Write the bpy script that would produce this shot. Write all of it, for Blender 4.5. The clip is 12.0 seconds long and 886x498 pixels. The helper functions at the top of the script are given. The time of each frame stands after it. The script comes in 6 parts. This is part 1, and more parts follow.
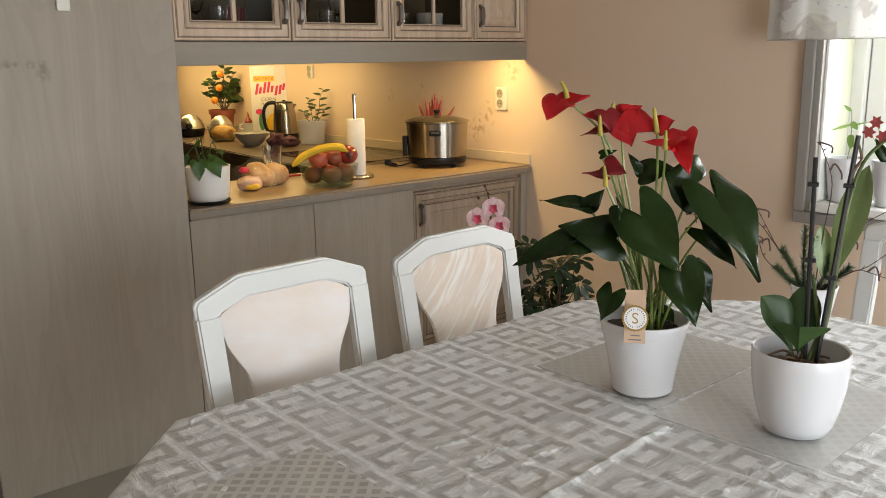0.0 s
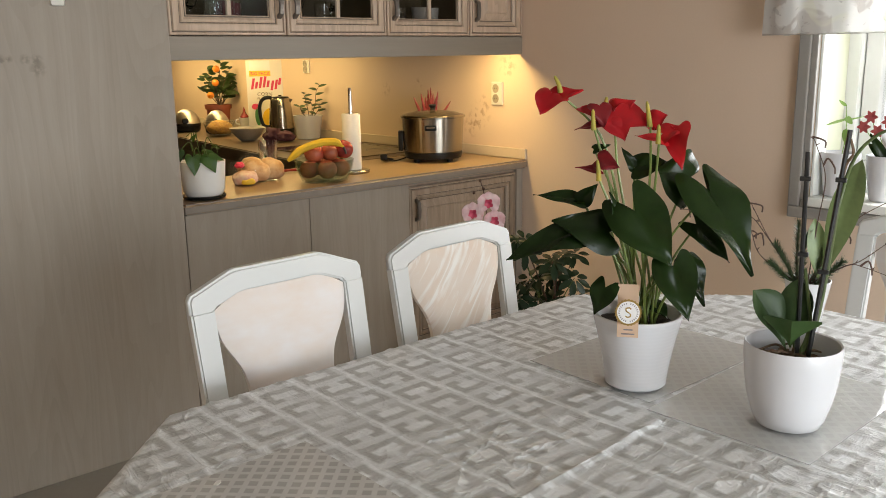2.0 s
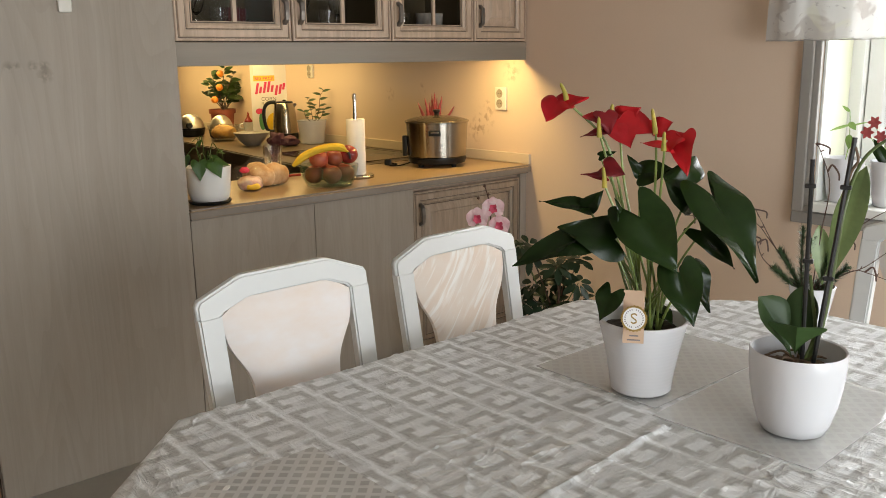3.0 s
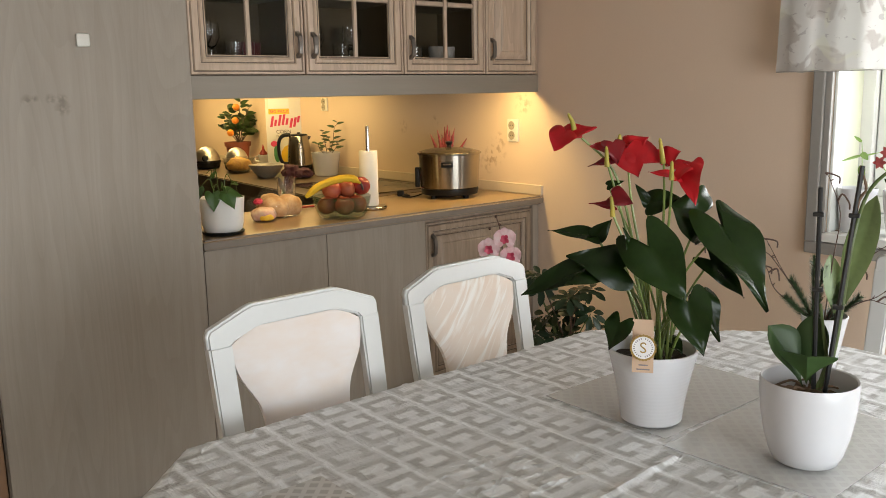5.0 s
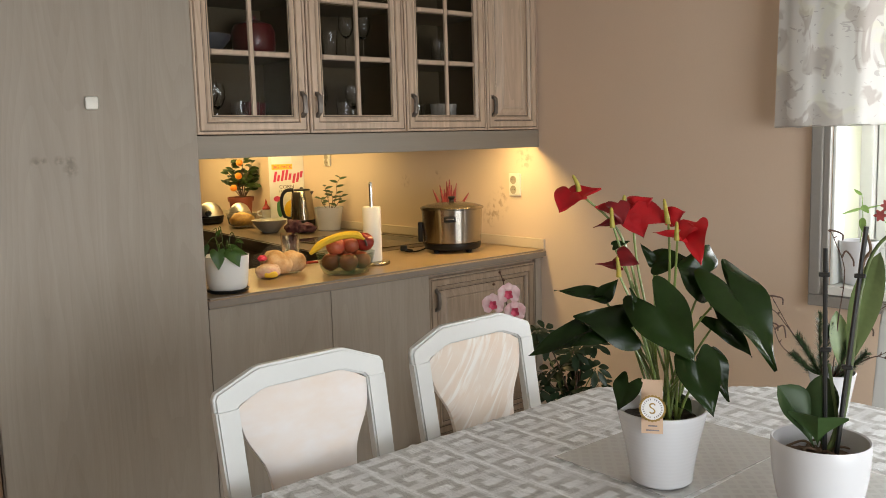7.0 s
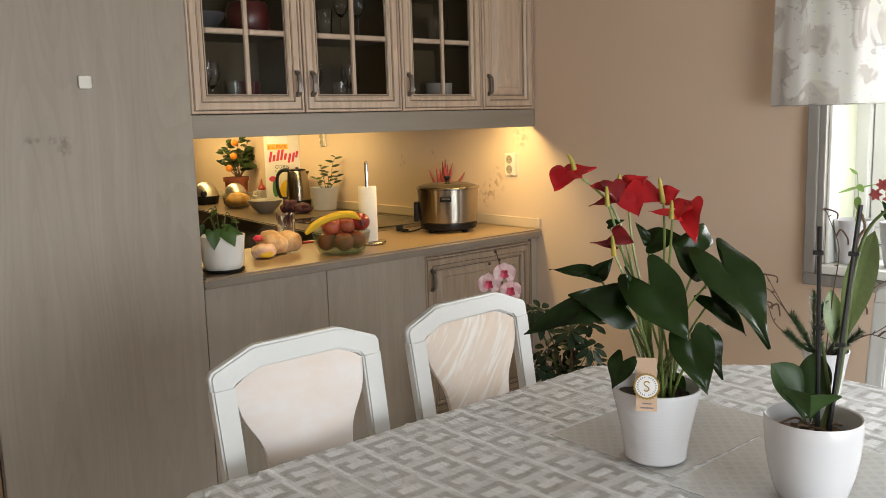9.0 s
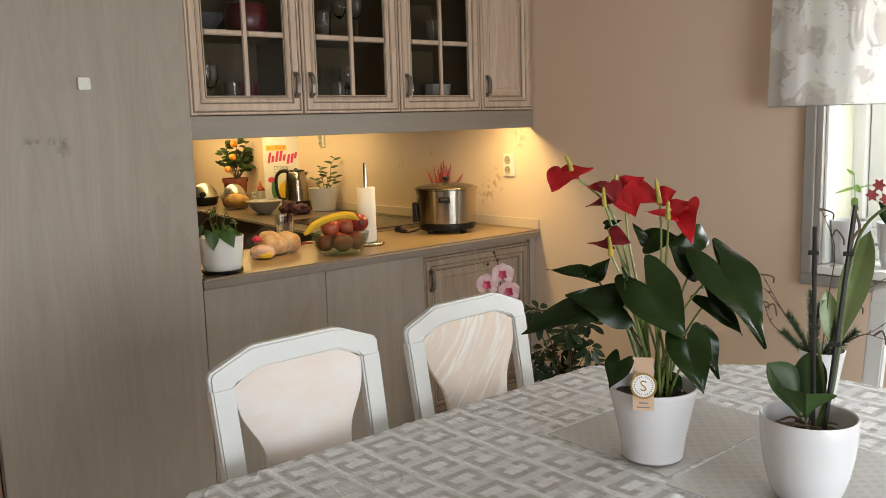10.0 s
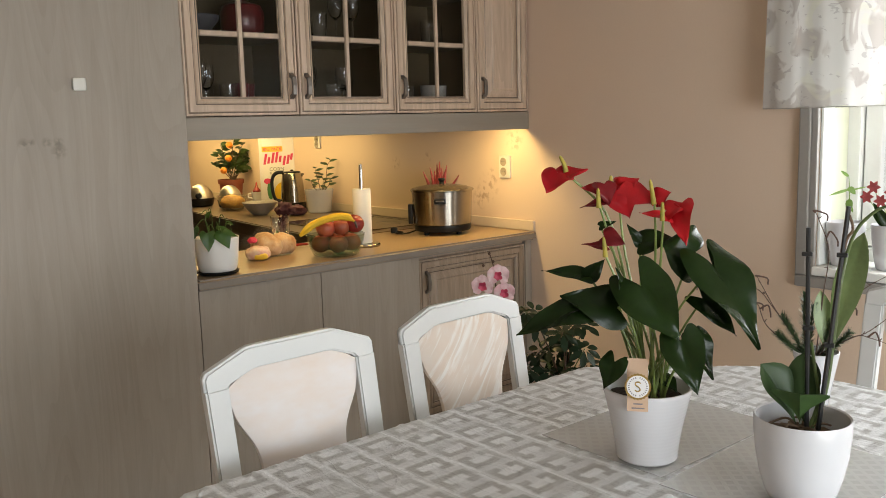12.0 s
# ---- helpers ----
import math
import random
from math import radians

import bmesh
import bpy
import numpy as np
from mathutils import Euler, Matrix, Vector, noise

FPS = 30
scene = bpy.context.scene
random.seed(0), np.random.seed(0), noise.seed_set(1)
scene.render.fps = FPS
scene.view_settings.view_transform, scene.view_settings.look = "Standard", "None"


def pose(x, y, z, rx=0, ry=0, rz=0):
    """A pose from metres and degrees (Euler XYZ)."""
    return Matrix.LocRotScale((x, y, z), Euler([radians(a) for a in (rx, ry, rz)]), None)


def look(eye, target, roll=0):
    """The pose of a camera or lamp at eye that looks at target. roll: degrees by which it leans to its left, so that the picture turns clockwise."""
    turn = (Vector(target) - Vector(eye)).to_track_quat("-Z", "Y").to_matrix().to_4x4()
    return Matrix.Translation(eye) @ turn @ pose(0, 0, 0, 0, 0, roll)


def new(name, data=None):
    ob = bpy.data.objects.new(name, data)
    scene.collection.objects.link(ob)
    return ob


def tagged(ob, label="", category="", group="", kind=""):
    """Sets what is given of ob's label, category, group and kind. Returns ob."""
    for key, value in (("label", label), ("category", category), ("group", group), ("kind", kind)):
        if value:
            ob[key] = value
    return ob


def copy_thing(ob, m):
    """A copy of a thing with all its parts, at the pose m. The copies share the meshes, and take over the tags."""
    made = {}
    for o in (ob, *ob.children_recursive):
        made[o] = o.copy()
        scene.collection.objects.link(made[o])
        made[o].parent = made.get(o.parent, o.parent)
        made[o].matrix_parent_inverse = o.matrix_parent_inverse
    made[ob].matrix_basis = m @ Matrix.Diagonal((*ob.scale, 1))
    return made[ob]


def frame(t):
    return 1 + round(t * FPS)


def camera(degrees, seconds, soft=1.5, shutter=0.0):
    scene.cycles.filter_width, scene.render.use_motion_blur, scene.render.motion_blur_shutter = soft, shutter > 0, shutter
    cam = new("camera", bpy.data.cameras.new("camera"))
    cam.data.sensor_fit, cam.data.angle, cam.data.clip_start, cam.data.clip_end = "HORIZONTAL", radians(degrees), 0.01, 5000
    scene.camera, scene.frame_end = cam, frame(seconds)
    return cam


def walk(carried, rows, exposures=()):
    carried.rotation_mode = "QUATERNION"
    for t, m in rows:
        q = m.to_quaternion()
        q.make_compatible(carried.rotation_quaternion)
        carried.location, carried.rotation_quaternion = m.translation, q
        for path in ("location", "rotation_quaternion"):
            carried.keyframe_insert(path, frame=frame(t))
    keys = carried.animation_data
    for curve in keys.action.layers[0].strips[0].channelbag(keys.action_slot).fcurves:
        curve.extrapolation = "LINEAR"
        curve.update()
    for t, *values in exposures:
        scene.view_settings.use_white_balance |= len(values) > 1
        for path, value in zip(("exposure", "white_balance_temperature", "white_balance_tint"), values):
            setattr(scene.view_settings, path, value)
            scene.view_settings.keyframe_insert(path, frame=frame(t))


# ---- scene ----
cam = camera(54.8, 12.0, soft=0.9)
PATH = [
    (0, (-3.192, -2.957, 1.45), (-1.906, -1.488, 1.015), -0.9),
    (0.5, (-3.188, -2.961, 1.449), (-1.896, -1.495, 1.019), -0.9),
    (1, (-3.191, -2.959, 1.449), (-1.9, -1.495, 1.012), -0.9),
    (1.5, (-3.19, -2.963, 1.45), (-1.899, -1.501, 1.008), -0.9),
    (2, (-3.187, -2.964, 1.449), (-1.899, -1.501, 1.003), -0.9),
    (2.5, (-3.192, -2.964, 1.451), (-1.904, -1.498, 1.014), -0.9),
    (3, (-3.2, -2.965, 1.457), (-1.914, -1.497, 1.019), -0.9),
    (5, (-3.195, -2.979, 1.451), (-1.925, -1.478, 1.088), -1.1),
    (5.5, (-3.199, -2.973, 1.451), (-1.927, -1.464, 1.129), -1.2),
    (6, (-3.204, -2.993, 1.473), (-1.933, -1.468, 1.232), -1.5),
    (6.5, (-3.202, -2.988, 1.476), (-1.927, -1.465, 1.238), -1.7),
    (7, (-3.209, -2.975, 1.478), (-1.926, -1.461, 1.229), -1.6),
    (7.5, (-3.204, -2.977, 1.48), (-1.921, -1.467, 1.212), -1.5),
    (9.5, (-3.21, -2.977, 1.474), (-1.925, -1.473, 1.178), -1.7),
    (10, (-3.212, -2.986, 1.476), (-1.926, -1.483, 1.183), -1.7),
    (10.5, (-3.21, -2.994, 1.474), (-1.924, -1.49, 1.183), -1.7),
    (11, (-3.206, -2.998, 1.475), (-1.921, -1.493, 1.184), -1.6),
    (11.5, (-3.206, -2.996, 1.47), (-1.917, -1.494, 1.182), -1.6),
    (12, (-3.21, -2.989, 1.474), (-1.917, -1.491, 1.185), -1.6),
]
walk(cam, [(t, look(e, g, r)) for t, e, g, r in PATH], [(0.0, 0.0), (12.0, 0.0)])

# ---- world, daylight and lamps ----
world = bpy.data.worlds.new("world")
scene.world = world
world.use_nodes = True
wn = world.node_tree.nodes
sky = wn.new("ShaderNodeTexSky")
sky.sky_type, sky.sun_disc = "NISHITA", False
sky.sun_elevation, sky.sun_rotation = radians(38), radians(200)
world.node_tree.links.new(sky.outputs[0], wn["Background"].inputs[0])
wn["Background"].inputs[1].default_value = 0.12


def lamp(name, kind, m, energy, color, size=(1, 1), spread=180):
    data = bpy.data.lights.new(name, kind)
    data.energy, data.color = energy, color
    if kind == "AREA":
        data.shape, data.size, data.size_y = "RECTANGLE", size[0], size[1]
        data.spread = radians(spread)
    ob = new(name, data)
    ob.matrix_world = m
    return ob


sun = lamp("sun", "SUN", look((6, -4, 8), (0, 0, 0)), 0.5, (1.0, 0.96, 0.9))
sun.data.angle = radians(12)
# sky light in the east window and an added, unseen terrace window
lamp("window_light", "AREA", look((0.20, -2.42, 1.50), (-1.0, -2.42, 1.36)), 44, (0.96, 0.98, 1.0), (1.34, 1.18))
lamp("window_light", "AREA", look((-2.3, -5.36, 1.08), (-2.3, -4.0, 0.62)), 116, (0.90, 0.96, 1.0), (2.3, 1.7), 175)
# two warm strips under the wall cabinets, one added unseen along the kitchen wall
lamp("strip_light", "AREA", look((-0.42, 0.13, 1.505), (-0.42, 0.135, 0.5)), 6.6, (1.0, 0.70, 0.27), (0.60, 0.08))
lamp("strip_light", "AREA", look((-1.35, 0.20, 1.505), (-1.35, 0.205, 0.5)), 3.0, (1.0, 0.70, 0.27), (0.7, 0.08))
lamp("strip_light", "AREA", look((-0.36, 2.70, 1.56), (-0.30, 2.70, 0.5)), 19.0, (1.0, 0.71, 0.28), (2.6, 0.10))


# ---- materials ----
def material(name, color, rough=0.5, metal=0.0, second=None, scale=6.0, stretch=(1, 1, 1), fine=60.0,
             amount=0.5, bump=0.05, detail=5.0, spec=0.5, sheen=0.0, coat=0.0, rand=0.0, aniso=0.0):
    """Principled surface with variation at two scales and a fine relief, in metres."""
    m = bpy.data.materials.new(name)
    m.use_nodes = True
    nt = m.node_tree
    b = nt.nodes["Principled BSDF"]
    tc = nt.nodes.new("ShaderNodeTexCoord")
    mp = nt.nodes.new("ShaderNodeMapping")
    mp.inputs["Scale"].default_value = stretch
    nt.links.new(tc.outputs["Object"], mp.inputs[0])
    n1 = nt.nodes.new("ShaderNodeTexNoise")
    n1.inputs["Scale"].default_value, n1.inputs["Detail"].default_value = scale, detail
    n2 = nt.nodes.new("ShaderNodeTexNoise")
    n2.inputs["Scale"].default_value, n2.inputs["Detail"].default_value = fine, 4.0
    nt.links.new(mp.outputs[0], n1.inputs["Vector"])
    nt.links.new(mp.outputs[0], n2.inputs["Vector"])
    add = nt.nodes.new("ShaderNodeMath")
    add.operation = "MULTIPLY_ADD"
    nt.links.new(n2.outputs[0], add.inputs[0])
    add.inputs[1].default_value = 0.4
    nt.links.new(n1.outputs[0], add.inputs[2])
    ramp = nt.nodes.new("ShaderNodeMapRange")
    ramp.inputs[1].default_value, ramp.inputs[2].default_value = 0.45, 0.95
    nt.links.new(add.outputs[0], ramp.inputs[0])
    mix = nt.nodes.new("ShaderNodeMix")
    mix.data_type = "RGBA"
    c2 = second or tuple(c * (1 - 0.25 * amount) for c in color)
    mix.inputs[6].default_value, mix.inputs[7].default_value = (*color, 1), (*c2, 1)
    nt.links.new(ramp.outputs[0], mix.inputs[0])
    out = mix.outputs[2]
    if rand:
        oi = nt.nodes.new("ShaderNodeObjectInfo")
        hs = nt.nodes.new("ShaderNodeHueSaturation")
        mr = nt.nodes.new("ShaderNodeMapRange")
        mr.inputs[3].default_value, mr.inputs[4].default_value = 1 - rand, 1 + rand
        nt.links.new(oi.outputs["Random"], mr.inputs[0])
        nt.links.new(mr.outputs[0], hs.inputs["Value"])
        nt.links.new(out, hs.inputs["Color"])
        out = hs.outputs[0]
    nt.links.new(out, b.inputs["Base Color"])
    b.inputs["Roughness"].default_value = rough
    b.inputs["Metallic"].default_value = metal
    b.inputs["Specular IOR Level"].default_value = spec
    b.inputs["Sheen Weight"].default_value = sheen
    b.inputs["Coat Weight"].default_value = coat
    b.inputs["Anisotropic"].default_value = aniso
    b.inputs["Anisotropic Rotation"].default_value = 0.25 if aniso else 0.0
    if bump:
        bp = nt.nodes.new("ShaderNodeBump")
        bp.inputs["Strength"].default_value, bp.inputs["Distance"].default_value = bump, 0.004
        nt.links.new(add.outputs[0], bp.inputs["Height"])
        nt.links.new(bp.outputs[0], b.inputs["Normal"])
    return m


def glass(name, color=(1, 1, 1), rough=0.0, ior=1.45):
    m = bpy.data.materials.new(name)
    m.use_nodes = True
    b = m.node_tree.nodes["Principled BSDF"]
    b.inputs["Base Color"].default_value = (*color, 1)
    b.inputs["Roughness"].default_value = rough
    b.inputs["Transmission Weight"].default_value = 1.0
    b.inputs["IOR"].default_value = ior
    return m


def thin(name, color, alpha, rough):
    """A thin clear film or pane: lets most light straight through and keeps a gloss."""
    m = bpy.data.materials.new(name)
    m.use_nodes = True
    nt = m.node_tree
    b = nt.nodes["Principled BSDF"]
    b.inputs["Base Color"].default_value = (*color, 1)
    b.inputs["Roughness"].default_value = rough
    tr = nt.nodes.new("ShaderNodeBsdfTransparent")
    mix = nt.nodes.new("ShaderNodeMixShader")
    mix.inputs[0].default_value = alpha
    nt.links.new(tr.outputs[0], mix.inputs[1])
    nt.links.new(b.outputs[0], mix.inputs[2])
    nt.links.new(mix.outputs[0], nt.nodes["Material Output"].inputs[0])
    return m


WALL = material("wall_paint", (0.74, 0.585, 0.455), 0.75, scale=1.2, fine=120, amount=0.25, bump=0.06)
SPLASH = material("splash_paint", (0.66, 0.56, 0.44), 0.5, scale=2.0, fine=90, amount=0.3, bump=0.05)
WHITE = material("white_paint", (0.78, 0.77, 0.73), 0.35, scale=5, fine=80, amount=0.2, bump=0.03)
# Unseen ceiling paint, toned down to bounce less light onto the upper walls.
CEIL = material("ceiling_paint", (0.60, 0.55, 0.48), 0.8, scale=2, fine=100, amount=0.1)
FLOOR = material("vinyl_floor", (0.33, 0.31, 0.27), 0.35, scale=3, fine=40, amount=0.5)
GREY = material("grey_stained_wood", (0.365, 0.320, 0.268), 0.46, spec=0.30, second=(0.315, 0.273, 0.226), scale=3.0,
                stretch=(7, 7, 0.55), fine=26, bump=0.12)
DOORW = material("limed_cabinet_wood", (0.64, 0.49, 0.37), 0.4, second=(0.46, 0.345, 0.25), scale=3.0,
                 stretch=(9, 9, 0.8), fine=22, bump=0.12)


def grain(m, dark, scale=(3.2, 3.2, 0.42), lines=9.0, k=0.5):
    """Adds the flowing growth lines of plain-sawn oak over a stained wood."""
    nt = m.node_tree
    b = nt.nodes["Principled BSDF"]
    old = b.inputs["Base Color"].links[0].from_socket
    tc = nt.nodes.new("ShaderNodeTexCoord")
    mp = nt.nodes.new("ShaderNodeMapping")
    mp.inputs["Scale"].default_value = scale
    nt.links.new(tc.outputs["Object"], mp.inputs[0])
    nz = nt.nodes.new("ShaderNodeTexNoise")
    nz.inputs["Scale"].default_value, nz.inputs["Detail"].default_value, nz.inputs["Roughness"].default_value = 1.0, 2.5, 0.45
    nt.links.new(mp.outputs[0], nz.inputs["Vector"])
    mu = nt.nodes.new("ShaderNodeMath")
    mu.operation = "MULTIPLY"
    mu.inputs[1].default_value = lines * 2
    nt.links.new(nz.outputs[0], mu.inputs[0])
    fr = nt.nodes.new("ShaderNodeMath")
    fr.operation = "FRACT"
    nt.links.new(mu.outputs[0], fr.inputs[0])
    mr = nt.nodes.new("ShaderNodeMapRange")
    mr.inputs[1].default_value, mr.inputs[2].default_value, mr.inputs[3].default_value, mr.inputs[4].default_value = 0.0, 0.75, k, 0.0
    nt.links.new(fr.outputs[0], mr.inputs[0])
    mx = nt.nodes.new("ShaderNodeMix")
    mx.data_type = "RGBA"
    mx.inputs[7].default_value = (*dark, 1)
    nt.links.new(mr.outputs[0], mx.inputs[0])
    nt.links.new(old, mx.inputs[6])
    nt.links.new(mx.outputs[2], b.inputs["Base Color"])



def stains(m, color, spots, k=0.6, scale=30.0, lo=0.50):
    """Scattered marks of dirt round some places of a surface: (x, y, z, radius)."""
    nt = m.node_tree
    b = nt.nodes["Principled BSDF"]
    tc = nt.nodes.new("ShaderNodeTexCoord")
    nz = nt.nodes.new("ShaderNodeTexNoise")
    nz.inputs["Scale"].default_value, nz.inputs["Detail"].default_value = scale, 5
    nt.links.new(tc.outputs["Object"], nz.inputs["Vector"])
    th = nt.nodes.new("ShaderNodeMapRange")
    th.inputs[1].default_value, th.inputs[2].default_value = lo, lo + 0.12
    nt.links.new(nz.outputs[0], th.inputs[0])
    for x, y, z, r in spots:
        d = nt.nodes.new("ShaderNodeVectorMath")
        d.operation = "DISTANCE"
        d.inputs[1].default_value = (x, y, z)
        nt.links.new(tc.outputs["Object"], d.inputs[0])
        mr = nt.nodes.new("ShaderNodeMapRange")
        mr.inputs[1].default_value, mr.inputs[2].default_value, mr.inputs[3].default_value, mr.inputs[4].default_value = r * 0.2, r, k, 0.0
        nt.links.new(d.outputs["Value"], mr.inputs[0])
        mu = nt.nodes.new("ShaderNodeMath")
        mu.operation = "MULTIPLY"
        nt.links.new(mr.outputs[0], mu.inputs[0])
        nt.links.new(th.outputs[0], mu.inputs[1])
        mx = nt.nodes.new("ShaderNodeMix")
        mx.data_type = "RGBA"
        mx.inputs[7].default_value = (*color, 1)
        nt.links.new(mu.outputs[0], mx.inputs[0])
        nt.links.new(b.inputs["Base Color"].links[0].from_socket, mx.inputs[6])
        nt.links.new(mx.outputs[2], b.inputs["Base Color"])


stains(WALL, (0.34, 0.20, 0.12), ((0, 0.34, 1.13, 0.09), (0, 0.40, 1.07, 0.08), (0, 0.14, 1.38, 0.07), (0, 0.30, 1.20, 0.05), (0, 1.15, 1.25, 0.05), (0, 0.85, 1.28, 0.04)))
grain(GREY, (0.20, 0.17, 0.14), (3.4, 3.4, 0.36), 14.0, 0.13)
stains(GREY, (0.13, 0.11, 0.09), ((-2.407, 0, 1.447, 0.022), (-2.385, 0, 1.452, 0.016), (-2.335, 0, 1.45, 0.02), (-2.30, 0, 1.448, 0.022), (-2.30, 0, 1.42, 0.03)), 0.55, 45, 0.42)
grain(DOORW, (0.34, 0.255, 0.185), (7, 7, 0.7), 7.0, 0.35)
# Darker copy of the limed wood, with the lower door's shade in its colour.
LOWERW = material("shaded_limed_wood", (0.40, 0.315, 0.24), 0.4, second=(0.27, 0.205, 0.15), scale=3.0,
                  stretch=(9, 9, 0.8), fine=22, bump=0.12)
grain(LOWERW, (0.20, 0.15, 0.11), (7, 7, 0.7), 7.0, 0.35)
GROOVE = material("dark_glaze", (0.15, 0.115, 0.085), 0.6, scale=20)
TOP = material("laminate_worktop", (0.34, 0.235, 0.14), 0.28, scale=25, fine=240, amount=0.5, bump=0.02)
EDGE = material("worktop_edge", (0.24, 0.205, 0.17), 0.4, scale=25, fine=240, amount=0.5, bump=0.02)
CHAIRW = material("white_lacquered_wood", (0.65, 0.66, 0.65), 0.28, scale=4, fine=60, amount=0.15, bump=0.02)
TRIMG = material("grey_painted_trim", (0.31, 0.295, 0.275), 0.4, scale=4, fine=60, amount=0.5, bump=0.05)
METAL = material("brushed_steel", (0.36, 0.33, 0.285), 0.22, metal=1.0, aniso=0.8, scale=3, stretch=(1, 1, 40), fine=40, amount=0.3, bump=0.02)
SATIN = material("satin_steel", (0.60, 0.57, 0.52), 0.40, metal=1.0, scale=3, stretch=(1, 1, 30), fine=40, amount=0.3, bump=0.02)
CHROME = material("polished_chrome", (0.7, 0.7, 0.7), 0.10, metal=1.0, scale=5, amount=0.1, bump=0)
PEWTER = material("pewter_handle", (0.20, 0.18, 0.16), 0.38, metal=0.7, scale=30, amount=0.5)
BOARD = material("grey_stained_board", (0.285, 0.245, 0.198), 0.42, second=(0.25, 0.213, 0.17), scale=3.0, stretch=(0.5, 7, 7), fine=26, bump=0.1)
BLACK = material("black_plastic", (0.010, 0.010, 0.010), 0.35, spec=0.22, scale=20, amount=0.3, bump=0.02)
CERAMIC = material("white_ceramic", (0.635, 0.635, 0.655), 0.25, scale=6, amount=0.08, bump=0.01)
GLASS = glass("clear_glass")
PANE = thin("window_pane", (0.05, 0.05, 0.05), 0.06, 0.02)
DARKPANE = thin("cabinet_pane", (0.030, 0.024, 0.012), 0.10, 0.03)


# ---- mesh helpers ----
def mesh_object(name, bm, mat, smooth=False):
    me = bpy.data.meshes.new(name)
    bmesh.ops.recalc_face_normals(bm, faces=bm.faces[:])
    bm.to_mesh(me)
    bm.free()
    for mm in (mat if isinstance(mat, (list, tuple)) else [mat]):
        me.materials.append(mm)
    if smooth:
        for p in me.polygons:
            p.use_smooth = True
        me.set_sharp_from_angle(angle=radians(38))
    return new(name, me)


def part(name, bm, mat, parent=None, label="", smooth=False):
    ob = mesh_object(name, bm, mat, smooth)
    ob.parent = parent
    return tagged(ob, label)


def thing(name, m, label, category, group="", kind=""):
    ob = new(name)
    ob.empty_display_size = 0.05
    ob.matrix_world = m
    return tagged(ob, label, category, group, kind)


def box(bm, a, b, bevel=0.0, m=None, mi=0):
    """A box between two corners, its edges rounded by bevel, added to bm."""
    bw = bmesh.new()
    bmesh.ops.create_cube(bw, size=1)
    for v in bw.verts:
        v.co = Vector([(a[i] + b[i]) / 2 + v.co[i] * (b[i] - a[i]) for i in range(3)])
    if bevel:
        bmesh.ops.bevel(bw, geom=bw.edges[:], offset=bevel, segments=2, affect="EDGES", profile=0.6)
    if m is not None:
        bw.transform(m)
    join(bm, bw, mi)
    return bm


def join(bm, other, mi=0):
    for f in other.faces:
        f.material_index = mi
    me = bpy.data.meshes.new("tmp")
    other.to_mesh(me)
    other.free()
    n = len(bm.faces)
    bm.from_mesh(me)
    bm.faces.ensure_lookup_table()
    bpy.data.meshes.remove(me)
    for f in bm.faces[n:]:
        f.material_index = mi


def boxes(*ab, bevel=0.0):
    bm = bmesh.new()
    for a, b in ab:
        box(bm, a, b, bevel)
    return bm


def lathe(profile, n=48, m=None, closed=False):
    """Turns a profile of (radius, z) round the z axis."""
    bm = bmesh.new()
    rings = []
    for r, z in profile:
        if r < 1e-5:
            rings.append([bm.verts.new((0, 0, z))])
        else:
            rings.append([bm.verts.new((r * math.cos(2 * math.pi * i / n), r * math.sin(2 * math.pi * i / n), z)) for i in range(n)])
    pairs = list(zip(rings, rings[1:])) + ([(rings[-1], rings[0])] if closed else [])
    for p, q in pairs:
        for i in range(n):
            j = (i + 1) % n
            if len(p) == 1 and len(q) == 1:
                continue
            if len(p) == 1:
                bm.faces.new((p[0], q[i], q[j]))
            elif len(q) == 1:
                bm.faces.new((p[i], p[j], q[0]))
            else:
                bm.faces.new((p[i], p[j], q[j], q[i]))
    if m is not None:
        bm.transform(m)
    return bm


def spline(pts, n=24):
    """Smooth curve through points (Catmull-Rom)."""
    p = [Vector(v) for v in pts]
    p = [2 * p[0] - p[1]] + p + [2 * p[-1] - p[-2]]
    out = []
    seg = len(p) - 3
    for k in range(n + 1):
        u = k / n * seg
        i = min(int(u), seg - 1)
        t = u - i
        a, b, c, d = p[i:i + 4]
        out.append(0.5 * ((2 * b) + (c - a) * t + (2 * a - 5 * b + 4 * c - d) * t * t + (3 * b - a - 3 * c + d) * t ** 3))
    return out


def tube(pts, r0, r1=None, n=16, sides=8, bm=None, radius=None):
    """A round rod along a smooth curve, tapering from r0 to r1."""
    bm = bm or bmesh.new()
    r1 = r0 if r1 is None else r1
    c = spline(pts, n) if len(pts) > 2 else [Vector(pts[0]).lerp(Vector(pts[1]), k / n) for k in range(n + 1)]
    up = Vector((0.31, 0.17, 0.93))
    prev = None
    for k, p in enumerate(c):
        d = (c[min(k + 1, n)] - c[max(k - 1, 0)]).normalized()
        s = d.cross(up)
        if s.length < 0.05:
            s = d.cross(Vector((1, 0, 0)))
        s.normalize()
        w = d.cross(s)
        r = radius(k / n) if radius else r0 + (r1 - r0) * k / n
        ring = [bm.verts.new(p + (s * math.cos(a) + w * math.sin(a)) * r) for a in (2 * math.pi * i / sides for i in range(sides))]
        if prev:
            for i in range(sides):
                bm.faces.new((prev[i], prev[(i + 1) % sides], ring[(i + 1) % sides], ring[i]))
        else:
            bm.faces.new(ring[::-1])
        prev = ring
    bm.faces.new(prev)
    return bm


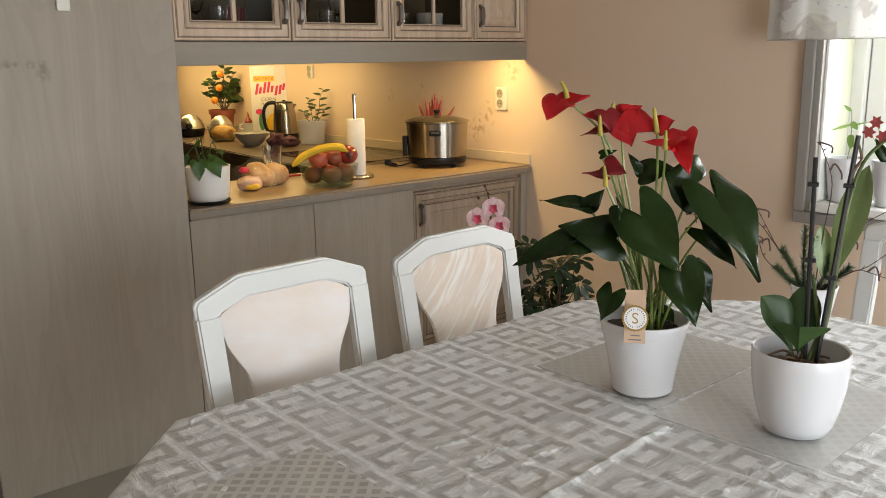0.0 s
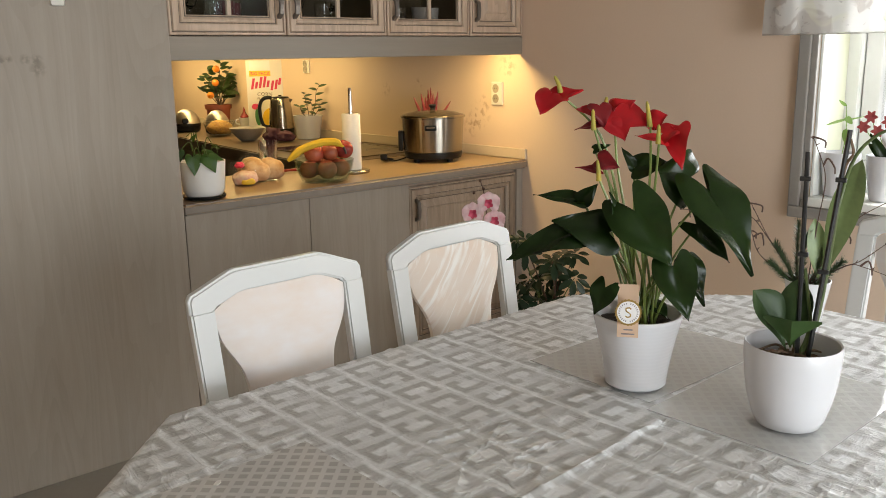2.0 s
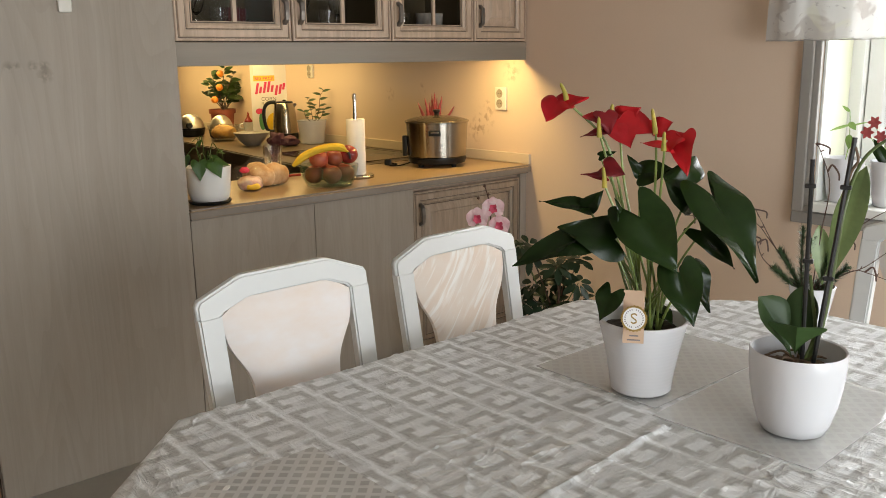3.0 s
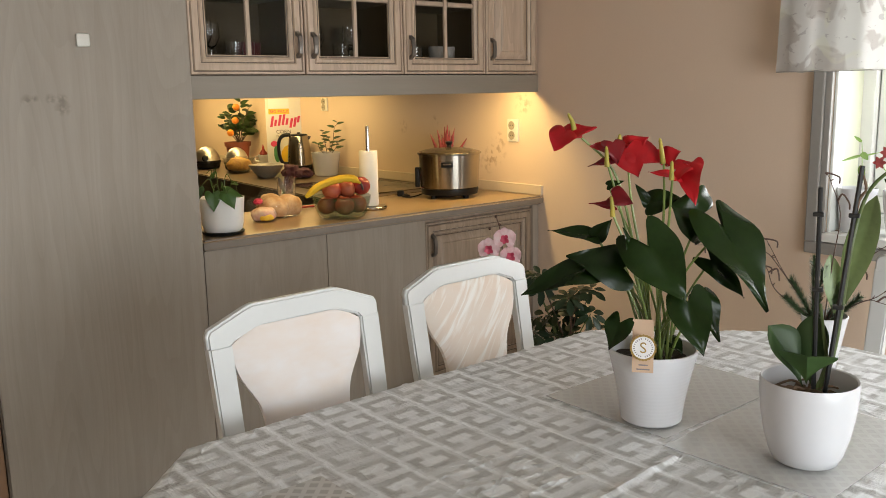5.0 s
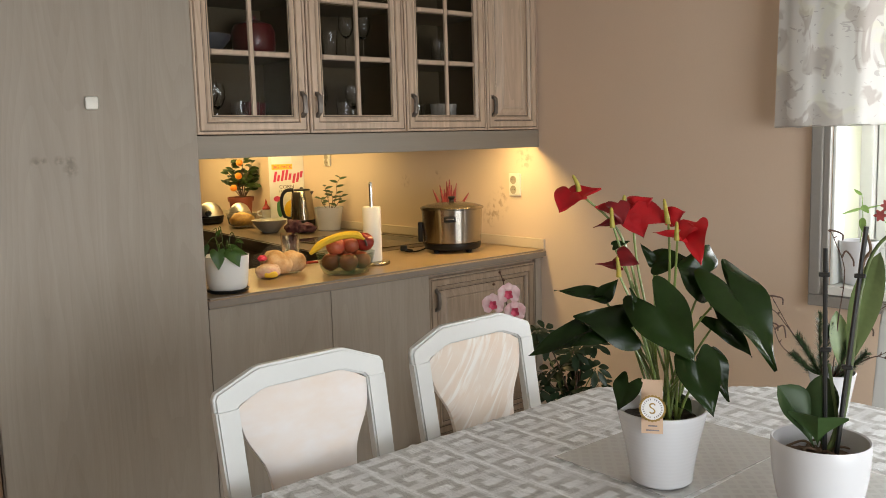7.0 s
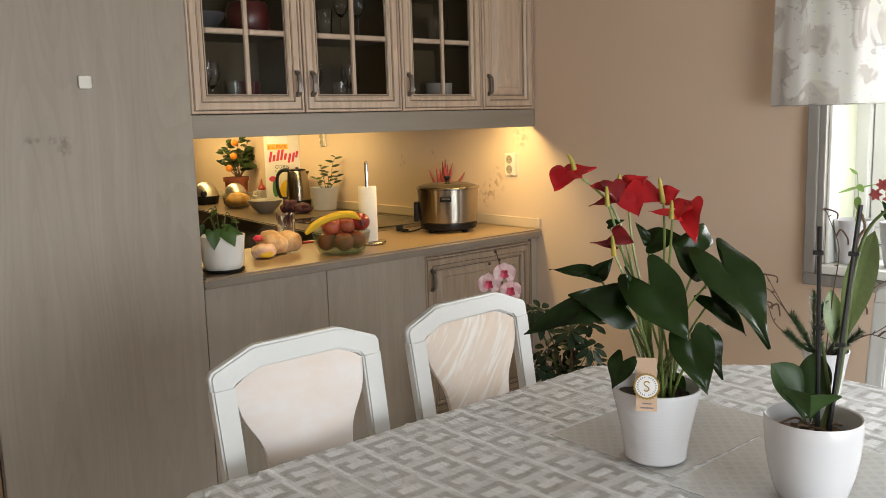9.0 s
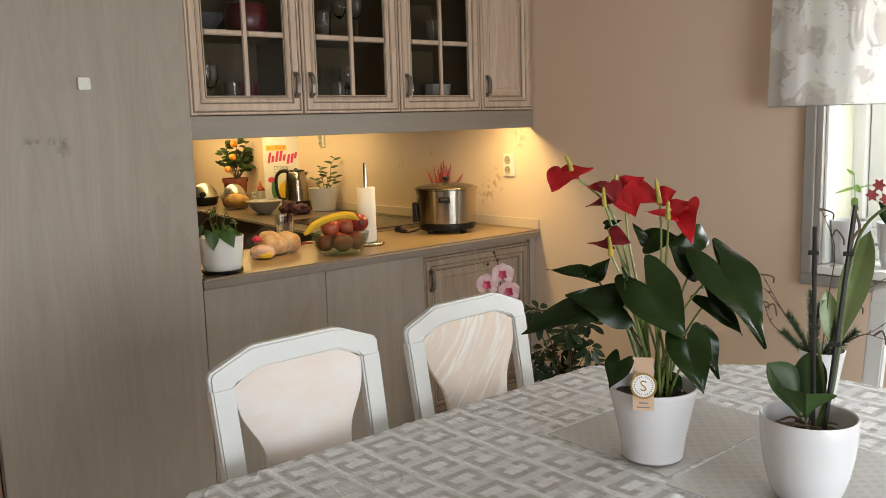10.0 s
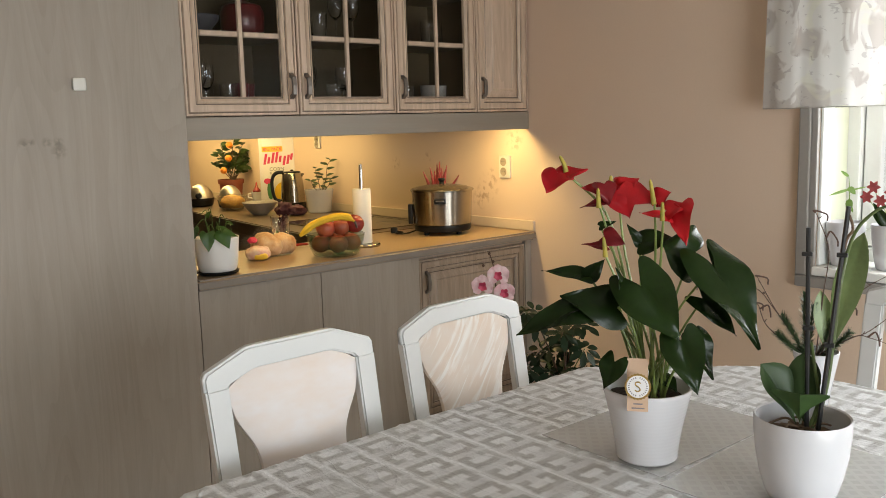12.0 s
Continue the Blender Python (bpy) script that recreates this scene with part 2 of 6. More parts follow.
def prism(outline, y0, y1, bevel=0.0):
    """A plate with an outline in x and z, between y0 and y1."""
    bm = bmesh.new()
    f = bm.faces.new([bm.verts.new((x, y0, z)) for x, z in outline])
    r = bmesh.ops.extrude_face_region(bm, geom=[f])
    bmesh.ops.translate(bm, verts=[v for v in r["geom"] if isinstance(v, bmesh.types.BMVert)], vec=(0, y1 - y0, 0))
    bmesh.ops.recalc_face_normals(bm, faces=bm.faces[:])
    if bevel:
        bmesh.ops.bevel(bm, geom=[e for e in bm.edges if e.calc_face_angle(0) > 0.3], offset=bevel, segments=2, affect="EDGES")
    return bm


def structure(name, bm, mat, label, category):
    return tagged(mesh_object(name, bm, mat), label, category, "", "structure")


# ---- the rooms ----
H = 2.42
structure("floor", boxes(((-5.5, -5.5, -0.12), (0.0, 5.0, 0.0))), FLOOR, "grey vinyl floor of the dining room and kitchen", "floor")
structure("ceiling", boxes(((-5.7, -5.7, H), (0.3, 5.2, H + 0.15))), CEIL, "plain unseen ceiling in toned-down beige paint", "ceiling")
WY0, WY1, WZ0, WZ1 = -3.15, -1.467, 0.891, 2.12
structure("wall_east", boxes(((0, WY1, 0), (0.34, 5.0, H)), ((0, -5.5, 0), (0.34, WY0, H)), ((0, WY0, 0), (0.34, WY1, WZ0)),
                             ((0, WY0, WZ1), (0.34, WY1, H))), WALL, "beige painted wall with a window opening", "wall")
structure("wall_west", boxes(((-5.7, -5.5, 0), (-5.5, 5.0, H))), WALL, "beige painted wall", "wall")
structure("wall_north", boxes(((-5.7, 5.0, 0), (0.34, 5.2, H))), WALL, "beige painted end wall of the kitchen", "wall")
structure("wall_south", boxes(((-5.7, -5.7, 0), (-3.5, -5.5, H)), ((-1.1, -5.7, 0), (0.34, -5.5, H)), ((-3.5, -5.7, 0), (-1.1, -5.5, 0.08)),
                              ((-3.5, -5.7, 2.12), (-1.1, -5.5, H))), WALL, "unseen beige painted wall with a wide window opening added for light", "wall")
structure("wall_divider", boxes(((-5.5, 0.02, 0), (-2.63, 0.14, H))), WALL, "beige painted partition between dining room and kitchen", "wall")


# ---- window in the east wall ----
def ring(x0, z0, x1, z1, w, y0, y1, bevel=0.0, bm=None):
    """A rectangular frame of four bars in the x-z plane."""
    bm = bm or bmesh.new()
    box(bm, (x0, y0, z0), (x1, y1, z0 + w), bevel)
    box(bm, (x0, y0, z1 - w), (x1, y1, z1), bevel)
    box(bm, (x0, y0, z0 + w), (x0 + w, y1, z1 - w), bevel)
    box(bm, (x1 - w, y0, z0 + w), (x1, y1, z1 - w), bevel)
    return bm


SIDE = pose(0, 0, 0, 0, 0, 90)          # turns the x-z plane to the y-z plane
window = thing("window_1", pose(0, 0, 0), "white framed window with grey painted casing and clear panes", "window", "", "structure")
bm = ring(WY0 - 0.07, WZ0 - 0.08, WY1 + 0.07, WZ1 + 0.07, 0.045, 0.0, 0.028, 0.006)
ring(WY0 - 0.025, WZ0 - 0.035, WY1 + 0.025, WZ1 + 0.025, 0.026, 0.0, 0.020, 0.005, bm)
bm.transform(SIDE)
bm.transform(pose(0, 0, 0))
part("casing", bm, TRIMG, window, "grey painted moulded casing")
WINW = material("window_white", (0.80, 0.81, 0.78), 0.4, scale=4, amount=0.15, bump=0.02)
REVEAL = material("reveal_paint", (0.66, 0.68, 0.52), 0.5, scale=4, amount=0.15, bump=0.02)
bm = ring(WY0, WZ0, WY1, WZ1, 0.055, -0.32, -0.22, 0.006)
bm.transform(SIDE)
part("window_frame", bm, WINW, window)
for a, b in ((WY0 + 0.06, -2.33), (-2.27, WY1 - 0.06)):
    bm = ring(a, WZ0 + 0.06, b, WZ1 - 0.06, 0.065, -0.315, -0.25, 0.006)
    bm.transform(SIDE)
    sash = part("sash", bm, WINW, window)
    bm = boxes(((0.280, a + 0.065, WZ0 + 0.125), (0.284, b - 0.065, WZ1 - 0.125)))
    pane = part("pane", bm, PANE, sash, "clear glass pane")
    pane.visible_shadow = False
part("mullion", boxes(((0.22, -2.33, WZ0 + 0.055), (0.32, -2.27, WZ1 - 0.055)), bevel=0.005), WINW, window)
part("window_sill", boxes(((-0.035, WY0, WZ0 - 0.03), (0.22, WY1, WZ0 + 0.004)), bevel=0.006), WINW, window, "white painted sill board")
part("jamb", boxes(((0.0, WY1 - 0.014, WZ0 + 0.005), (0.085, WY1 - 0.002, WZ1)), bevel=0.003), WINW, window, "white reveal board")
part("jamb", boxes(((0.088, WY1 - 0.009, WZ0 + 0.005), (0.218, WY1 - 0.002, WZ1))), REVEAL, window, "pale green reveal board")

# Unseen window, added to let in light on the chairs and cabinet fronts.
window2 = thing("window_2", pose(0, 0, 0), "unseen white framed terrace window added behind the camera for light", "window", "", "structure")
part("window_frame", ring(-3.5, 0.08, -1.1, 2.12, 0.07, -5.64, -5.56, 0.006), WINW, window2)
part("mullion", boxes(((-2.34, -5.63, 0.15), (-2.26, -5.57, 2.05)), bevel=0.005), WINW, window2)

# distance outside the window
FAR = bpy.data.materials.new("winter_wood_backdrop")
FAR.use_nodes = True
nt = FAR.node_tree
em = nt.nodes.new("ShaderNodeEmission")
nz = nt.nodes.new("ShaderNodeTexNoise")
nz.inputs["Scale"].default_value, nz.inputs["Detail"].default_value = 1.6, 8
tcw = nt.nodes.new("ShaderNodeTexCoord")
mpw = nt.nodes.new("ShaderNodeMapping")
mpw.inputs["Scale"].default_value = (1, 2.2, 0.8)
nt.links.new(tcw.outputs["Object"], mpw.inputs[0])
nt.links.new(mpw.outputs[0], nz.inputs["Vector"])
cr = nt.nodes.new("ShaderNodeValToRGB")
cr.color_ramp.elements[0].position, cr.color_ramp.elements[0].color = 0.40, (0.20, 0.18, 0.15, 1)
cr.color_ramp.elements[1].position, cr.color_ramp.elements[1].color = 0.62, (0.95, 0.97, 1.0, 1)
nt.links.new(nz.outputs[0], cr.inputs[0])
nt.links.new(cr.outputs[0], em.inputs[0])
em.inputs[1].default_value = 1.5
nt.links.new(em.outputs[0], nt.nodes["Material Output"].inputs[0])
structure("backdrop", boxes(((9.0, -14, -4), (9.1, 6, 9))), FAR, "pale winter trees and bright sky outside", "backdrop")
GRASS = material("ground_outside", (0.12, 0.11, 0.07), 0.9, scale=2, fine=30)
structure("ground", boxes(((0.36, -60, -0.9), (60, 60, -0.8))), GRASS, "brown winter lawn outside the window", "ground")


# ---- kitchen units ----
def handle(parent, x, y, z0, z1):
    """Squared bow handle that stands off the door towards -y."""
    bm = bmesh.new()
    m = (z0 + z1) / 2
    h = (z1 - z0) / 2
    out = [(0, -h), (-0.026, -h + 0.018), (-0.030, 0), (-0.026, h - 0.018), (0, h),
           (0, h - 0.018), (-0.016, h - 0.026), (-0.019, 0), (-0.016, -h + 0.026), (0, -h + 0.018)]
    f = [bm.verts.new((x - 0.0095, y + a, m + b)) for a, b in out]
    g = [bm.verts.new((x + 0.0095, y + a, m + b)) for a, b in out]
    n = len(out)
    for i in range(n):
        j = (i + 1) % n
        bm.faces.new((f[i], f[j], g[j], g[i]))
    for s in (f, g):
        for q in ((0, 1, 8, 9), (1, 2, 7, 8), (2, 3, 6, 7), (3, 4, 5, 6)):
            bm.faces.new([s[i] for i in q])
    bmesh.ops.recalc_face_normals(bm, faces=bm.faces[:])
    bmesh.ops.bevel(bm, geom=[e for e in bm.edges if e.calc_face_angle(0) > 0.6], offset=0.002, segments=1, affect="EDGES")
    return part("handle", bm, PEWTER, parent, "dark pewter bow handle")


def door_frame(door, x0, z0, x1, z1, y, w, wood=DOORW):
    """Moulded frame: rounded edge bead, dark glazed groove, flat stile, second groove, sloping inner bead."""
    bm = bmesh.new()
    prof = [(0.0, 0.0195, 0), (0.0, 0.004, 0), (0.003, 0.001, 0), (0.009, 0.001, 0), (0.0105, 0.0065, 1), (0.0135, 0.0065, 1), (0.0165, 0.0, 0), (w - 0.032, 0.0, 0), (w - 0.0295, 0.007, 1), (w - 0.0265, 0.007, 1),
            (w - 0.022, 0.0025, 0), (w - 0.017, 0.002, 0), (w - 0.009, 0.007, 0), (w - 0.007, 0.0115, 1), (w - 0.003, 0.0115, 1), (w, 0.009, 0), (w, 0.018, 0)]
    loops = [[bm.verts.new((x, y + d, z)) for x, z in ((x0 + i, z0 + i), (x1 - i, z0 + i), (x1 - i, z1 - i), (x0 + i, z1 - i))] for i, d, _ in prof]
    for k in range(len(prof) - 1):
        for i in range(4):
            f = bm.faces.new((loops[k][i], loops[k][(i + 1) % 4], loops[k + 1][(i + 1) % 4], loops[k + 1][i]))
            f.material_index = min(prof[k][2], prof[k + 1][2])
    part("frame", bm, [wood, GROOVE], door, "moulded frame with dark glazed grooves")


def raised_panel(door, x0, z0, x1, z1, y, wood=DOORW):
    """A bevelled field set into a door frame."""
    bm = bmesh.new()
    loops = []
    for inset, yy in ((0, 0.014), (0.006, 0.014), (0.034, 0.004), (0.040, 0.007), (0.046, 0.004)):
        loops.append([bm.verts.new((x, y + yy, z)) for x, z in ((x0 + inset, z0 + inset), (x1 - inset, z0 + inset), (x1 - inset, z1 - inset), (x0 + inset, z1 - inset))])
    for p, q in zip(loops, loops[1:]):
        for i in range(4):
            bm.faces.new((p[i], p[(i + 1) % 4], q[(i + 1) % 4], q[i]))
    bm.faces.new(loops[-1])
    part("panel", bm, wood, door, "raised field of the door")


BARW = material("bar_glaze", (0.30, 0.225, 0.165), 0.45, scale=20, amount=0.5)
UZ0, UZ1, UY = 1.527, 2.30, 0.03
UNITS = [(-1.835, -1.347, "glass", 1), (-1.347, -0.849, "glass", -1), (-0.849, -0.36, "glass", -1), (-0.36, -0.004, "panel", -1)]
# Shade behind the doors is put into this dark inside colour.
INSIDE = material("shaded_cabinet_inside", (0.095, 0.066, 0.030), 0.6, scale=4, amount=0.4)
for x0, x1, kind, side in UNITS:
    unit = thing("wall_cabinet", pose(0, 0, 0), "limed grey-brown wall cabinet with a %s door" % ("glazed lattice" if kind == "glass" else "raised panel"),
                 "cabinet", "wall cabinets over the worktop")
    a, b = x0 + 0.002, x1 - 0.002
    y0, y1 = UY + 0.022, 0.37
    bm = boxes(((a, y0, UZ0), (a + 0.016, y1, UZ1)), ((b - 0.016, y0, UZ0), (b, y1, UZ1)), ((a + 0.016, y0, UZ0), (b - 0.016, y1, UZ0 + 0.018)),
               ((a + 0.016, y0, UZ1 - 0.018), (b - 0.016, y1, UZ1)), ((a + 0.016, y1 - 0.008, UZ0 + 0.018), (b - 0.016, y1, UZ1 - 0.018)))
    part("body", bm, INSIDE, unit, "cabinet carcass, interior shade put into its dark colour")
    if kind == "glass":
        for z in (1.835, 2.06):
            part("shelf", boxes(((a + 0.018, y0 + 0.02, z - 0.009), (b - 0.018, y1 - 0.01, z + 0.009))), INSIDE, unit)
    bm = boxes(((x0 + 0.003, UY + 0.0195, UZ0 + 0.003), (x0 + 0.012, UY + 0.0215, UZ1 - 0.003)))
    door = part("door", bm, GROOVE, unit)
    door_frame(door, x0 + 0.003, UZ0 + 0.001, x1 - 0.003, UZ1 - 0.002, UY, 0.072)
    gx0, gx1, gz0, gz1 = x0 + 0.075, x1 - 0.075, UZ0 + 0.072, UZ1 - 0.072
    if kind == "glass":
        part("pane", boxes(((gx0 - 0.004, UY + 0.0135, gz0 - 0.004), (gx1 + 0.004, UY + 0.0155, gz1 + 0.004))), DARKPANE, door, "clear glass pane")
        mid = (gx0 + gx1) / 2
        bm = boxes(((mid - 0.011, UY + 0.0075, gz0), (mid + 0.011, UY + 0.0125, gz1)))
        bead = boxes(((mid - 0.0075, UY + 0.003, gz0), (mid + 0.0075, UY + 0.0074, gz1)), bevel=0.002)
        for z in (1.834, 2.062):
            for p, q in ((gx0, mid - 0.0115), (mid + 0.0115, gx1)):
                box(bm, (p, UY + 0.0075, z - 0.011), (q, UY + 0.0125, z + 0.011))
                box(bead, (p + 0.004, UY + 0.003, z - 0.0075), (q - 0.004, UY + 0.0074, z + 0.0075), 0.002)
        bars = part("glazing_bar", bm, BARW, door, "brown glazed lattice bars")
        part("bead", bead, DOORW, bars, "pale bead on the bars")
    else:
        raised_panel(door, gx0 - 0.004, gz0 - 0.004, gx1 + 0.004, gz1 + 0.004, UY)
    handle(door, (x1 - 0.034) if side > 0 else (x0 + 0.036), UY, 1.588, 1.695)

valance = tagged(mesh_object("valance_board", boxes(((-1.835, UY + 0.004, 1.438), (-0.002, UY + 0.026, 1.524)), bevel=0.003), BOARD),
                 "grey stained valance board under the wall cabinets", "trim", "", "structure")
part("cabinet_underside", boxes(((-1.833, UY + 0.028, 1.508), (-0.004, 0.37, 1.525))), DOORW, valance)

tall = thing("tall_cabinet", pose(0, 0, 0), "tall grey stained oak cabinet side panel beside the worktop", "cabinet")
part("body", boxes(((-2.583, 0.0, 0.0), (-1.848, 0.62, 2.30)), bevel=0.003), GREY, tall)
part("edge_strip", boxes(((-2.589, 0.006, 0.0), (-2.5835, 0.62, 2.30))), GROOVE, tall)
WOODB = material("brown_oak_trim", (0.30, 0.17, 0.09), 0.45, scale=3, stretch=(8, 8, 0.7), fine=25, amount=0.6)
structure("trim", boxes(((-2.63, 0.010, 0.0), (-2.592, 0.14, 2.30)), bevel=0.003), WOODB, "brown oak door casing strip", "trim")
structure("soffit", boxes(((-2.583, 0.004, 2.304), (-0.002, 0.62, H))), WALL, "beige painted box above the cabinets", "soffit")

CZ0, CZ1 = 0.874, 0.917
base = thing("base_cabinet", pose(0, 0, 0), "grey stained base cabinet with plain back panels", "cabinet", "base cabinets under the worktop")
part("body", boxes(((-1.832, 0.048, 0.0), (-0.757, 0.60, CZ0 - 0.002))), GREY, base)
for a, b in ((-1.834, -1.290), (-1.287, -0.757)):
    part("back_panel", boxes(((a, 0.026, 0.0), (b, 0.046, CZ0 - 0.003)), bevel=0.0015), GREY, base)
base = thing("base_cabinet", pose(0, 0, 0), "limed wooden base cabinet with a raised panel door, shade put into its colour", "cabinet", "base cabinets under the worktop")
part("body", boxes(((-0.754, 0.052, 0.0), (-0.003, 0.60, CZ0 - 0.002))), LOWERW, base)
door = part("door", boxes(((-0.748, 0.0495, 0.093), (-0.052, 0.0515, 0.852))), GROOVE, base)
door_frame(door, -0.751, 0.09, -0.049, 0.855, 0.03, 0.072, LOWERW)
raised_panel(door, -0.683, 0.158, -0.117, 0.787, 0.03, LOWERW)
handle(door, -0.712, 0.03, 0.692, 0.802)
part("end_stile", boxes(((-0.046, 0.028, 0.0), (-0.003, 0.050, CZ0 - 0.003)), bevel=0.002), GREY, base)
wall_base = thing("base_cabinet", pose(0, 0, 0), "base cabinet run along the kitchen wall, shade put into its front colour", "cabinet", "base cabinets under the worktop")
bm = bmesh.new()
bot = [bm.verts.new((x, y, 0.0)) for x, y in ((-0.004, 0.63), (-0.004, 4.2), (-0.45, 4.2), (-0.81, 0.63))]
f = bm.faces.new(bot)
r = bmesh.ops.extrude_face_region(bm, geom=[f])
bmesh.ops.translate(bm, verts=[v for v in r["geom"] if isinstance(v, bmesh.types.BMVert)], vec=(0, 0, CZ0 - 0.004))
# Shadow on the kitchen-run front is put into this dark colour.
part("body", bm, material("shaded_unit_front", (0.13, 0.11, 0.09), 0.4, scale=6, amount=0.4), wall_base)

# Darker copy of the worktop laminate: the back run's dimmer light put into colour.
TOPD = material("shaded_laminate", (0.135, 0.095, 0.058), 0.30, second=(0.105, 0.072, 0.044), scale=5, fine=70, amount=0.5, bump=0.03)


def worktop_slab(out, mats, label):
    bm = bmesh.new()
    f = bm.faces.new([bm.verts.new((x, y, CZ0)) for x, y in out])
    r = bmesh.ops.extrude_face_region(bm, geom=[f])
    bmesh.ops.translate(bm, verts=[v for v in r["geom"] if isinstance(v, bmesh.types.BMVert)], vec=(0, 0, CZ1 - CZ0))
    bmesh.ops.bevel(bm, geom=[e for e in bm.edges if e.calc_face_angle(0) > 0.3 and abs(e.verts[0].co.z - e.verts[1].co.z) < 1e-4], offset=0.009, segments=3, affect="EDGES")
    for f in bm.faces:
        f.normal_update()
        f.material_index = 1 if abs(f.normal.z) < 0.35 else 0
    return tagged(mesh_object("worktop", bm, mats, True), label, "worktop", "kitchen worktops")


front_top = worktop_slab([(-1.846, -0.004), (-0.003, -0.004), (-0.003, 0.62), (-1.846, 0.62)], [TOP, EDGE], "brown laminate worktop with rounded front edge")
part("edge_strip", boxes(((-1.845, -0.0062, CZ0 + 0.009), (-0.004, -0.0042, CZ1 - 0.010))), EDGE, front_top, "grey brown laminate edging")
worktop = worktop_slab([(-0.003, 0.621), (-0.003, 4.2), (-0.484, 4.2), (-0.850, 0.621)], [TOPD, TOPD], "laminate worktop along the kitchen wall, darkened for its dimmer light")
# Dark strip added where the run's front edge lies in shadow.
bm = bmesh.new()
lip = [(-0.856, 0.63), (-0.492, 4.19), (-0.482, 4.19), (-0.846, 0.63)]
f = bm.faces.new([bm.verts.new((x, y, 0.845)) for x, y in lip])
r = bmesh.ops.extrude_face_region(bm, geom=[f])
bmesh.ops.translate(bm, verts=[v for v in r["geom"] if isinstance(v, bmesh.types.BMVert)], vec=(0, 0, 0.068))
part("front_lip", bm, material("shaded_edge_strip", (0.045, 0.032, 0.022), 0.4, scale=10, amount=0.4), worktop, "added dark strip for the shade on the front edge")
strip = tagged(mesh_object("splash_strip", boxes(((-0.014, 0.0, CZ1 + 0.001), (0.0, 4.2, 0.970)), bevel=0.003), SPLASH),
               "cream painted upstand strip along the wall", "trim", "", "structure")

# ---- dining table ----
TZ = 0.746
OUT = [(-2.54, -1.385), (-1.29, -1.385), (-0.91, -1.765), (-0.91, -2.29), (-1.29, -2.67), (-2.54, -2.67), (-2.92, -2.29), (-2.92, -1.765)]
table = thing("dining_table", pose(-1.915, -2.03, 0), "white wooden dining table with cut corners", "table")


def plate(outline, z0, z1, bevel=0.0):
    bm = bmesh.new()
    f = bm.faces.new([bm.verts.new((x, y, z0)) for x, y in outline])
    r = bmesh.ops.extrude_face_region(bm, geom=[f])
    bmesh.ops.translate(bm, verts=[v for v in r["geom"] if isinstance(v, bmesh.types.BMVert)], vec=(0, 0, z1 - z0))
    bmesh.ops.recalc_face_normals(bm, faces=bm.faces[:])
    if bevel:
        bmesh.ops.bevel(bm, geom=[e for e in bm.edges if e.calc_face_angle(0) > 0.3], offset=bevel, segments=2, affect="EDGES")
    return bm


part("tabletop", plate([((x + 1.915) * 0.985, (y + 2.03) * 0.98) for x, y in OUT], 0.71, 0.738, 0.004), CHAIRW, table)
part("apron", boxes(((-0.72, -0.42, 0.63), (0.72, -0.40, 0.708)), ((-0.72, 0.40, 0.63), (0.72, 0.42, 0.708)),
     ((-0.72, -0.40, 0.63), (-0.70, 0.40, 0.708)), ((0.70, -0.40, 0.63), (0.72, 0.40, 0.708))), CHAIRW, table)
for sx in (-1, 1):
    for sy in (-1, 1):
        part("leg", lathe([(0.0, 0.0), (0.025, 0.0), (0.032, 0.30), (0.038, 0.55), (0.042, 0.62), (0.042, 0.709), (0.0, 0.709)], 20, pose(sx * 0.66, sy * 0.36, 0)), CHAIRW, table)


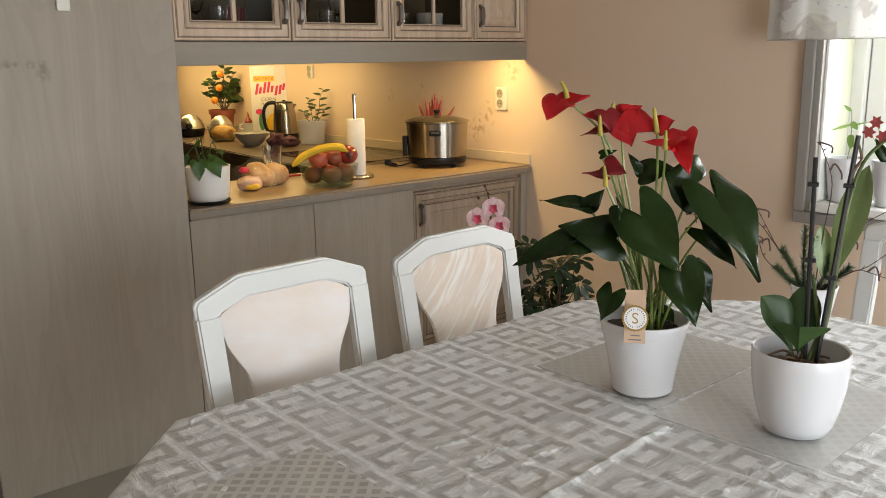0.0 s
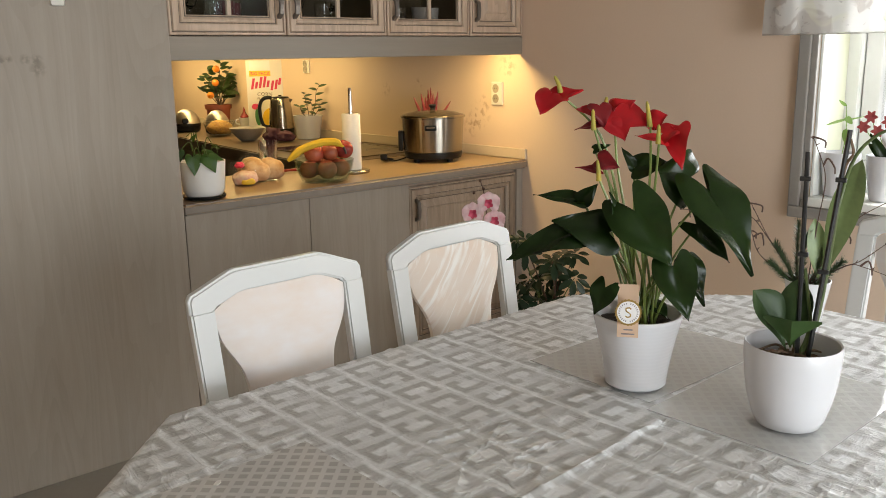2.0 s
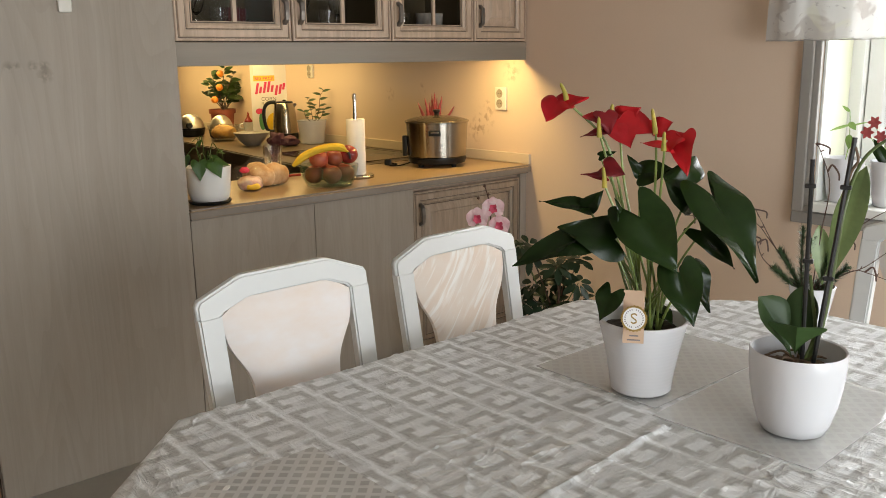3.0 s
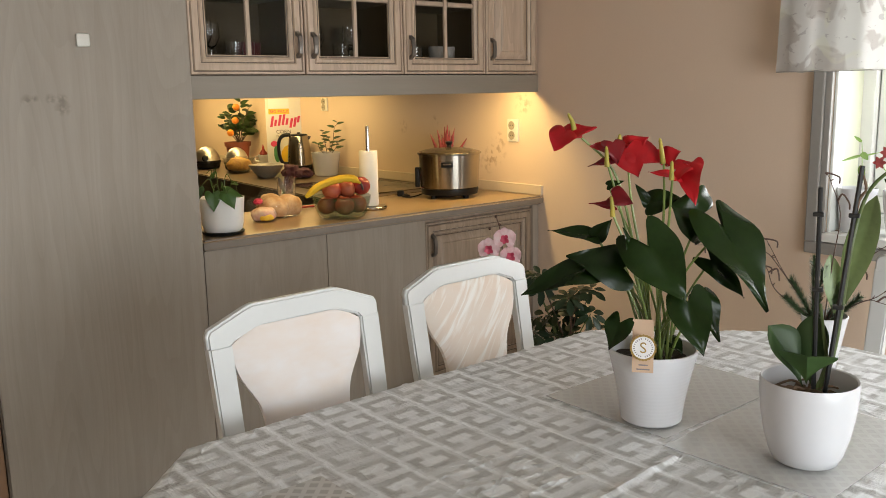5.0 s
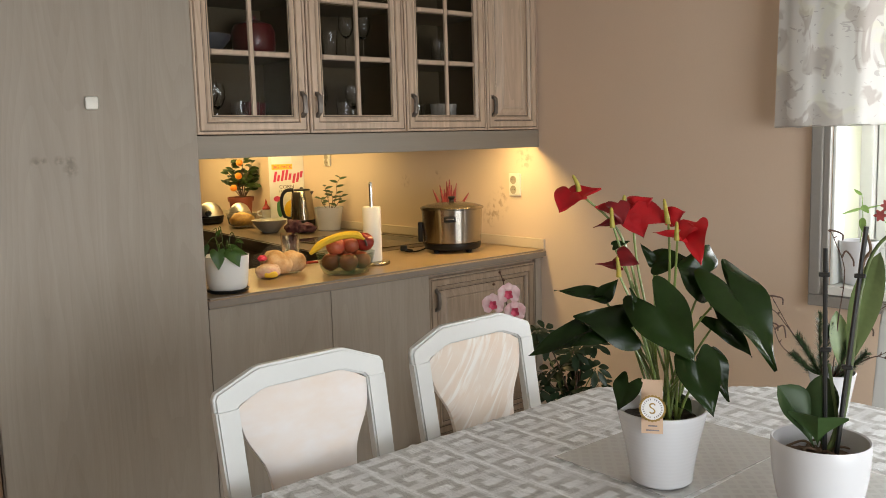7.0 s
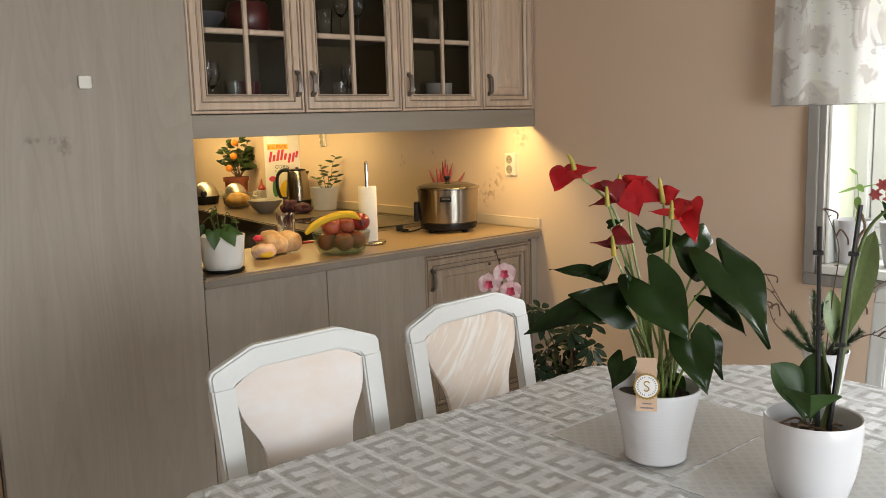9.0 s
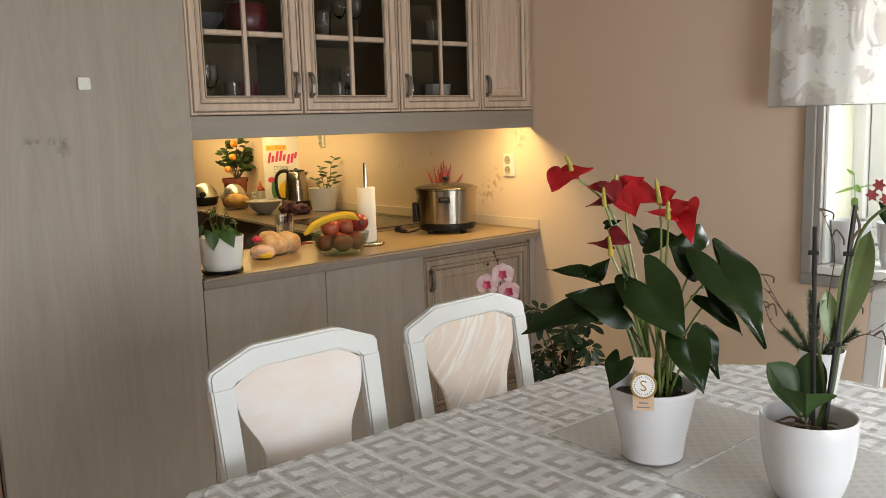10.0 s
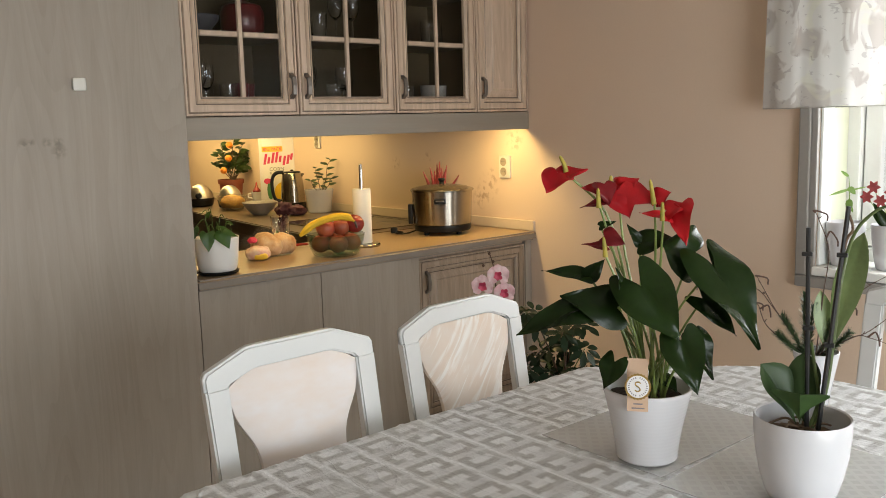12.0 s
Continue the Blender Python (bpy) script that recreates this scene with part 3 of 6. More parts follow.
# ---- tablecloth and place mats ----
def cloth_material():
    m = bpy.data.materials.new("damask_cloth")
    m.use_nodes = True
    nt = m.node_tree
    L = nt.links.new
    b = nt.nodes["Principled BSDF"]
    tc = nt.nodes.new("ShaderNodeTexCoord")
    nd = nt.nodes.new("ShaderNodeTexNoise")
    nd.inputs["Scale"].default_value, nd.inputs["Detail"].default_value = 35, 3
    L(tc.outputs["Object"], nd.inputs["Vector"])
    sx = nt.nodes.new("ShaderNodeSeparateXYZ")
    L(tc.outputs["Object"], sx.inputs[0])

    def op(kind, *ins):
        n = nt.nodes.new("ShaderNodeMath")
        n.operation = kind
        for i, v in enumerate(ins):
            if isinstance(v, (int, float)):
                n.inputs[i].default_value = v
            else:
                L(v, n.inputs[i])
        return n.outputs[0]

    def soft(v, at, w=0.03):
        n = nt.nodes.new("ShaderNodeMapRange")
        n.inputs[1].default_value, n.inputs[2].default_value = at - w, at + w
        L(v, n.inputs[0])
        return n.outputs[0]

    wob = op("MULTIPLY", op("SUBTRACT", nd.outputs[0], 0.5), 0.010)
    x = op("ADD", op("ADD", sx.outputs[0], wob), 2.4845)
    cx = op("DIVIDE", x, 0.1095)
    col = op("FLOOR", cx)
    odd = op("MODULO", op("ADD", col, 40), 2)
    y = op("ADD", op("ADD", sx.outputs[1], wob), op("MULTIPLY", odd, 0.040))
    cy = op("DIVIDE", op("ADD", y, 3.06), 0.0885)
    fx = op("ABSOLUTE", op("SUBTRACT", op("FRACT", cx), 0.5))
    fy = op("ABSOLUTE", op("SUBTRACT", op("FRACT", cy), 0.5))
    # bright bar between columns, light centre bar, grey ring, pale ring
    bar = soft(fx, 0.43)
    core = op("MULTIPLY", op("SUBTRACT", 1, soft(fx, 0.25)), op("SUBTRACT", 1, soft(fy, 0.15, 0.04)))
    # each ring opens on one side, by turns towards either end
    gap = op("MULTIPLY", op("SUBTRACT", 1, soft(fx, 0.12, 0.03)), soft(op("FRACT", op("ADD", cy, op("MULTIPLY", odd, 0.5))), 0.62, 0.03))
    ringm = op("MULTIPLY", op("SUBTRACT", 1, soft(fx, 0.41)), op("SUBTRACT", 1, soft(fy, 0.37, 0.04)))
    broken = nt.nodes.new("ShaderNodeTexNoise")
    broken.inputs["Scale"].default_value, broken.inputs["Detail"].default_value = 9, 2
    L(tc.outputs["Object"], broken.inputs["Vector"])
    grey = op("MULTIPLY", op("MULTIPLY", ringm, op("SUBTRACT", 1, core)), op("SUBTRACT", 1, gap))
    grey = op("MULTIPLY", grey, soft(broken.outputs[0], 0.40, 0.12))
    weave = nt.nodes.new("ShaderNodeTexNoise")
    weave.inputs["Scale"].default_value, weave.inputs["Detail"].default_value = 22, 6
    mp = nt.nodes.new("ShaderNodeMapping")
    mp.inputs["Scale"].default_value = (1, 4, 1)
    L(tc.outputs["Object"], mp.inputs[0])
    L(mp.outputs[0], weave.inputs["Vector"])
    seg = soft(op("FRACT", op("ADD", op("MULTIPLY", cy, 0.5), op("MULTIPLY", odd, 0.3))), 0.45, 0.03)
    val = op("ADD", op("MULTIPLY", op("MULTIPLY", bar, seg), 0.24), op("MULTIPLY", core, 0.20))
    val = op("ADD", op("SUBTRACT", val, op("MULTIPLY", grey, 0.50)), 0.54)
    val = op("ADD", val, op("MULTIPLY", op("SUBTRACT", weave.outputs[0], 0.5), 0.50))
    val = op("ADD", val, op("MULTIPLY", op("SUBTRACT", broken.outputs[0], 0.5), 0.60))
    ramp = nt.nodes.new("ShaderNodeValToRGB")
    ramp.color_ramp.elements[0].color = (0.405, 0.402, 0.392, 1)
    ramp.color_ramp.elements[1].color = (0.90, 0.92, 0.94, 1)
    L(val, ramp.inputs[0])
    L(ramp.outputs[0], b.inputs["Base Color"])
    rr = nt.nodes.new("ShaderNodeMapRange")
    rr.inputs[3].default_value, rr.inputs[4].default_value = 0.62, 0.40
    L(val, rr.inputs[0])
    L(rr.outputs[0], b.inputs["Roughness"])
    fine = nt.nodes.new("ShaderNodeTexNoise")
    fine.inputs["Scale"].default_value, fine.inputs["Detail"].default_value = 260, 4
    L(mp.outputs[0], fine.inputs["Vector"])
    bp = nt.nodes.new("ShaderNodeBump")
    bp.inputs["Strength"].default_value, bp.inputs["Distance"].default_value = 0.44, 0.004

    def crinkle(scale, stretch, loc):
        mq = nt.nodes.new("ShaderNodeMapping")
        mq.inputs["Scale"].default_value, mq.inputs["Location"].default_value = stretch, loc
        L(tc.outputs["Object"], mq.inputs[0])
        nq = nt.nodes.new("ShaderNodeTexNoise")
        nq.inputs["Scale"].default_value, nq.inputs["Detail"].default_value, nq.inputs["Distortion"].default_value = scale, 3, 0.6
        L(mq.outputs[0], nq.inputs["Vector"])
        return op("POWER", op("SUBTRACT", 1, op("MINIMUM", op("MULTIPLY", op("ABSOLUTE", op("SUBTRACT", nq.outputs[0], 0.5)), 9), 1)), 2)

    creases = op("ADD", crinkle(9, (1, 2.6, 1), (0, 0, 0)), crinkle(9, (2.8, 1, 1), (4, 2, 0)))
    creases = op("ADD", creases, op("MULTIPLY", crinkle(24, (1, 1.6, 1), (1, 7, 0)), 0.5))
    L(op("ADD", op("ADD", op("MULTIPLY", fine.outputs[0], 0.25), op("MULTIPLY", weave.outputs[0], 0.5)), op("MULTIPLY", creases, 0.7)), bp.inputs["Height"])
    L(bp.outputs[0], b.inputs["Normal"])
    return m


CLOTH = cloth_material()
MATS = ((-2.855, -2.015, -2.412, -1.688, 0.0), (-1.800, -2.024, -1.345, -1.690, -1.2), (-1.832, -2.362, -1.385, -2.032, 1.0))


def cloth_height(x, y):
    """Creases of the unfolded cloth: long fold lines, narrow crossing wrinkles, slight waves."""
    h = 0.0010 * noise.noise(Vector((x * 5, y * 5, 0.3)))
    r = 1 - abs(noise.noise(Vector((x * 6.0, y * 15, 1.7))))
    h += 0.0036 * max(0.0, r - 0.92) / 0.08 * (0.45 + noise.noise(Vector((x * 3, y * 3, 5.0))))
    r = 1 - abs(noise.noise(Vector((x * 17, y * 7.0, 4.1))))
    h += 0.0030 * max(0.0, r - 0.92) / 0.08 * (0.45 + noise.noise(Vector((x * 3, y * 4, 8.0))))
    h += 0.0004 * noise.noise(Vector((x * 60, y * 45, 3.3)))
    d = (y + 2.085) - 0.06 * (x + 1.9)
    if x < -1.86:
        h += 0.0058 * math.exp(-(d / 0.008) ** 2)
    e = (x + 1.962) + 0.05 * (y + 1.8)
    h += 0.0024 * math.exp(-(e / 0.006) ** 2)
    d = (y + 1.655) - 0.05 * (x + 2.5)
    if x < -2.38:
        h += 0.0030 * math.exp(-(d / 0.006) ** 2)
    if any(x0 - 0.008 < x < x1 + 0.008 and y0 - 0.008 < y < y1 + 0.008 for x0, y0, x1, y1, _ in MATS):
        h = min(h, 0.0) * 0.5
    return h


def span(y):
    """The x range of the table's outline at y."""
    cut = max(0.0, y + 1.765, -2.29 - y)
    return -2.92 + cut, -0.91 - cut


bm = bmesh.new()
NX, NY = 380, 240
grid = []
for j in range(NY + 1):
    y = -2.67 + 1.285 * j / NY
    a, b = span(y)
    row = []
    for i in range(NX + 1):
        x = a + (b - a) * i / NX
        edge = min(i, NX - i, j * 1.5, (NY - j) * 1.5)
        row.append(bm.verts.new((x, y, 0.748 + cloth_height(x, y) - 0.004 * max(0.0, 1 - edge / 4) ** 2)))
    grid.append(row)
for j in range(NY):
    for i in range(NX):
        bm.faces.new((grid[j][i], grid[j][i + 1], grid[j + 1][i + 1], grid[j + 1][i]))
loop = grid[0][:] + [g[-1] for g in grid[1:]] + grid[-1][-2::-1] + [g[0] for g in grid[-2:0:-1]]
prev = loop
for k in range(1, 7):
    nxt = []
    for i, v in enumerate(loop):
        out = Vector((v.co.x + 1.915, (v.co.y + 2.03) * 1.5, 0)).normalized()
        w = 0.004 + 0.006 * k / 6 * (1 + math.sin(i * 0.11 + 2 * math.sin(i * 0.031)))
        nxt.append(bm.verts.new((v.co.x + out.x * w, v.co.y + out.y * w, 0.745 - 0.17 * k / 6)))
    for i in range(len(loop)):
        j = (i + 1) % len(loop)
        bm.faces.new((prev[i], prev[j], nxt[j], nxt[i]))
    prev = nxt
ob = mesh_object("tablecloth", bm, CLOTH, True)
tagged(ob, "creased silvery beige damask tablecloth with a woven square pattern", "tablecloth")


def mat_material(name, strength, dark=(0.40, 0.39, 0.37, 1), light=(0.64, 0.63, 0.61, 1), rough=0.07, alpha=1.0):
    m = bpy.data.materials.new(name)
    m.use_nodes = True
    nt = m.node_tree
    L = nt.links.new
    b = nt.nodes["Principled BSDF"]
    tc = nt.nodes.new("ShaderNodeTexCoord")
    mp = nt.nodes.new("ShaderNodeMapping")
    mp.inputs["Rotation"].default_value = (0, 0, radians(45))
    mp.inputs["Scale"].default_value = (1 / 0.0245, 1 / 0.0245, 1)
    L(tc.outputs["Object"], mp.inputs[0])
    sx = nt.nodes.new("ShaderNodeSeparateXYZ")
    L(mp.outputs[0], sx.inputs[0])

    def op(kind, *ins):
        n = nt.nodes.new("ShaderNodeMath")
        n.operation = kind
        for i, v in enumerate(ins):
            if isinstance(v, (int, float)):
                n.inputs[i].default_value = v
            else:
                L(v, n.inputs[i])
        return n.outputs[0]

    fx = op("ABSOLUTE", op("SUBTRACT", op("FRACT", op("ADD", sx.outputs[0], 500)), 0.5))
    fy = op("ABSOLUTE", op("SUBTRACT", op("FRACT", op("ADD", sx.outputs[1], 500)), 0.5))
    mr = nt.nodes.new("ShaderNodeMapRange")
    mr.inputs[1].default_value, mr.inputs[2].default_value = 0.27, 0.35
    L(op("MAXIMUM", fx, fy), mr.inputs[0])
    nz = nt.nodes.new("ShaderNodeTexNoise")
    nz.inputs["Scale"].default_value = 12
    L(tc.outputs["Object"], nz.inputs["Vector"])
    mix = nt.nodes.new("ShaderNodeMix")
    mix.data_type = "RGBA"
    mix.inputs[6].default_value = dark
    mix.inputs[7].default_value = light
    f = op("ADD", op("MULTIPLY", mr.outputs[0], strength), op("MULTIPLY", op("SUBTRACT", nz.outputs[0], 0.5), 0.35))
    L(op("ADD", f, (1 - strength) * 0.6), mix.inputs[0])
    L(mix.outputs[2], b.inputs["Base Color"])
    b.inputs["Roughness"].default_value = 0.5
    b.inputs["Coat Weight"].default_value, b.inputs["Coat Roughness"].default_value = 1.0, rough
    b.inputs["Alpha"].default_value = alpha
    bp = nt.nodes.new("ShaderNodeBump")
    bp.inputs["Strength"].default_value, bp.inputs["Distance"].default_value = 0.25, 0.0015
    L(mr.outputs[0], bp.inputs["Height"])
    L(bp.outputs[0], b.inputs["Normal"])
    return m


MATV = mat_material("lattice_vinyl", 0.8)
MATC = mat_material("clear_lattice_vinyl", 0.55, (0.64, 0.64, 0.62, 1), (0.76, 0.76, 0.74, 1), 0.05, 0.55)
for i, (x0, y0, x1, y1, turn) in enumerate(MATS):
    c = Vector(((x0 + x1) / 2, (y0 + y1) / 2, 0))
    w, d = (x1 - x0) / 2, (y1 - y0) / 2
    bm = bmesh.new()
    n = 24
    g = [[bm.verts.new((-w + 2 * w * a / n, -d + 2 * d * b / n, 0.0012 * noise.noise(Vector((a * 0.4, b * 0.5, i * 7.0))) + 0.0004 * (a in (0, n)) )) for a in range(n + 1)] for b in range(n + 1)]
    for p in range(n):
        for q in range(n):
            bm.faces.new((g[p][q], g[p][q + 1], g[p + 1][q + 1], g[p + 1][q]))
    r = bmesh.ops.extrude_face_region(bm, geom=bm.faces[:])
    bmesh.ops.translate(bm, verts=[v for v in r["geom"] if isinstance(v, bmesh.types.BMVert)], vec=(0, 0, 0.0007))
    ob = tagged(mesh_object("place_mat", bm, MATC if i else MATV, True), "clear glossy vinyl place mat with a lattice print", "place mat", "place mats on the table")
    ob.matrix_world = pose(c.x, c.y, 0.7494, 0, 0, turn)

scrap = tagged(mesh_object("paper_scrap", prism([(-0.009, -0.004), (0.006, -0.005), (0.010, 0.001), (0.002, 0.005), (-0.008, 0.003)], -0.0006, 0.0006), WHITE),
               "tiny torn scrap of white paper on the place mat", "paper")
scrap.matrix_world = pose(-2.608, -1.725, 0.7522, 86, 0, 35)

# ---- dining chairs ----
UPH = material("marbled_upholstery", (0.715, 0.62, 0.55), 0.8, second=(0.74, 0.71, 0.70), scale=8, stretch=(1.0, 1, 2.2), fine=22, bump=0.05, detail=3, sheen=0.3)


def streaky(m):
    """Adds pale diagonal brush strokes to the woven cover."""
    nt = m.node_tree
    b = nt.nodes["Principled BSDF"]
    old = b.inputs["Base Color"].links[0].from_socket
    tc = nt.nodes.new("ShaderNodeTexCoord")
    mp = nt.nodes.new("ShaderNodeMapping")
    mp.inputs["Scale"].default_value = (52, 8, 6)
    mr0 = nt.nodes.new("ShaderNodeMapping")
    mr0.inputs["Rotation"].default_value = (0, radians(-42), 0)
    nt.links.new(tc.outputs["Object"], mr0.inputs[0])
    nt.links.new(mr0.outputs[0], mp.inputs[0])
    nz = nt.nodes.new("ShaderNodeTexNoise")
    nz.inputs["Scale"].default_value, nz.inputs["Detail"].default_value, nz.inputs["Distortion"].default_value = 1.0, 3, 0.8
    nt.links.new(mp.outputs[0], nz.inputs["Vector"])
    mr = nt.nodes.new("ShaderNodeMapRange")
    mr.inputs[1].default_value, mr.inputs[2].default_value = 0.47, 0.62
    nt.links.new(nz.outputs[0], mr.inputs[0])
    mx = nt.nodes.new("ShaderNodeMix")
    mx.data_type = "RGBA"
    mx.inputs[7].default_value = (0.88, 0.87, 0.84, 1)
    nt.links.new(old, mx.inputs[6])
    k = nt.nodes.new("ShaderNodeMath")
    k.operation = "MULTIPLY"
    k.inputs[1].default_value = 0.75
    nt.links.new(mr.outputs[0], k.inputs[0])
    nt.links.new(k.outputs[0], mx.inputs[0])
    nt.links.new(mx.outputs[2], b.inputs["Base Color"])


UPHS = material("streaked_upholstery", (0.74, 0.61, 0.505), 0.8, second=(0.75, 0.68, 0.61), scale=7, stretch=(1.6, 1, 1.0), fine=22, bump=0.05, detail=3, sheen=0.3)
streaky(UPHS)


def dining_chair(m, label, cover):
    """Chair in its own frame: the back stands at y = 0 and the seat reaches towards -y."""
    ch = thing("dining_chair", m, label, "chair", "chairs round the table")
    lean = Matrix(((1, 0, 0, 0), (0, 1, 0.17, -0.17 * 0.46), (0, 0, 1, 0), (0, 0, 0, 1)))
    def back(bm):
        bm.transform(lean)
        return bm
    outer = [(-0.240, 0.885), (-0.240, 0.915), (-0.232, 0.928), (-0.135, 0.965), (-0.115, 0.970), (0.115, 0.970), (0.135, 0.965), (0.232, 0.928), (0.240, 0.915), (0.240, 0.885)]
    inner = [(0.180, 0.885), (0.174, 0.892), (0.115, 0.914), (0.095, 0.917), (-0.095, 0.917), (-0.115, 0.914), (-0.174, 0.892), (-0.180, 0.885)]
    bm = bmesh.new()
    for yy in (-0.013, 0.013):
        o = [bm.verts.new((x, yy, z)) for x, z in outer]
        q = [bm.verts.new((x, yy, z)) for x, z in inner[::-1]]
        # strip of quads and triangles between the outer and the inner line
        for pr in (((0, 1, 2), (0, 1)), ((2, 3), (1, 2)), ((3, 4), (2, 3)), ((4, 5), (3, 4)), ((5, 6), (4, 5)), ((6, 7), (5, 6)), ((7, 8, 9), (6, 7))):
            vs = [o[k] for k in pr[0]] + [q[k] for k in pr[1]][::-1]
            bm.faces.new(vs)
        if yy < 0:
            fo, fq = o, q
    for a, b in ((fo, o), (fq, q)):
        for k in range(len(a) - 1):
            bm.faces.new((a[k], a[k + 1], b[k + 1], b[k]))
    for k in (0, -1):
        bm.faces.new((fo[k], fq[k], q[k], o[k]))
    bmesh.ops.recalc_face_normals(bm, faces=bm.faces[:])
    bmesh.ops.bevel(bm, geom=[e for e in bm.edges if e.calc_face_angle(0) > 0.9 and max(v.co.z for v in e.verts) > 0.8855], offset=0.006, segments=4, affect="EDGES")
    for f in bm.faces:
        f.smooth = f.calc_area() < 0.0006
    part("crest_rail", back(bm), CHAIRW, ch)
    for s in (-1, 1):
        bm = prism([(s * 0.181, 0.8846), (s * 0.2395, 0.8846), (s * 0.232, 0.46), (s * 0.178, 0.46)], -0.015, 0.015)
        bmesh.ops.bevel(bm, geom=[e for e in bm.edges if abs(e.verts[0].co.z - e.verts[1].co.z) > 0.1], offset=0.005, segments=4, affect="EDGES")
        part("back_post", back(bm), CHAIRW, ch)
        bm = prism([(s * 0.178, 0.46), (s * 0.232, 0.46), (s * 0.222, 0.0), (s * 0.186, 0.0)], -0.02, 0.02, 0.004)
        bm.transform(Matrix(((1, 0, 0, 0), (0, 1, -0.12, 0.12 * 0.46), (0, 0, 1, 0), (0, 0, 0, 1))))
        part("leg", bm, CHAIRW, ch)
        part("leg", prism([(s * 0.182, 0.44), (s * 0.226, 0.44), (s * 0.216, 0.0), (s * 0.186, 0.0)], -0.43, -0.39, 0.004), CHAIRW, ch)
    part("lower_rail", back(boxes(((-0.174, -0.013, 0.50), (0.174, 0.013, 0.545)), bevel=0.004)), CHAIRW, ch)
    part("seat_frame", boxes(((-0.222, -0.44, 0.415), (0.222, 0.0, 0.458)), bevel=0.006), CHAIRW, ch)
    # padded back: wide at the top, drawn in towards the seat
    bm = bmesh.new()
    rows = []
    nz, nx = 22, 14
    for k in range(nz + 1):
        t = k / nz
        z = 0.546 + (0.916 - 0.546) * t
        w = 0.117 + 0.066 * (1 / (1 + math.exp(-(t - 0.61) * 14)))
        if z > 0.888:
            w = min(w, 0.182 - (z - 0.888) * 2.6)
        rows.append([(-w + 2 * w * i / nx, z, abs(2 * i / nx - 1)) for i in range(nx + 1)])
    faces = []
    for sgn in (-1, 1):
        g = []
        for k, row in enumerate(rows):
            tt = min(1.0, min(k, nz - k) / 3.0)
            g.append([bm.verts.new((x, sgn * (0.006 + 0.015 * tt ** 0.5 * (1 - e ** 5)), z)) for x, z, e in row])
        for k in range(nz):
            for i in range(nx):
                bm.faces.new((g[k][i], g[k][i + 1], g[k + 1][i + 1], g[k + 1][i]))
        faces.append(g)
    a, b = faces
    rim = lambda g: g[0] + [r[-1] for r in g[1:]] + g[-1][-2::-1] + [r[0] for r in g[-2:0:-1]]
    ra, rb = rim(a), rim(b)
    for i in range(len(ra)):
        j = (i + 1) % len(ra)
        bm.faces.new((ra[i], ra[j], rb[j], rb[i]))
    part("backrest", back(bm), cover, ch, "cream marbled padded back", True)
    bm = boxes(((-0.225, -0.455, 0.459), (0.225, -0.02, 0.505)), bevel=0.018)
    part("seat", bm, cover, ch, "cream marbled padded seat", True)
    return ch


chair = dining_chair(pose(-2.163, -1.276, 0, 0, 0, 1.0), "white lacquered dining chair with pale pinkish padded back at the table", UPH)
dining_chair(pose(-1.588, -1.264, 0, 0, 0, 2.5), "white lacquered dining chair with cream back streaked by pale strokes", UPHS)
copy_thing(chair, pose(-0.585, -2.105, 0, 0, 0, -93.0))


# ---- plants: shared shapes ----
HEART = [(0.0, 0.0), (-0.10, 0.11), (-0.20, 0.26), (-0.17, 0.41), (0.0, 0.50), (0.20, 0.485), (0.42, 0.385), (0.66, 0.235), (0.86, 0.095), (1.0, 0.0)]


def leaf(base, tip, width, normal=(0, -1, 0.3), lobe=0.0, fold=0.25, droop=0.0, wave=0.0, peak=0.35, bm=None, n=12, m=8, seed=0.0):
    """A leaf blade from base to tip: folded along the midrib, heart-lobed at the base, drooping towards the tip."""
    bm = bm or bmesh.new()
    base, tip = Vector(base), Vector(tip)
    ax = tip - base
    ln = ax.length
    ax.normalize()
    nr = Vector(normal)
    nr = (nr - ax * nr.dot(ax)).normalized()
    sd = ax.cross(nr)
    n = n + 4 if lobe else n
    rim = spline([(a * (1.0 if a > 0 else lobe / 0.16), b, 0) for a, b in HEART], n)
    g = []
    for k in range(n + 1):
        t = k / n
        if lobe:
            ex, ew = rim[k].x, rim[k].y * width
            mid = max(0.0, (t - 0.22) / 0.78)
        else:
            f = math.sin(math.pi * t ** (math.log(0.5) / math.log(peak))) ** 0.75 if 0 < t < 1 else 0.0
            ex, ew, mid = t, f * width / 2, t
        row = []
        for i in range(-m // 2, m // 2 + 1):
            s = 2 * i / m
            u = mid + (ex - mid) * abs(s)
            w = ew * s
            h = fold * abs(w) * (1 - 0.45 * abs(s)) - droop * ln * u * u + droop * ln * u * 0.6
            h -= (0.30 * abs(w) * max(0.0, 0.25 - u) * abs(s) * 3 if lobe else 0.0)
            h += wave * width * math.sin(u * 7 + s * 2.2 + seed) * abs(s)
            row.append(bm.verts.new(base + ax * (u * ln) + sd * w + nr * h))
        g.append(row)
    for k in range(n):
        for i in range(m):
            try:
                bm.faces.new((g[k][i], g[k][i + 1], g[k + 1][i + 1], g[k + 1][i]))
            except ValueError:
                pass
    bmesh.ops.remove_doubles(bm, verts=bm.verts[:], dist=1e-5)
    return bm


def foliage(name, color, second, rough=0.35, scale=9, spec=0.5):
    m = material(name, color, rough, second=second, scale=scale, fine=70, bump=0.08, rand=0.18, spec=spec)
    return m


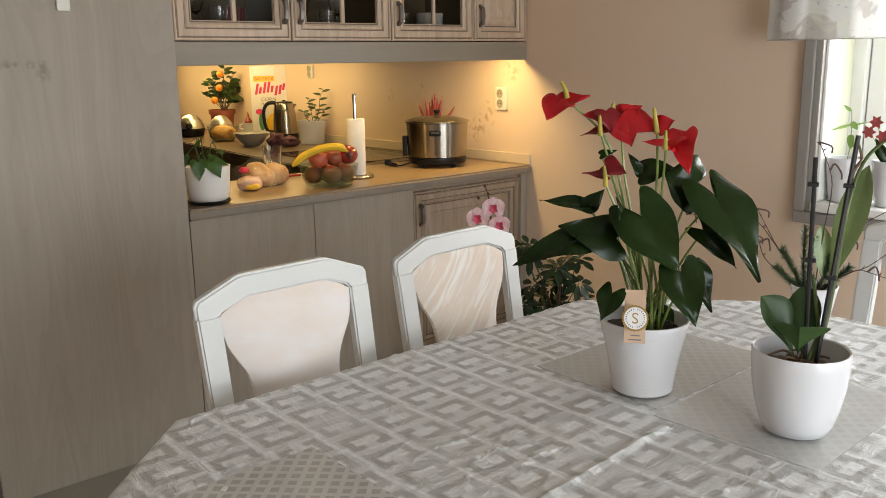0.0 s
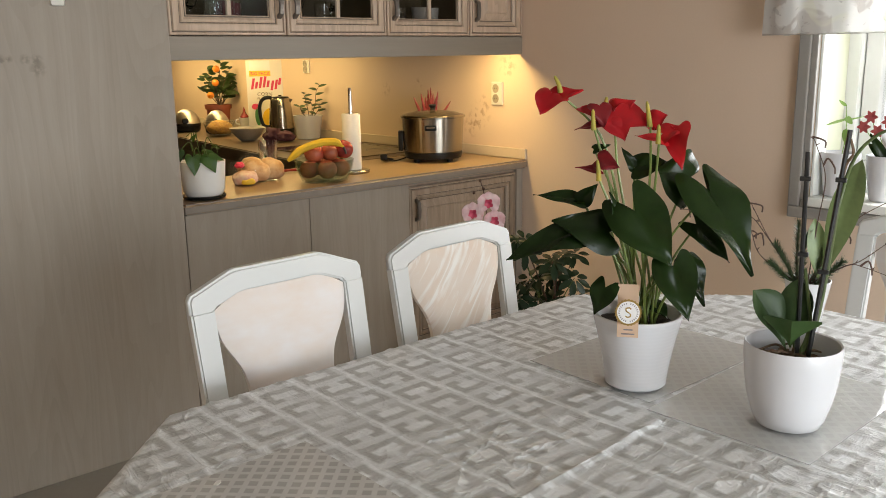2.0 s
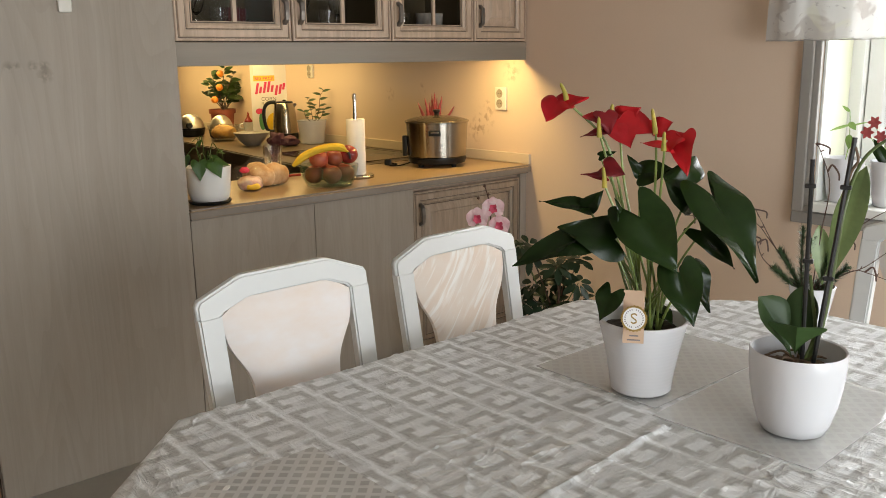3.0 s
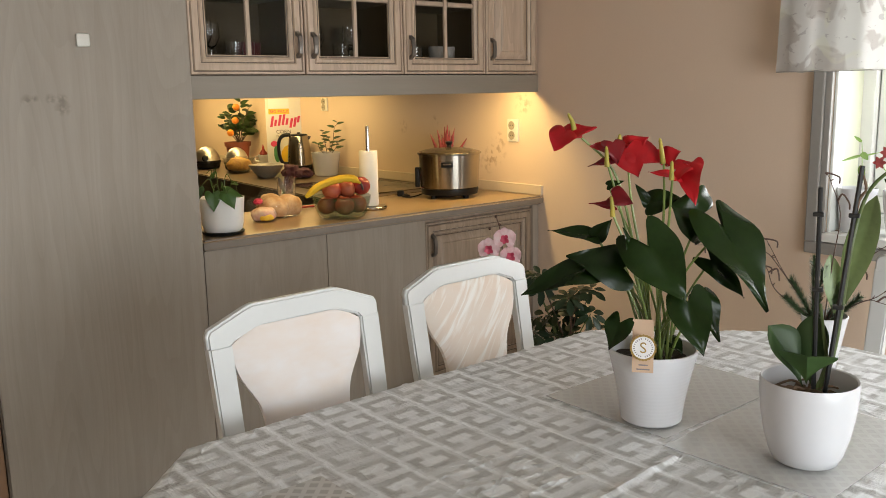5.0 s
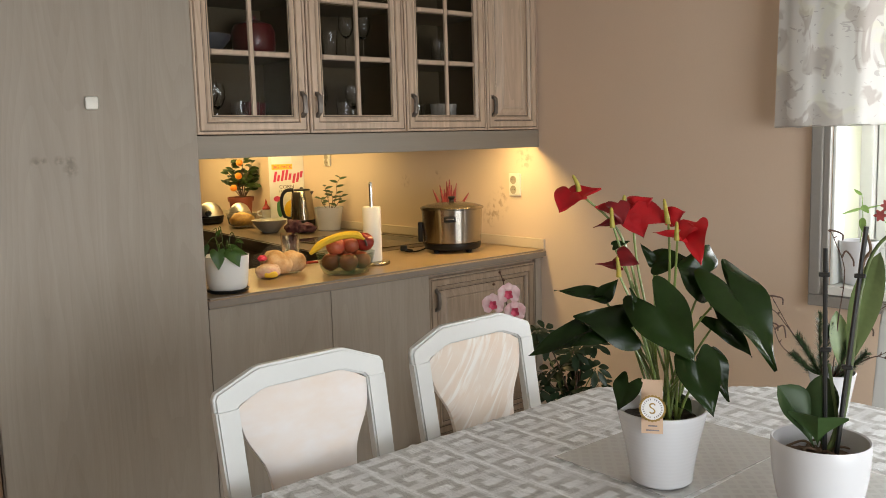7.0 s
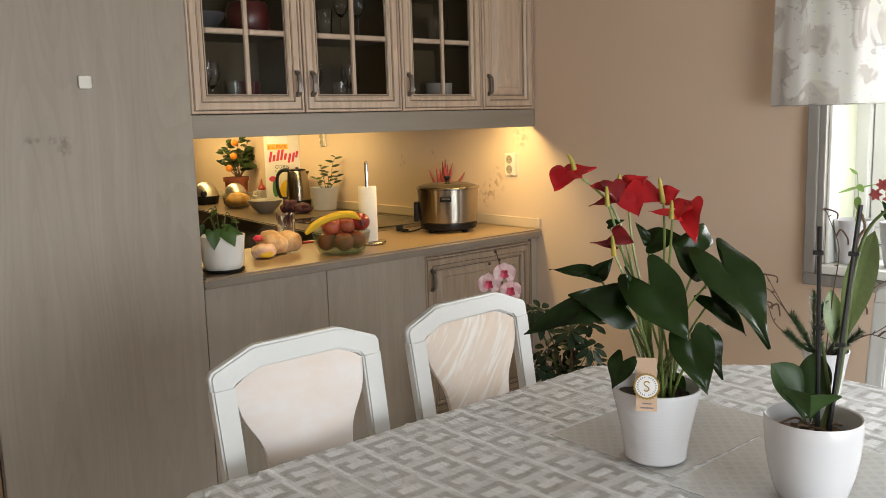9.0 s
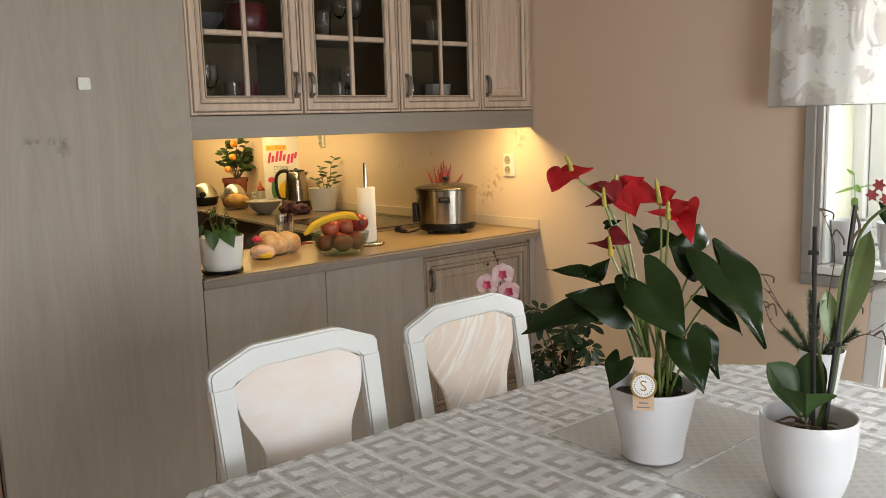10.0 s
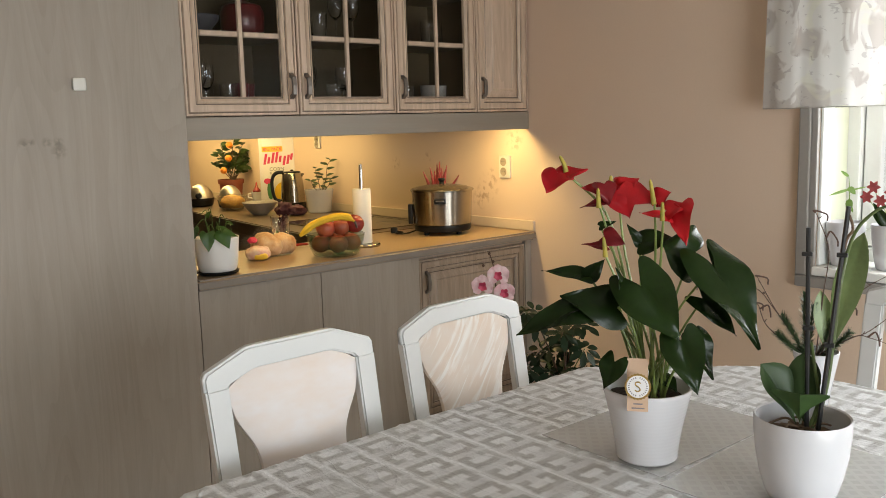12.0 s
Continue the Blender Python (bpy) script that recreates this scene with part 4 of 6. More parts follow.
ANTH = foliage("anthurium_leaf", (0.013, 0.030, 0.005), (0.007, 0.016, 0.003), 0.24, spec=0.20)
ANTHS = foliage("anthurium_stalk", (0.20, 0.27, 0.06), (0.12, 0.17, 0.04), 0.4)
SPATHE = material("red_spathe", (0.46, 0.010, 0.014), 0.28, spec=0.3, second=(0.27, 0.005, 0.010), scale=14, fine=60, bump=0.12, rand=0.15)
SPATHED = material("dark_red_spathe", (0.19, 0.006, 0.009), 0.28, spec=0.3, second=(0.10, 0.006, 0.010), scale=14, fine=60, bump=0.12)
SPADIX = material("spadix", (0.45, 0.34, 0.04), 0.6, second=(0.25, 0.24, 0.04), scale=60, fine=300, bump=0.4)
SOIL = material("potting_soil", (0.035, 0.022, 0.014), 0.9, scale=60, fine=200, amount=0.9, bump=0.8)
BARK = material("orchid_bark", (0.16, 0.10, 0.06), 0.85, scale=50, fine=160, amount=0.9, bump=0.8)
PAPER = material("kraft_paper", (0.60, 0.42, 0.29), 0.7, scale=20, fine=120, amount=0.2)
GOLD = material("gold_print", (0.42, 0.28, 0.09), 0.35, metal=0.6, scale=20, amount=0.2)
CARD = material("white_card", (0.78, 0.77, 0.76), 0.6, scale=20, amount=0.1)
INK = material("grey_ink", (0.22, 0.20, 0.22), 0.7, scale=20, amount=0.1)


def pot(parent, profile, mat, soil_r, soil_z, soil_mat, label="", n=56):
    part("pot", lathe(profile, n), mat, parent, label, True)
    bm = bmesh.new()
    c = bm.verts.new((0, 0, soil_z + 0.004))
    rings = []
    for k in range(1, 7):
        rings.append([bm.verts.new((soil_r * k / 6 * math.cos(a), soil_r * k / 6 * math.sin(a), soil_z + 0.006 * noise.noise(Vector((k * 0.9, a * 3, 2)))))
                      for a in (2 * math.pi * i / 30 for i in range(30))])
    for i in range(30):
        bm.faces.new((c, rings[0][i], rings[0][(i + 1) % 30]))
        for p, q in zip(rings, rings[1:]):
            bm.faces.new((p[i], q[i], q[(i + 1) % 30], p[(i + 1) % 30]))
    part("soil", bm, soil_mat, parent)


# ---- anthurium on the table ----
an = thing("potted_anthurium", pose(-1.737, -1.936, 0.7535, 0, 0, -54.9), "red flowering anthurium in a white tapered ceramic pot", "potted plant")
RIDGED = [(0.0645 + 0.028 * (k / 72) ** 1.35 + 0.00012 * math.sin(k * 1.57), 0.004 + 0.146 * k / 72) for k in range(73)]
pot(an, [(0.0, 0.0), (0.060, 0.0)] + RIDGED + [(0.0928, 0.152), (0.0925, 0.158),
         (0.0885, 0.158), (0.084, 0.135), (0.075, 0.10), (0.068, 0.06), (0.0, 0.05)], CERAMIC, 0.083, 0.132, SOIL, "white ridged ceramic pot")
# base, tip, width, facing, lobes, fold, droop: the leaf blades
LEAVES = [((-0.012, -0.075, 0.386), (0.064, -0.105, 0.282), 0.116, (0.05, -1, 0.35), 0.32, 0.20, 0.10),
          ((0.132, 0.0, 0.416), (0.224, -0.055, 0.262), 0.122, (0.55, -0.85, 0.30), 0.26, 0.36, 0.14),
          ((0.088, 0.03, 0.436), (0.026, 0.02, 0.458), 0.125, (0.1, -0.9, 0.45), 0.28, 0.22, 0.10),
          ((0.112, 0.02, 0.343), (0.180, 0.0, 0.272), 0.062, (0.45, -0.8, 0.45), 0.22, 0.22, 0.10),
          ((0.066, -0.08, 0.278), (0.100, -0.10, 0.172), 0.086, (0.05, -1, 0.2), 0.20, 0.20, 0.08),
          ((0.096, -0.04, 0.278), (0.132, -0.05, 0.190), 0.062, (0.6, -0.8, 0.1), 0.14, 0.2, 0.04),
          ((-0.066, -0.06, 0.222), (-0.087, -0.07, 0.166), 0.058, (-0.3, -1, 0.3), 0.26, 0.25, 0.04),
          ((-0.062, -0.04, 0.334), (-0.178, -0.05, 0.360), 0.096, (0.05, -0.85, 0.55), 0.18, 0.12, 0.14),
          ((-0.132, -0.04, 0.334), (-0.274, -0.06, 0.278), 0.078, (-0.3, -0.75, 0.65), 0.22, 0.22, 0.16),
          ((-0.124, 0.02, 0.389), (-0.226, 0.02, 0.402), 0.044, (0.1, -0.6, 0.8), 0.10, 0.30, 0.12),
          ((-0.124, 0.02, 0.388), (-0.090, 0.02, 0.426), 0.040, (0.4, -0.8, 0.3), 0.10, 0.3, 0.05),
          ((-0.014, 0.06, 0.456), (0.052, 0.06, 0.470), 0.062, (-0.2, -0.8, 0.55), 0.16, 0.3, 0.10),
          ((-0.018, 0.06, 0.456), (-0.046, 0.06, 0.498), 0.026, (0.3, -0.8, 0.3), 0.1, 0.3, 0.0),
          ((-0.100, 0.02, 0.497), (-0.066, 0.02, 0.507), 0.020, (0, -0.8, 0.5), 0.1, 0.2, 0.05),
          ((-0.040, -0.055, 0.352), (-0.062, -0.08, 0.425), 0.040, (0.75, -0.7, 0.1), 0.12, 0.35, 0.05),
          ((0.035, 0.01, 0.175), (0.062, -0.02, 0.150), 0.040, (0.2, -0.6, 0.8), 0.15, 0.25, 0.05)]
for i, (a, b, w, nrm, lobe, fold, droop) in enumerate(LEAVES):
    lf = part("leaf", leaf(a, b, w, nrm, lobe, fold * 1.2, droop, 0.06, 0.36, n=16, m=12, seed=i * 1.7), ANTH, an, smooth=True)
    ang = i * 2.4
    root = Vector((0.012 + 0.024 * math.cos(ang), 0.005 + 0.024 * math.sin(ang), 0.130))
    mid = root.lerp(Vector(a), 0.5) + Vector((0, 0.01, 0.03 + 0.02 * math.sin(i)))
    stalk = part("stalk", tube([root, root.lerp(mid, 0.5) + Vector((0, 0, 0.008)), mid, Vector(a) + Vector((0, 0.003, 0))], 0.0032, 0.0022, 14, 7), ANTHS, lf, smooth=True)


def flower(parent, base, pieces, spadix, mat, stalk):
    """A spathe of one or two curved blades with its upright spadix and stalk."""
    bm = bmesh.new()
    for k, (a, b, w, nrm, droop) in enumerate(pieces):
        leaf(a, b, w, nrm, 0.16, 0.22, droop, 0.06, 0.40, bm, 12, 8, k + base[0] * 30)
    fl = part("spathe", bm, mat, parent, "glossy red waxy spathe" if mat is SPATHE else "dark red waxy spathe", True)
    part("spadix", tube(spadix, 0.006, 0.003, 10, 10, radius=lambda t: 0.0058 * (1 - 0.45 * t) * min(1, (1.02 - t) * 8) ** 0.5), SPADIX, fl, "yellow green spadix", True)
    part("stalk", tube(stalk, 0.0032, 0.0024, 16, 7), ANTHS, fl, smooth=True)


R0 = (0.005, 0.0, 0.13)
flower(an, (-0.17, 0, 0.61), [((-0.186, 0.0, 0.612), (-0.209, -0.024, 0.573), 0.074, (-0.30, -0.85, 0.35), 0.12), ((-0.190, 0.0, 0.604), (-0.122, -0.01, 0.619), 0.048, (0.1, -0.75, 0.65), -0.05)],
       [(-0.169, 0.002, 0.614), (-0.173, 0.0, 0.63), (-0.182, 0.0, 0.648)], SPATHE, [R0, (-0.04, 0.02, 0.35), (-0.085, 0.02, 0.52), (-0.165, 0.0, 0.608)])
flower(an, (-0.1, 0, 0.57), [((-0.090, 0.0, 0.588), (-0.078, -0.02, 0.546), 0.050, (0.4, -0.85, 0.3), 0.10), ((-0.092, -0.01, 0.552), (-0.138, -0.03, 0.541), 0.026, (0, -0.5, 0.85), 0.05)],
       [(-0.099, -0.028, 0.541), (-0.100, -0.030, 0.560), (-0.101, -0.030, 0.582)], SPATHED, [R0, (-0.04, 0.02, 0.32), (-0.075, 0.0, 0.46), (-0.098, -0.02, 0.543)])
flower(an, (-0.05, 0, 0.57), [((-0.062, 0.01, 0.575), (-0.037, -0.02, 0.518), 0.082, (0.05, -0.85, 0.5), 0.10), ((-0.064, 0.02, 0.578), (0.021, 0.0, 0.545), 0.074, (0.15, -0.75, 0.6), 0.16),
                               ((-0.092, 0.02, 0.572), (-0.136, 0.0, 0.582), 0.040, (-0.2, -0.7, 0.5), 0.10), ((-0.060, 0.025, 0.572), (-0.020, 0.02, 0.598), 0.050, (0.0, -0.9, 0.3), 0.12)],
       [(-0.078, 0.02, 0.578), (-0.078, 0.02, 0.592), (-0.077, 0.02, 0.604)], SPATHE, [R0, (-0.02, 0.03, 0.30), (-0.05, 0.03, 0.45), (-0.062, 0.02, 0.570)])
flower(an, (0.012, 0, 0.56), [((0.014, 0.03, 0.556), (0.046, 0.03, 0.568), 0.046, (0.1, -0.8, 0.5), 0.08), ((0.010, 0.03, 0.555), (-0.020, 0.02, 0.566), 0.034, (0, -0.7, 0.5), 0.05)],
       [(0.011, 0.0, 0.545), (0.007, 0.0, 0.572), (0.003, 0.0, 0.596)], SPATHE, [R0, (0.01, 0.03, 0.30), (0.015, 0.03, 0.45), (0.012, 0.01, 0.550)])
flower(an, (0.04, 0, 0.53), [((0.062, 0.0, 0.540), (0.073, -0.038, 0.466), 0.058, (-0.45, -0.85, 0.25), 0.14), ((0.040, -0.005, 0.520), (-0.018, -0.012, 0.530), 0.028, (0.1, -0.6, 0.8), 0.08),
                              ((0.036, 0.0, 0.532), (0.086, 0.0, 0.546), 0.050, (-0.1, -0.6, 0.75), 0.14)],
       [(0.028, -0.022, 0.514), (0.028, -0.024, 0.532), (0.028, -0.024, 0.552)], SPATHE, [R0, (0.015, 0.01, 0.30), (0.025, 0.0, 0.42), (0.030, -0.01, 0.518)])
flower(an, (-0.085, 0, 0.47), [((-0.088, -0.03, 0.482), (-0.045, -0.045, 0.468), 0.048, (0.2, -0.85, 0.4), 0.10), ((-0.086, -0.035, 0.462), (-0.134, -0.04, 0.467), 0.026, (0, -0.55, 0.85), 0.08)],
       [(-0.085, -0.05, 0.442), (-0.086, -0.052, 0.462), (-0.089, -0.05, 0.484)], SPATHED, [R0, (-0.03, -0.01, 0.28), (-0.06, -0.03, 0.38), (-0.086, -0.04, 0.446)])
# bare stalks in the middle of the plant
for i in range(9):
    a = i * 0.7
    part("stalk", tube([(0.012 + 0.022 * math.cos(a), 0.02 * math.sin(a), 0.13), (0.005 + 0.034 * math.cos(a), 0.03 * math.sin(a), 0.22),
                        (-0.01 + 0.06 * math.cos(a), 0.05 * math.sin(a), 0.33 + 0.02 * math.sin(i * 2.1))], 0.0034, 0.0022, 10, 7), ANTHS, an, smooth=True)
# paper tag on a string over the rim
bm = bmesh.new()
c = [(-0.040, -0.058, 0.232), (-0.040, -0.072, 0.19), (-0.039, -0.095, 0.168), (-0.039, -0.0945, 0.131)]
rows = [[bm.verts.new((x + dx, y + 0.10 * dx * dx, z)) for dx in (0, 0.0105, 0.021, 0.0315, 0.042)] for x, y, z in c]
for p, q in zip(rows, rows[1:]):
    for i in range(4):
        bm.faces.new((p[i], p[i + 1], q[i + 1], q[i]))
r = bmesh.ops.extrude_face_region(bm, geom=bm.faces[:])
bmesh.ops.translate(bm, verts=[v for v in r["geom"] if isinstance(v, bmesh.types.BMVert)], vec=(0, -0.0006, 0))
tag = part("tag", bm, PAPER, an, "brown kraft paper gift tag with a round seal")
TILT = pose(-0.0175, -0.0980, 0.184, 72, 0, 0)
bm = bmesh.new()
rim_v = [bm.verts.new((0.0262 * (1 + 0.03 * math.cos(24 * a)) * math.cos(a), 0.0262 * (1 + 0.03 * math.cos(24 * a)) * math.sin(a), 0)) for a in (2 * math.pi * i / 144 for i in range(144))]
f = bm.faces.new(rim_v)
r = bmesh.ops.extrude_face_region(bm, geom=[f])
bmesh.ops.translate(bm, verts=[v for v in r["geom"] if isinstance(v, bmesh.types.BMVert)], vec=(0, 0, 0.0012))
bm.transform(TILT)
part("seal_rim", bm, GOLD, tag, "gold scalloped rim of the seal")
part("seal", lathe([(0, 0.0), (0.0222, 0.0), (0.0222, 0.0018), (0, 0.0018)], 48, TILT), CARD, tag, "white card seal")
bm = bmesh.new()
for i in range(26):
    a = 2 * math.pi * i / 26
    if i % 13 not in (0,):
        box(bm, (-0.0009, 0.0165, 0.0018), (0.0009, 0.0196, 0.0022), 0, TILT @ pose(0, 0, 0, 0, 0, math.degrees(a)))
part("seal_print", bm, INK, tag)
bm = tube([(0.0055, 0.0065, 0.002), (0.002, 0.0095, 0.002), (-0.004, 0.008, 0.002), (-0.004, 0.003, 0.002), (0.003, -0.002, 0.002), (0.0045, -0.007, 0.002), (-0.001, -0.0095, 0.002), (-0.0055, -0.007, 0.002)], 0.0014, 0.0014, 28, 6)
bm.transform(TILT)
part("seal_mark", bm, GOLD, tag)
bm = bmesh.new()
for x, z, w in ((-0.026, 0.146, 0.018), (-0.030, 0.137, 0.026)):
    box(bm, (x, -0.0968, z), (x + w, -0.0952, z + 0.0022))
part("tag_print", bm, INK, tag)


# ---- orchid on the table ----
ORCH = foliage("orchid_leaf", (0.050, 0.092, 0.028), (0.030, 0.058, 0.018), 0.46, spec=0.3)
STEMG = foliage("orchid_stem", (0.10, 0.15, 0.04), (0.07, 0.09, 0.03), 0.45)
STAKE = material("black_stake", (0.012, 0.012, 0.012), 0.4, scale=40, amount=0.3)
oc = thing("potted_orchid", pose(-1.7005, -2.259, 0.7535, 0, 0, -65.5), "orchid without blooms on black stakes in a round white pot", "potted plant")
pot(oc, [(0.0, 0.0), (0.050, 0.0), (0.058, 0.004), (0.066, 0.020), (0.076, 0.055), (0.083, 0.095), (0.0865, 0.135), (0.087, 0.158), (0.0855, 0.162),
         (0.082, 0.160), (0.081, 0.135), (0.077, 0.095), (0.070, 0.05), (0.0, 0.04)], CERAMIC, 0.0775, 0.118, BARK, "white glazed round pot")
random.seed(4)
for i in range(14):
    a, r = random.uniform(0, 6.28), random.uniform(0.02, 0.06)
    bm = boxes(((-0.011, -0.006, -0.004), (0.011, 0.006, 0.005)), bevel=0.003)
    bm.transform(pose(r * math.cos(a), r * math.sin(a) * 0.9, 0.124, random.uniform(-25, 25), random.uniform(-25, 25), random.uniform(0, 180)))
    part("bark_chip", bm, BARK, oc)
for a, b, w, nrm, fold, droop, peak in (((-0.019, 0.0, 0.140), (-0.018, -0.072, 0.226), 0.102, (0.0, 0.75, 0.65), 0.50, 0.05, 0.82),
                                        ((-0.024, 0.004, 0.140), (-0.084, -0.010, 0.258), 0.078, (0.55, -0.60, 0.60), 0.70, 0.14, 0.72),
                                        ((-0.012, 0.015, 0.140), (-0.014, 0.030, 0.276), 0.062, (-0.25, -1, 0.2), 0.30, 0.05, 0.66)):
    part("leaf", leaf(a, b, w, nrm, 0.0, fold, droop, 0.012, peak, n=14, m=8), ORCH, oc, smooth=True)
for pts in ([(-0.006, 0.0, 0.12), (-0.015, 0.0, 0.516)], [(0.012, 0.0, 0.12), (0.050, 0.0, 0.556)]):
    part("stake", tube(pts, 0.0044, 0.0042, 6, 8), STAKE, oc, "black plastic stake", True)
for x, z in ((-0.014, 0.468), (0.044, 0.468), (0.028, 0.300), (-0.008, 0.330)):
    part("clip", boxes(((x - 0.011, -0.006, z - 0.004), (x + 0.008, 0.006, z + 0.004)), bevel=0.002), STAKE, oc)
part("stem", tube([(0.0, 0.004, 0.13), (0.022, 0.006, 0.20), (0.033, 0.004, 0.30), (0.042, 0.004, 0.42), (0.060, 0.0, 0.505), (0.092, -0.005, 0.548), (0.130, -0.01, 0.565)], 0.0042, 0.0026, 28, 8), STEMG, oc, smooth=True)
part("stem", tube([(-0.004, 0.002, 0.13), (0.012, 0.01, 0.19), (0.004, 0.015, 0.25), (-0.004, 0.015, 0.30)], 0.004, 0.003, 16, 8), STEMG, oc, smooth=True)
part("stem_tip", tube([(0.042, 0.002, 0.46), (0.048, 0.0, 0.495), (0.058, 0.0, 0.515), (0.052, 0.0, 0.54)], 0.0035, 0.0022, 12, 7), BARK, oc, smooth=True)
for i in range(5):
    a = i * 1.3 + 2.6
    part("root", tube([(0.01 * math.cos(a), 0.01 * math.sin(a), 0.14), (0.035 * math.cos(a), 0.035 * math.sin(a), 0.147), (0.06 * math.cos(a + 0.4), 0.06 * math.sin(a + 0.4), 0.136)], 0.003, 0.002, 10, 6), BARK, oc, smooth=True)

for ob in oc.children:
    if ob.name.split(".")[0] in ("leaf", "stake", "clip", "stem", "stem_tip"):
        ob.location.x = 0.014

# ---- vase with spruce and birch twigs ----
TWIG = material("birch_twig", (0.10, 0.055, 0.04), 0.7, scale=40, amount=0.6)
SPRUCE = foliage("spruce_needles", (0.055, 0.095, 0.035), (0.03, 0.055, 0.02), 0.5)
BROADL = foliage("broad_leaf", (0.20, 0.27, 0.10), (0.12, 0.17, 0.06), 0.4, 14)
va = thing("vase_of_twigs", pose(-1.21, -2.05, 0.7535, 0, 0, -65.4), "white tapered vase with spruce sprigs and catkin twigs", "vase")
part("vase", lathe([(0, 0), (0.026, 0), (0.029, 0.004), (0.033, 0.03), (0.041, 0.08), (0.049, 0.125), (0.0535, 0.150), (0.0515, 0.151), (0.046, 0.12), (0.036, 0.06), (0, 0.03)], 40), CERAMIC, va, "white ceramic vase", True)
random.seed(11)


def sprig(parent, pts, n=100, ln=0.021):
    c = spline(pts, n)
    br = part("sprig", tube(pts, 0.0025, 0.0012, 12, 6), TWIG, parent)
    bm = bmesh.new()
    for k in range(n):
        d = (c[k + 1] - c[k]).normalized()
        for q in range(5):
            s = Vector((random.gauss(0, 1), random.gauss(0, 1), random.gauss(0, 1)))
            s = (s - d * s.dot(d)).normalized()
            tip = c[k] + (s * 0.8 + d * 0.7) * ln * random.uniform(0.7, 1.1)
            w = d.cross(s) * 0.0014
            bm.faces.new([bm.verts.new(v) for v in (c[k] - w, c[k] + w, tip)])
    tagged(part("needles", bm, SPRUCE, br), "", "", "", "stuff")


for pts in ([(-0.02, 0.0, 0.12), (-0.028, -0.005, 0.20), (-0.030, -0.01, 0.292)], [(-0.025, 0, 0.13), (-0.05, 0, 0.185), (-0.078, 0, 0.232)], [(-0.015, 0.01, 0.13), (-0.015, 0.0, 0.20), (-0.008, 0, 0.265)],
            [(0.0, 0.01, 0.13), (0.02, 0.0, 0.18), (0.032, 0, 0.225)], [(-0.03, 0.0, 0.13), (-0.06, 0.0, 0.16), (-0.088, 0, 0.186)], [(0.01, 0.0, 0.13), (0.045, 0.0, 0.17), (0.072, 0, 0.20)]):
    sprig(va, pts)
TW = [[(-0.02, 0, 0.14), (-0.089, 0, 0.237), (-0.125, 0, 0.30), (-0.140, 0, 0.328)], [(0.0, 0, 0.14), (0.010, 0, 0.28), (0.020, 0, 0.395), (-0.004, 0, 0.47), (-0.012, 0, 0.488)],
      [(0.005, 0, 0.14), (0.071, 0, 0.185), (0.110, 0, 0.205), (0.160, 0, 0.25)], [(0.005, 0, 0.14), (0.082, 0, 0.192), (0.120, 0, 0.19), (0.175, 0, 0.172)],
      [(-0.02, 0, 0.14), (-0.10, 0.02, 0.245), (-0.145, 0.03, 0.292), (-0.22, 0.04, 0.300), (-0.315, 0.05, 0.295)], [(-0.025, 0, 0.14), (-0.11, 0, 0.20), (-0.135, 0, 0.255), (-0.150, 0, 0.262)],
      [(0.01, 0, 0.14), (0.04, 0, 0.22), (0.09, 0, 0.30), (0.165, 0, 0.355)], [(0.0, 0, 0.14), (0.055, 0, 0.25), (0.062, 0, 0.31)]]
for i, pts in enumerate(TW):
    tw = part("twig", tube(pts, 0.0016, 0.0008, 22, 6), TWIG, va, smooth=True)
    c = spline(pts, 22)
    for k in (9, 13, 17, 22):
        p = c[k]
        d = Vector((random.uniform(-1, 1), 0, random.uniform(-0.3, 1))).normalized()
        if k == 22 or (k == 13 and i % 2):
            part("catkin", tube([p, p + d * 0.012 + Vector((0.008, 0, 0.004)), p + Vector((0.024, 0, -0.004)), p + Vector((0.026, 0, -0.020))], 0.0026, 0.0018, 12, 6), TWIG, tw, smooth=True)
        else:
            part("bud", tube([p, p + d * 0.009], 0.0020, 0.0006, 4, 6), TWIG, tw)
part("broad_leaf", leaf((0.028, -0.01, 0.150), (0.094, -0.03, 0.448), 0.070, (-0.35, -1, 0.1), 0, 0.25, -0.03, 0.02, 0.62, n=16, m=8), BROADL, va, "long pale green leaf", True)
part("broad_leaf", leaf((0.022, 0.0, 0.150), (0.005, 0.0, 0.300), 0.045, (0.3, -1, 0.1), 0, 0.3, 0.03, 0.02, 0.6, n=12, m=6), BROADL, va, smooth=True)

# ---- plants on the window sill ----
SEED = foliage("seedling_leaf", (0.22, 0.36, 0.08), (0.16, 0.28, 0.06), 0.4)
SILLPOT = [(0, 0), (0.045, 0), (0.050, 0.005), (0.058, 0.05), (0.066, 0.11), (0.0715, 0.160), (0.070, 0.168), (0.067, 0.166), (0.062, 0.11), (0.052, 0.05), (0, 0.04)]
sp = thing("potted_seedling", pose(0.075, -1.543, 0.8955), "pale green seedling in a white sill pot", "potted plant", "pots on the window sill")
pot(sp, SILLPOT, CERAMIC, 0.064, 0.142, SOIL)
part("stem", tube([(0, 0, 0.14), (0.002, -0.01, 0.22), (0.0, -0.008, 0.30), (0.0, -0.004, 0.345)], 0.002, 0.0012, 14, 6), SEED, sp, smooth=True)
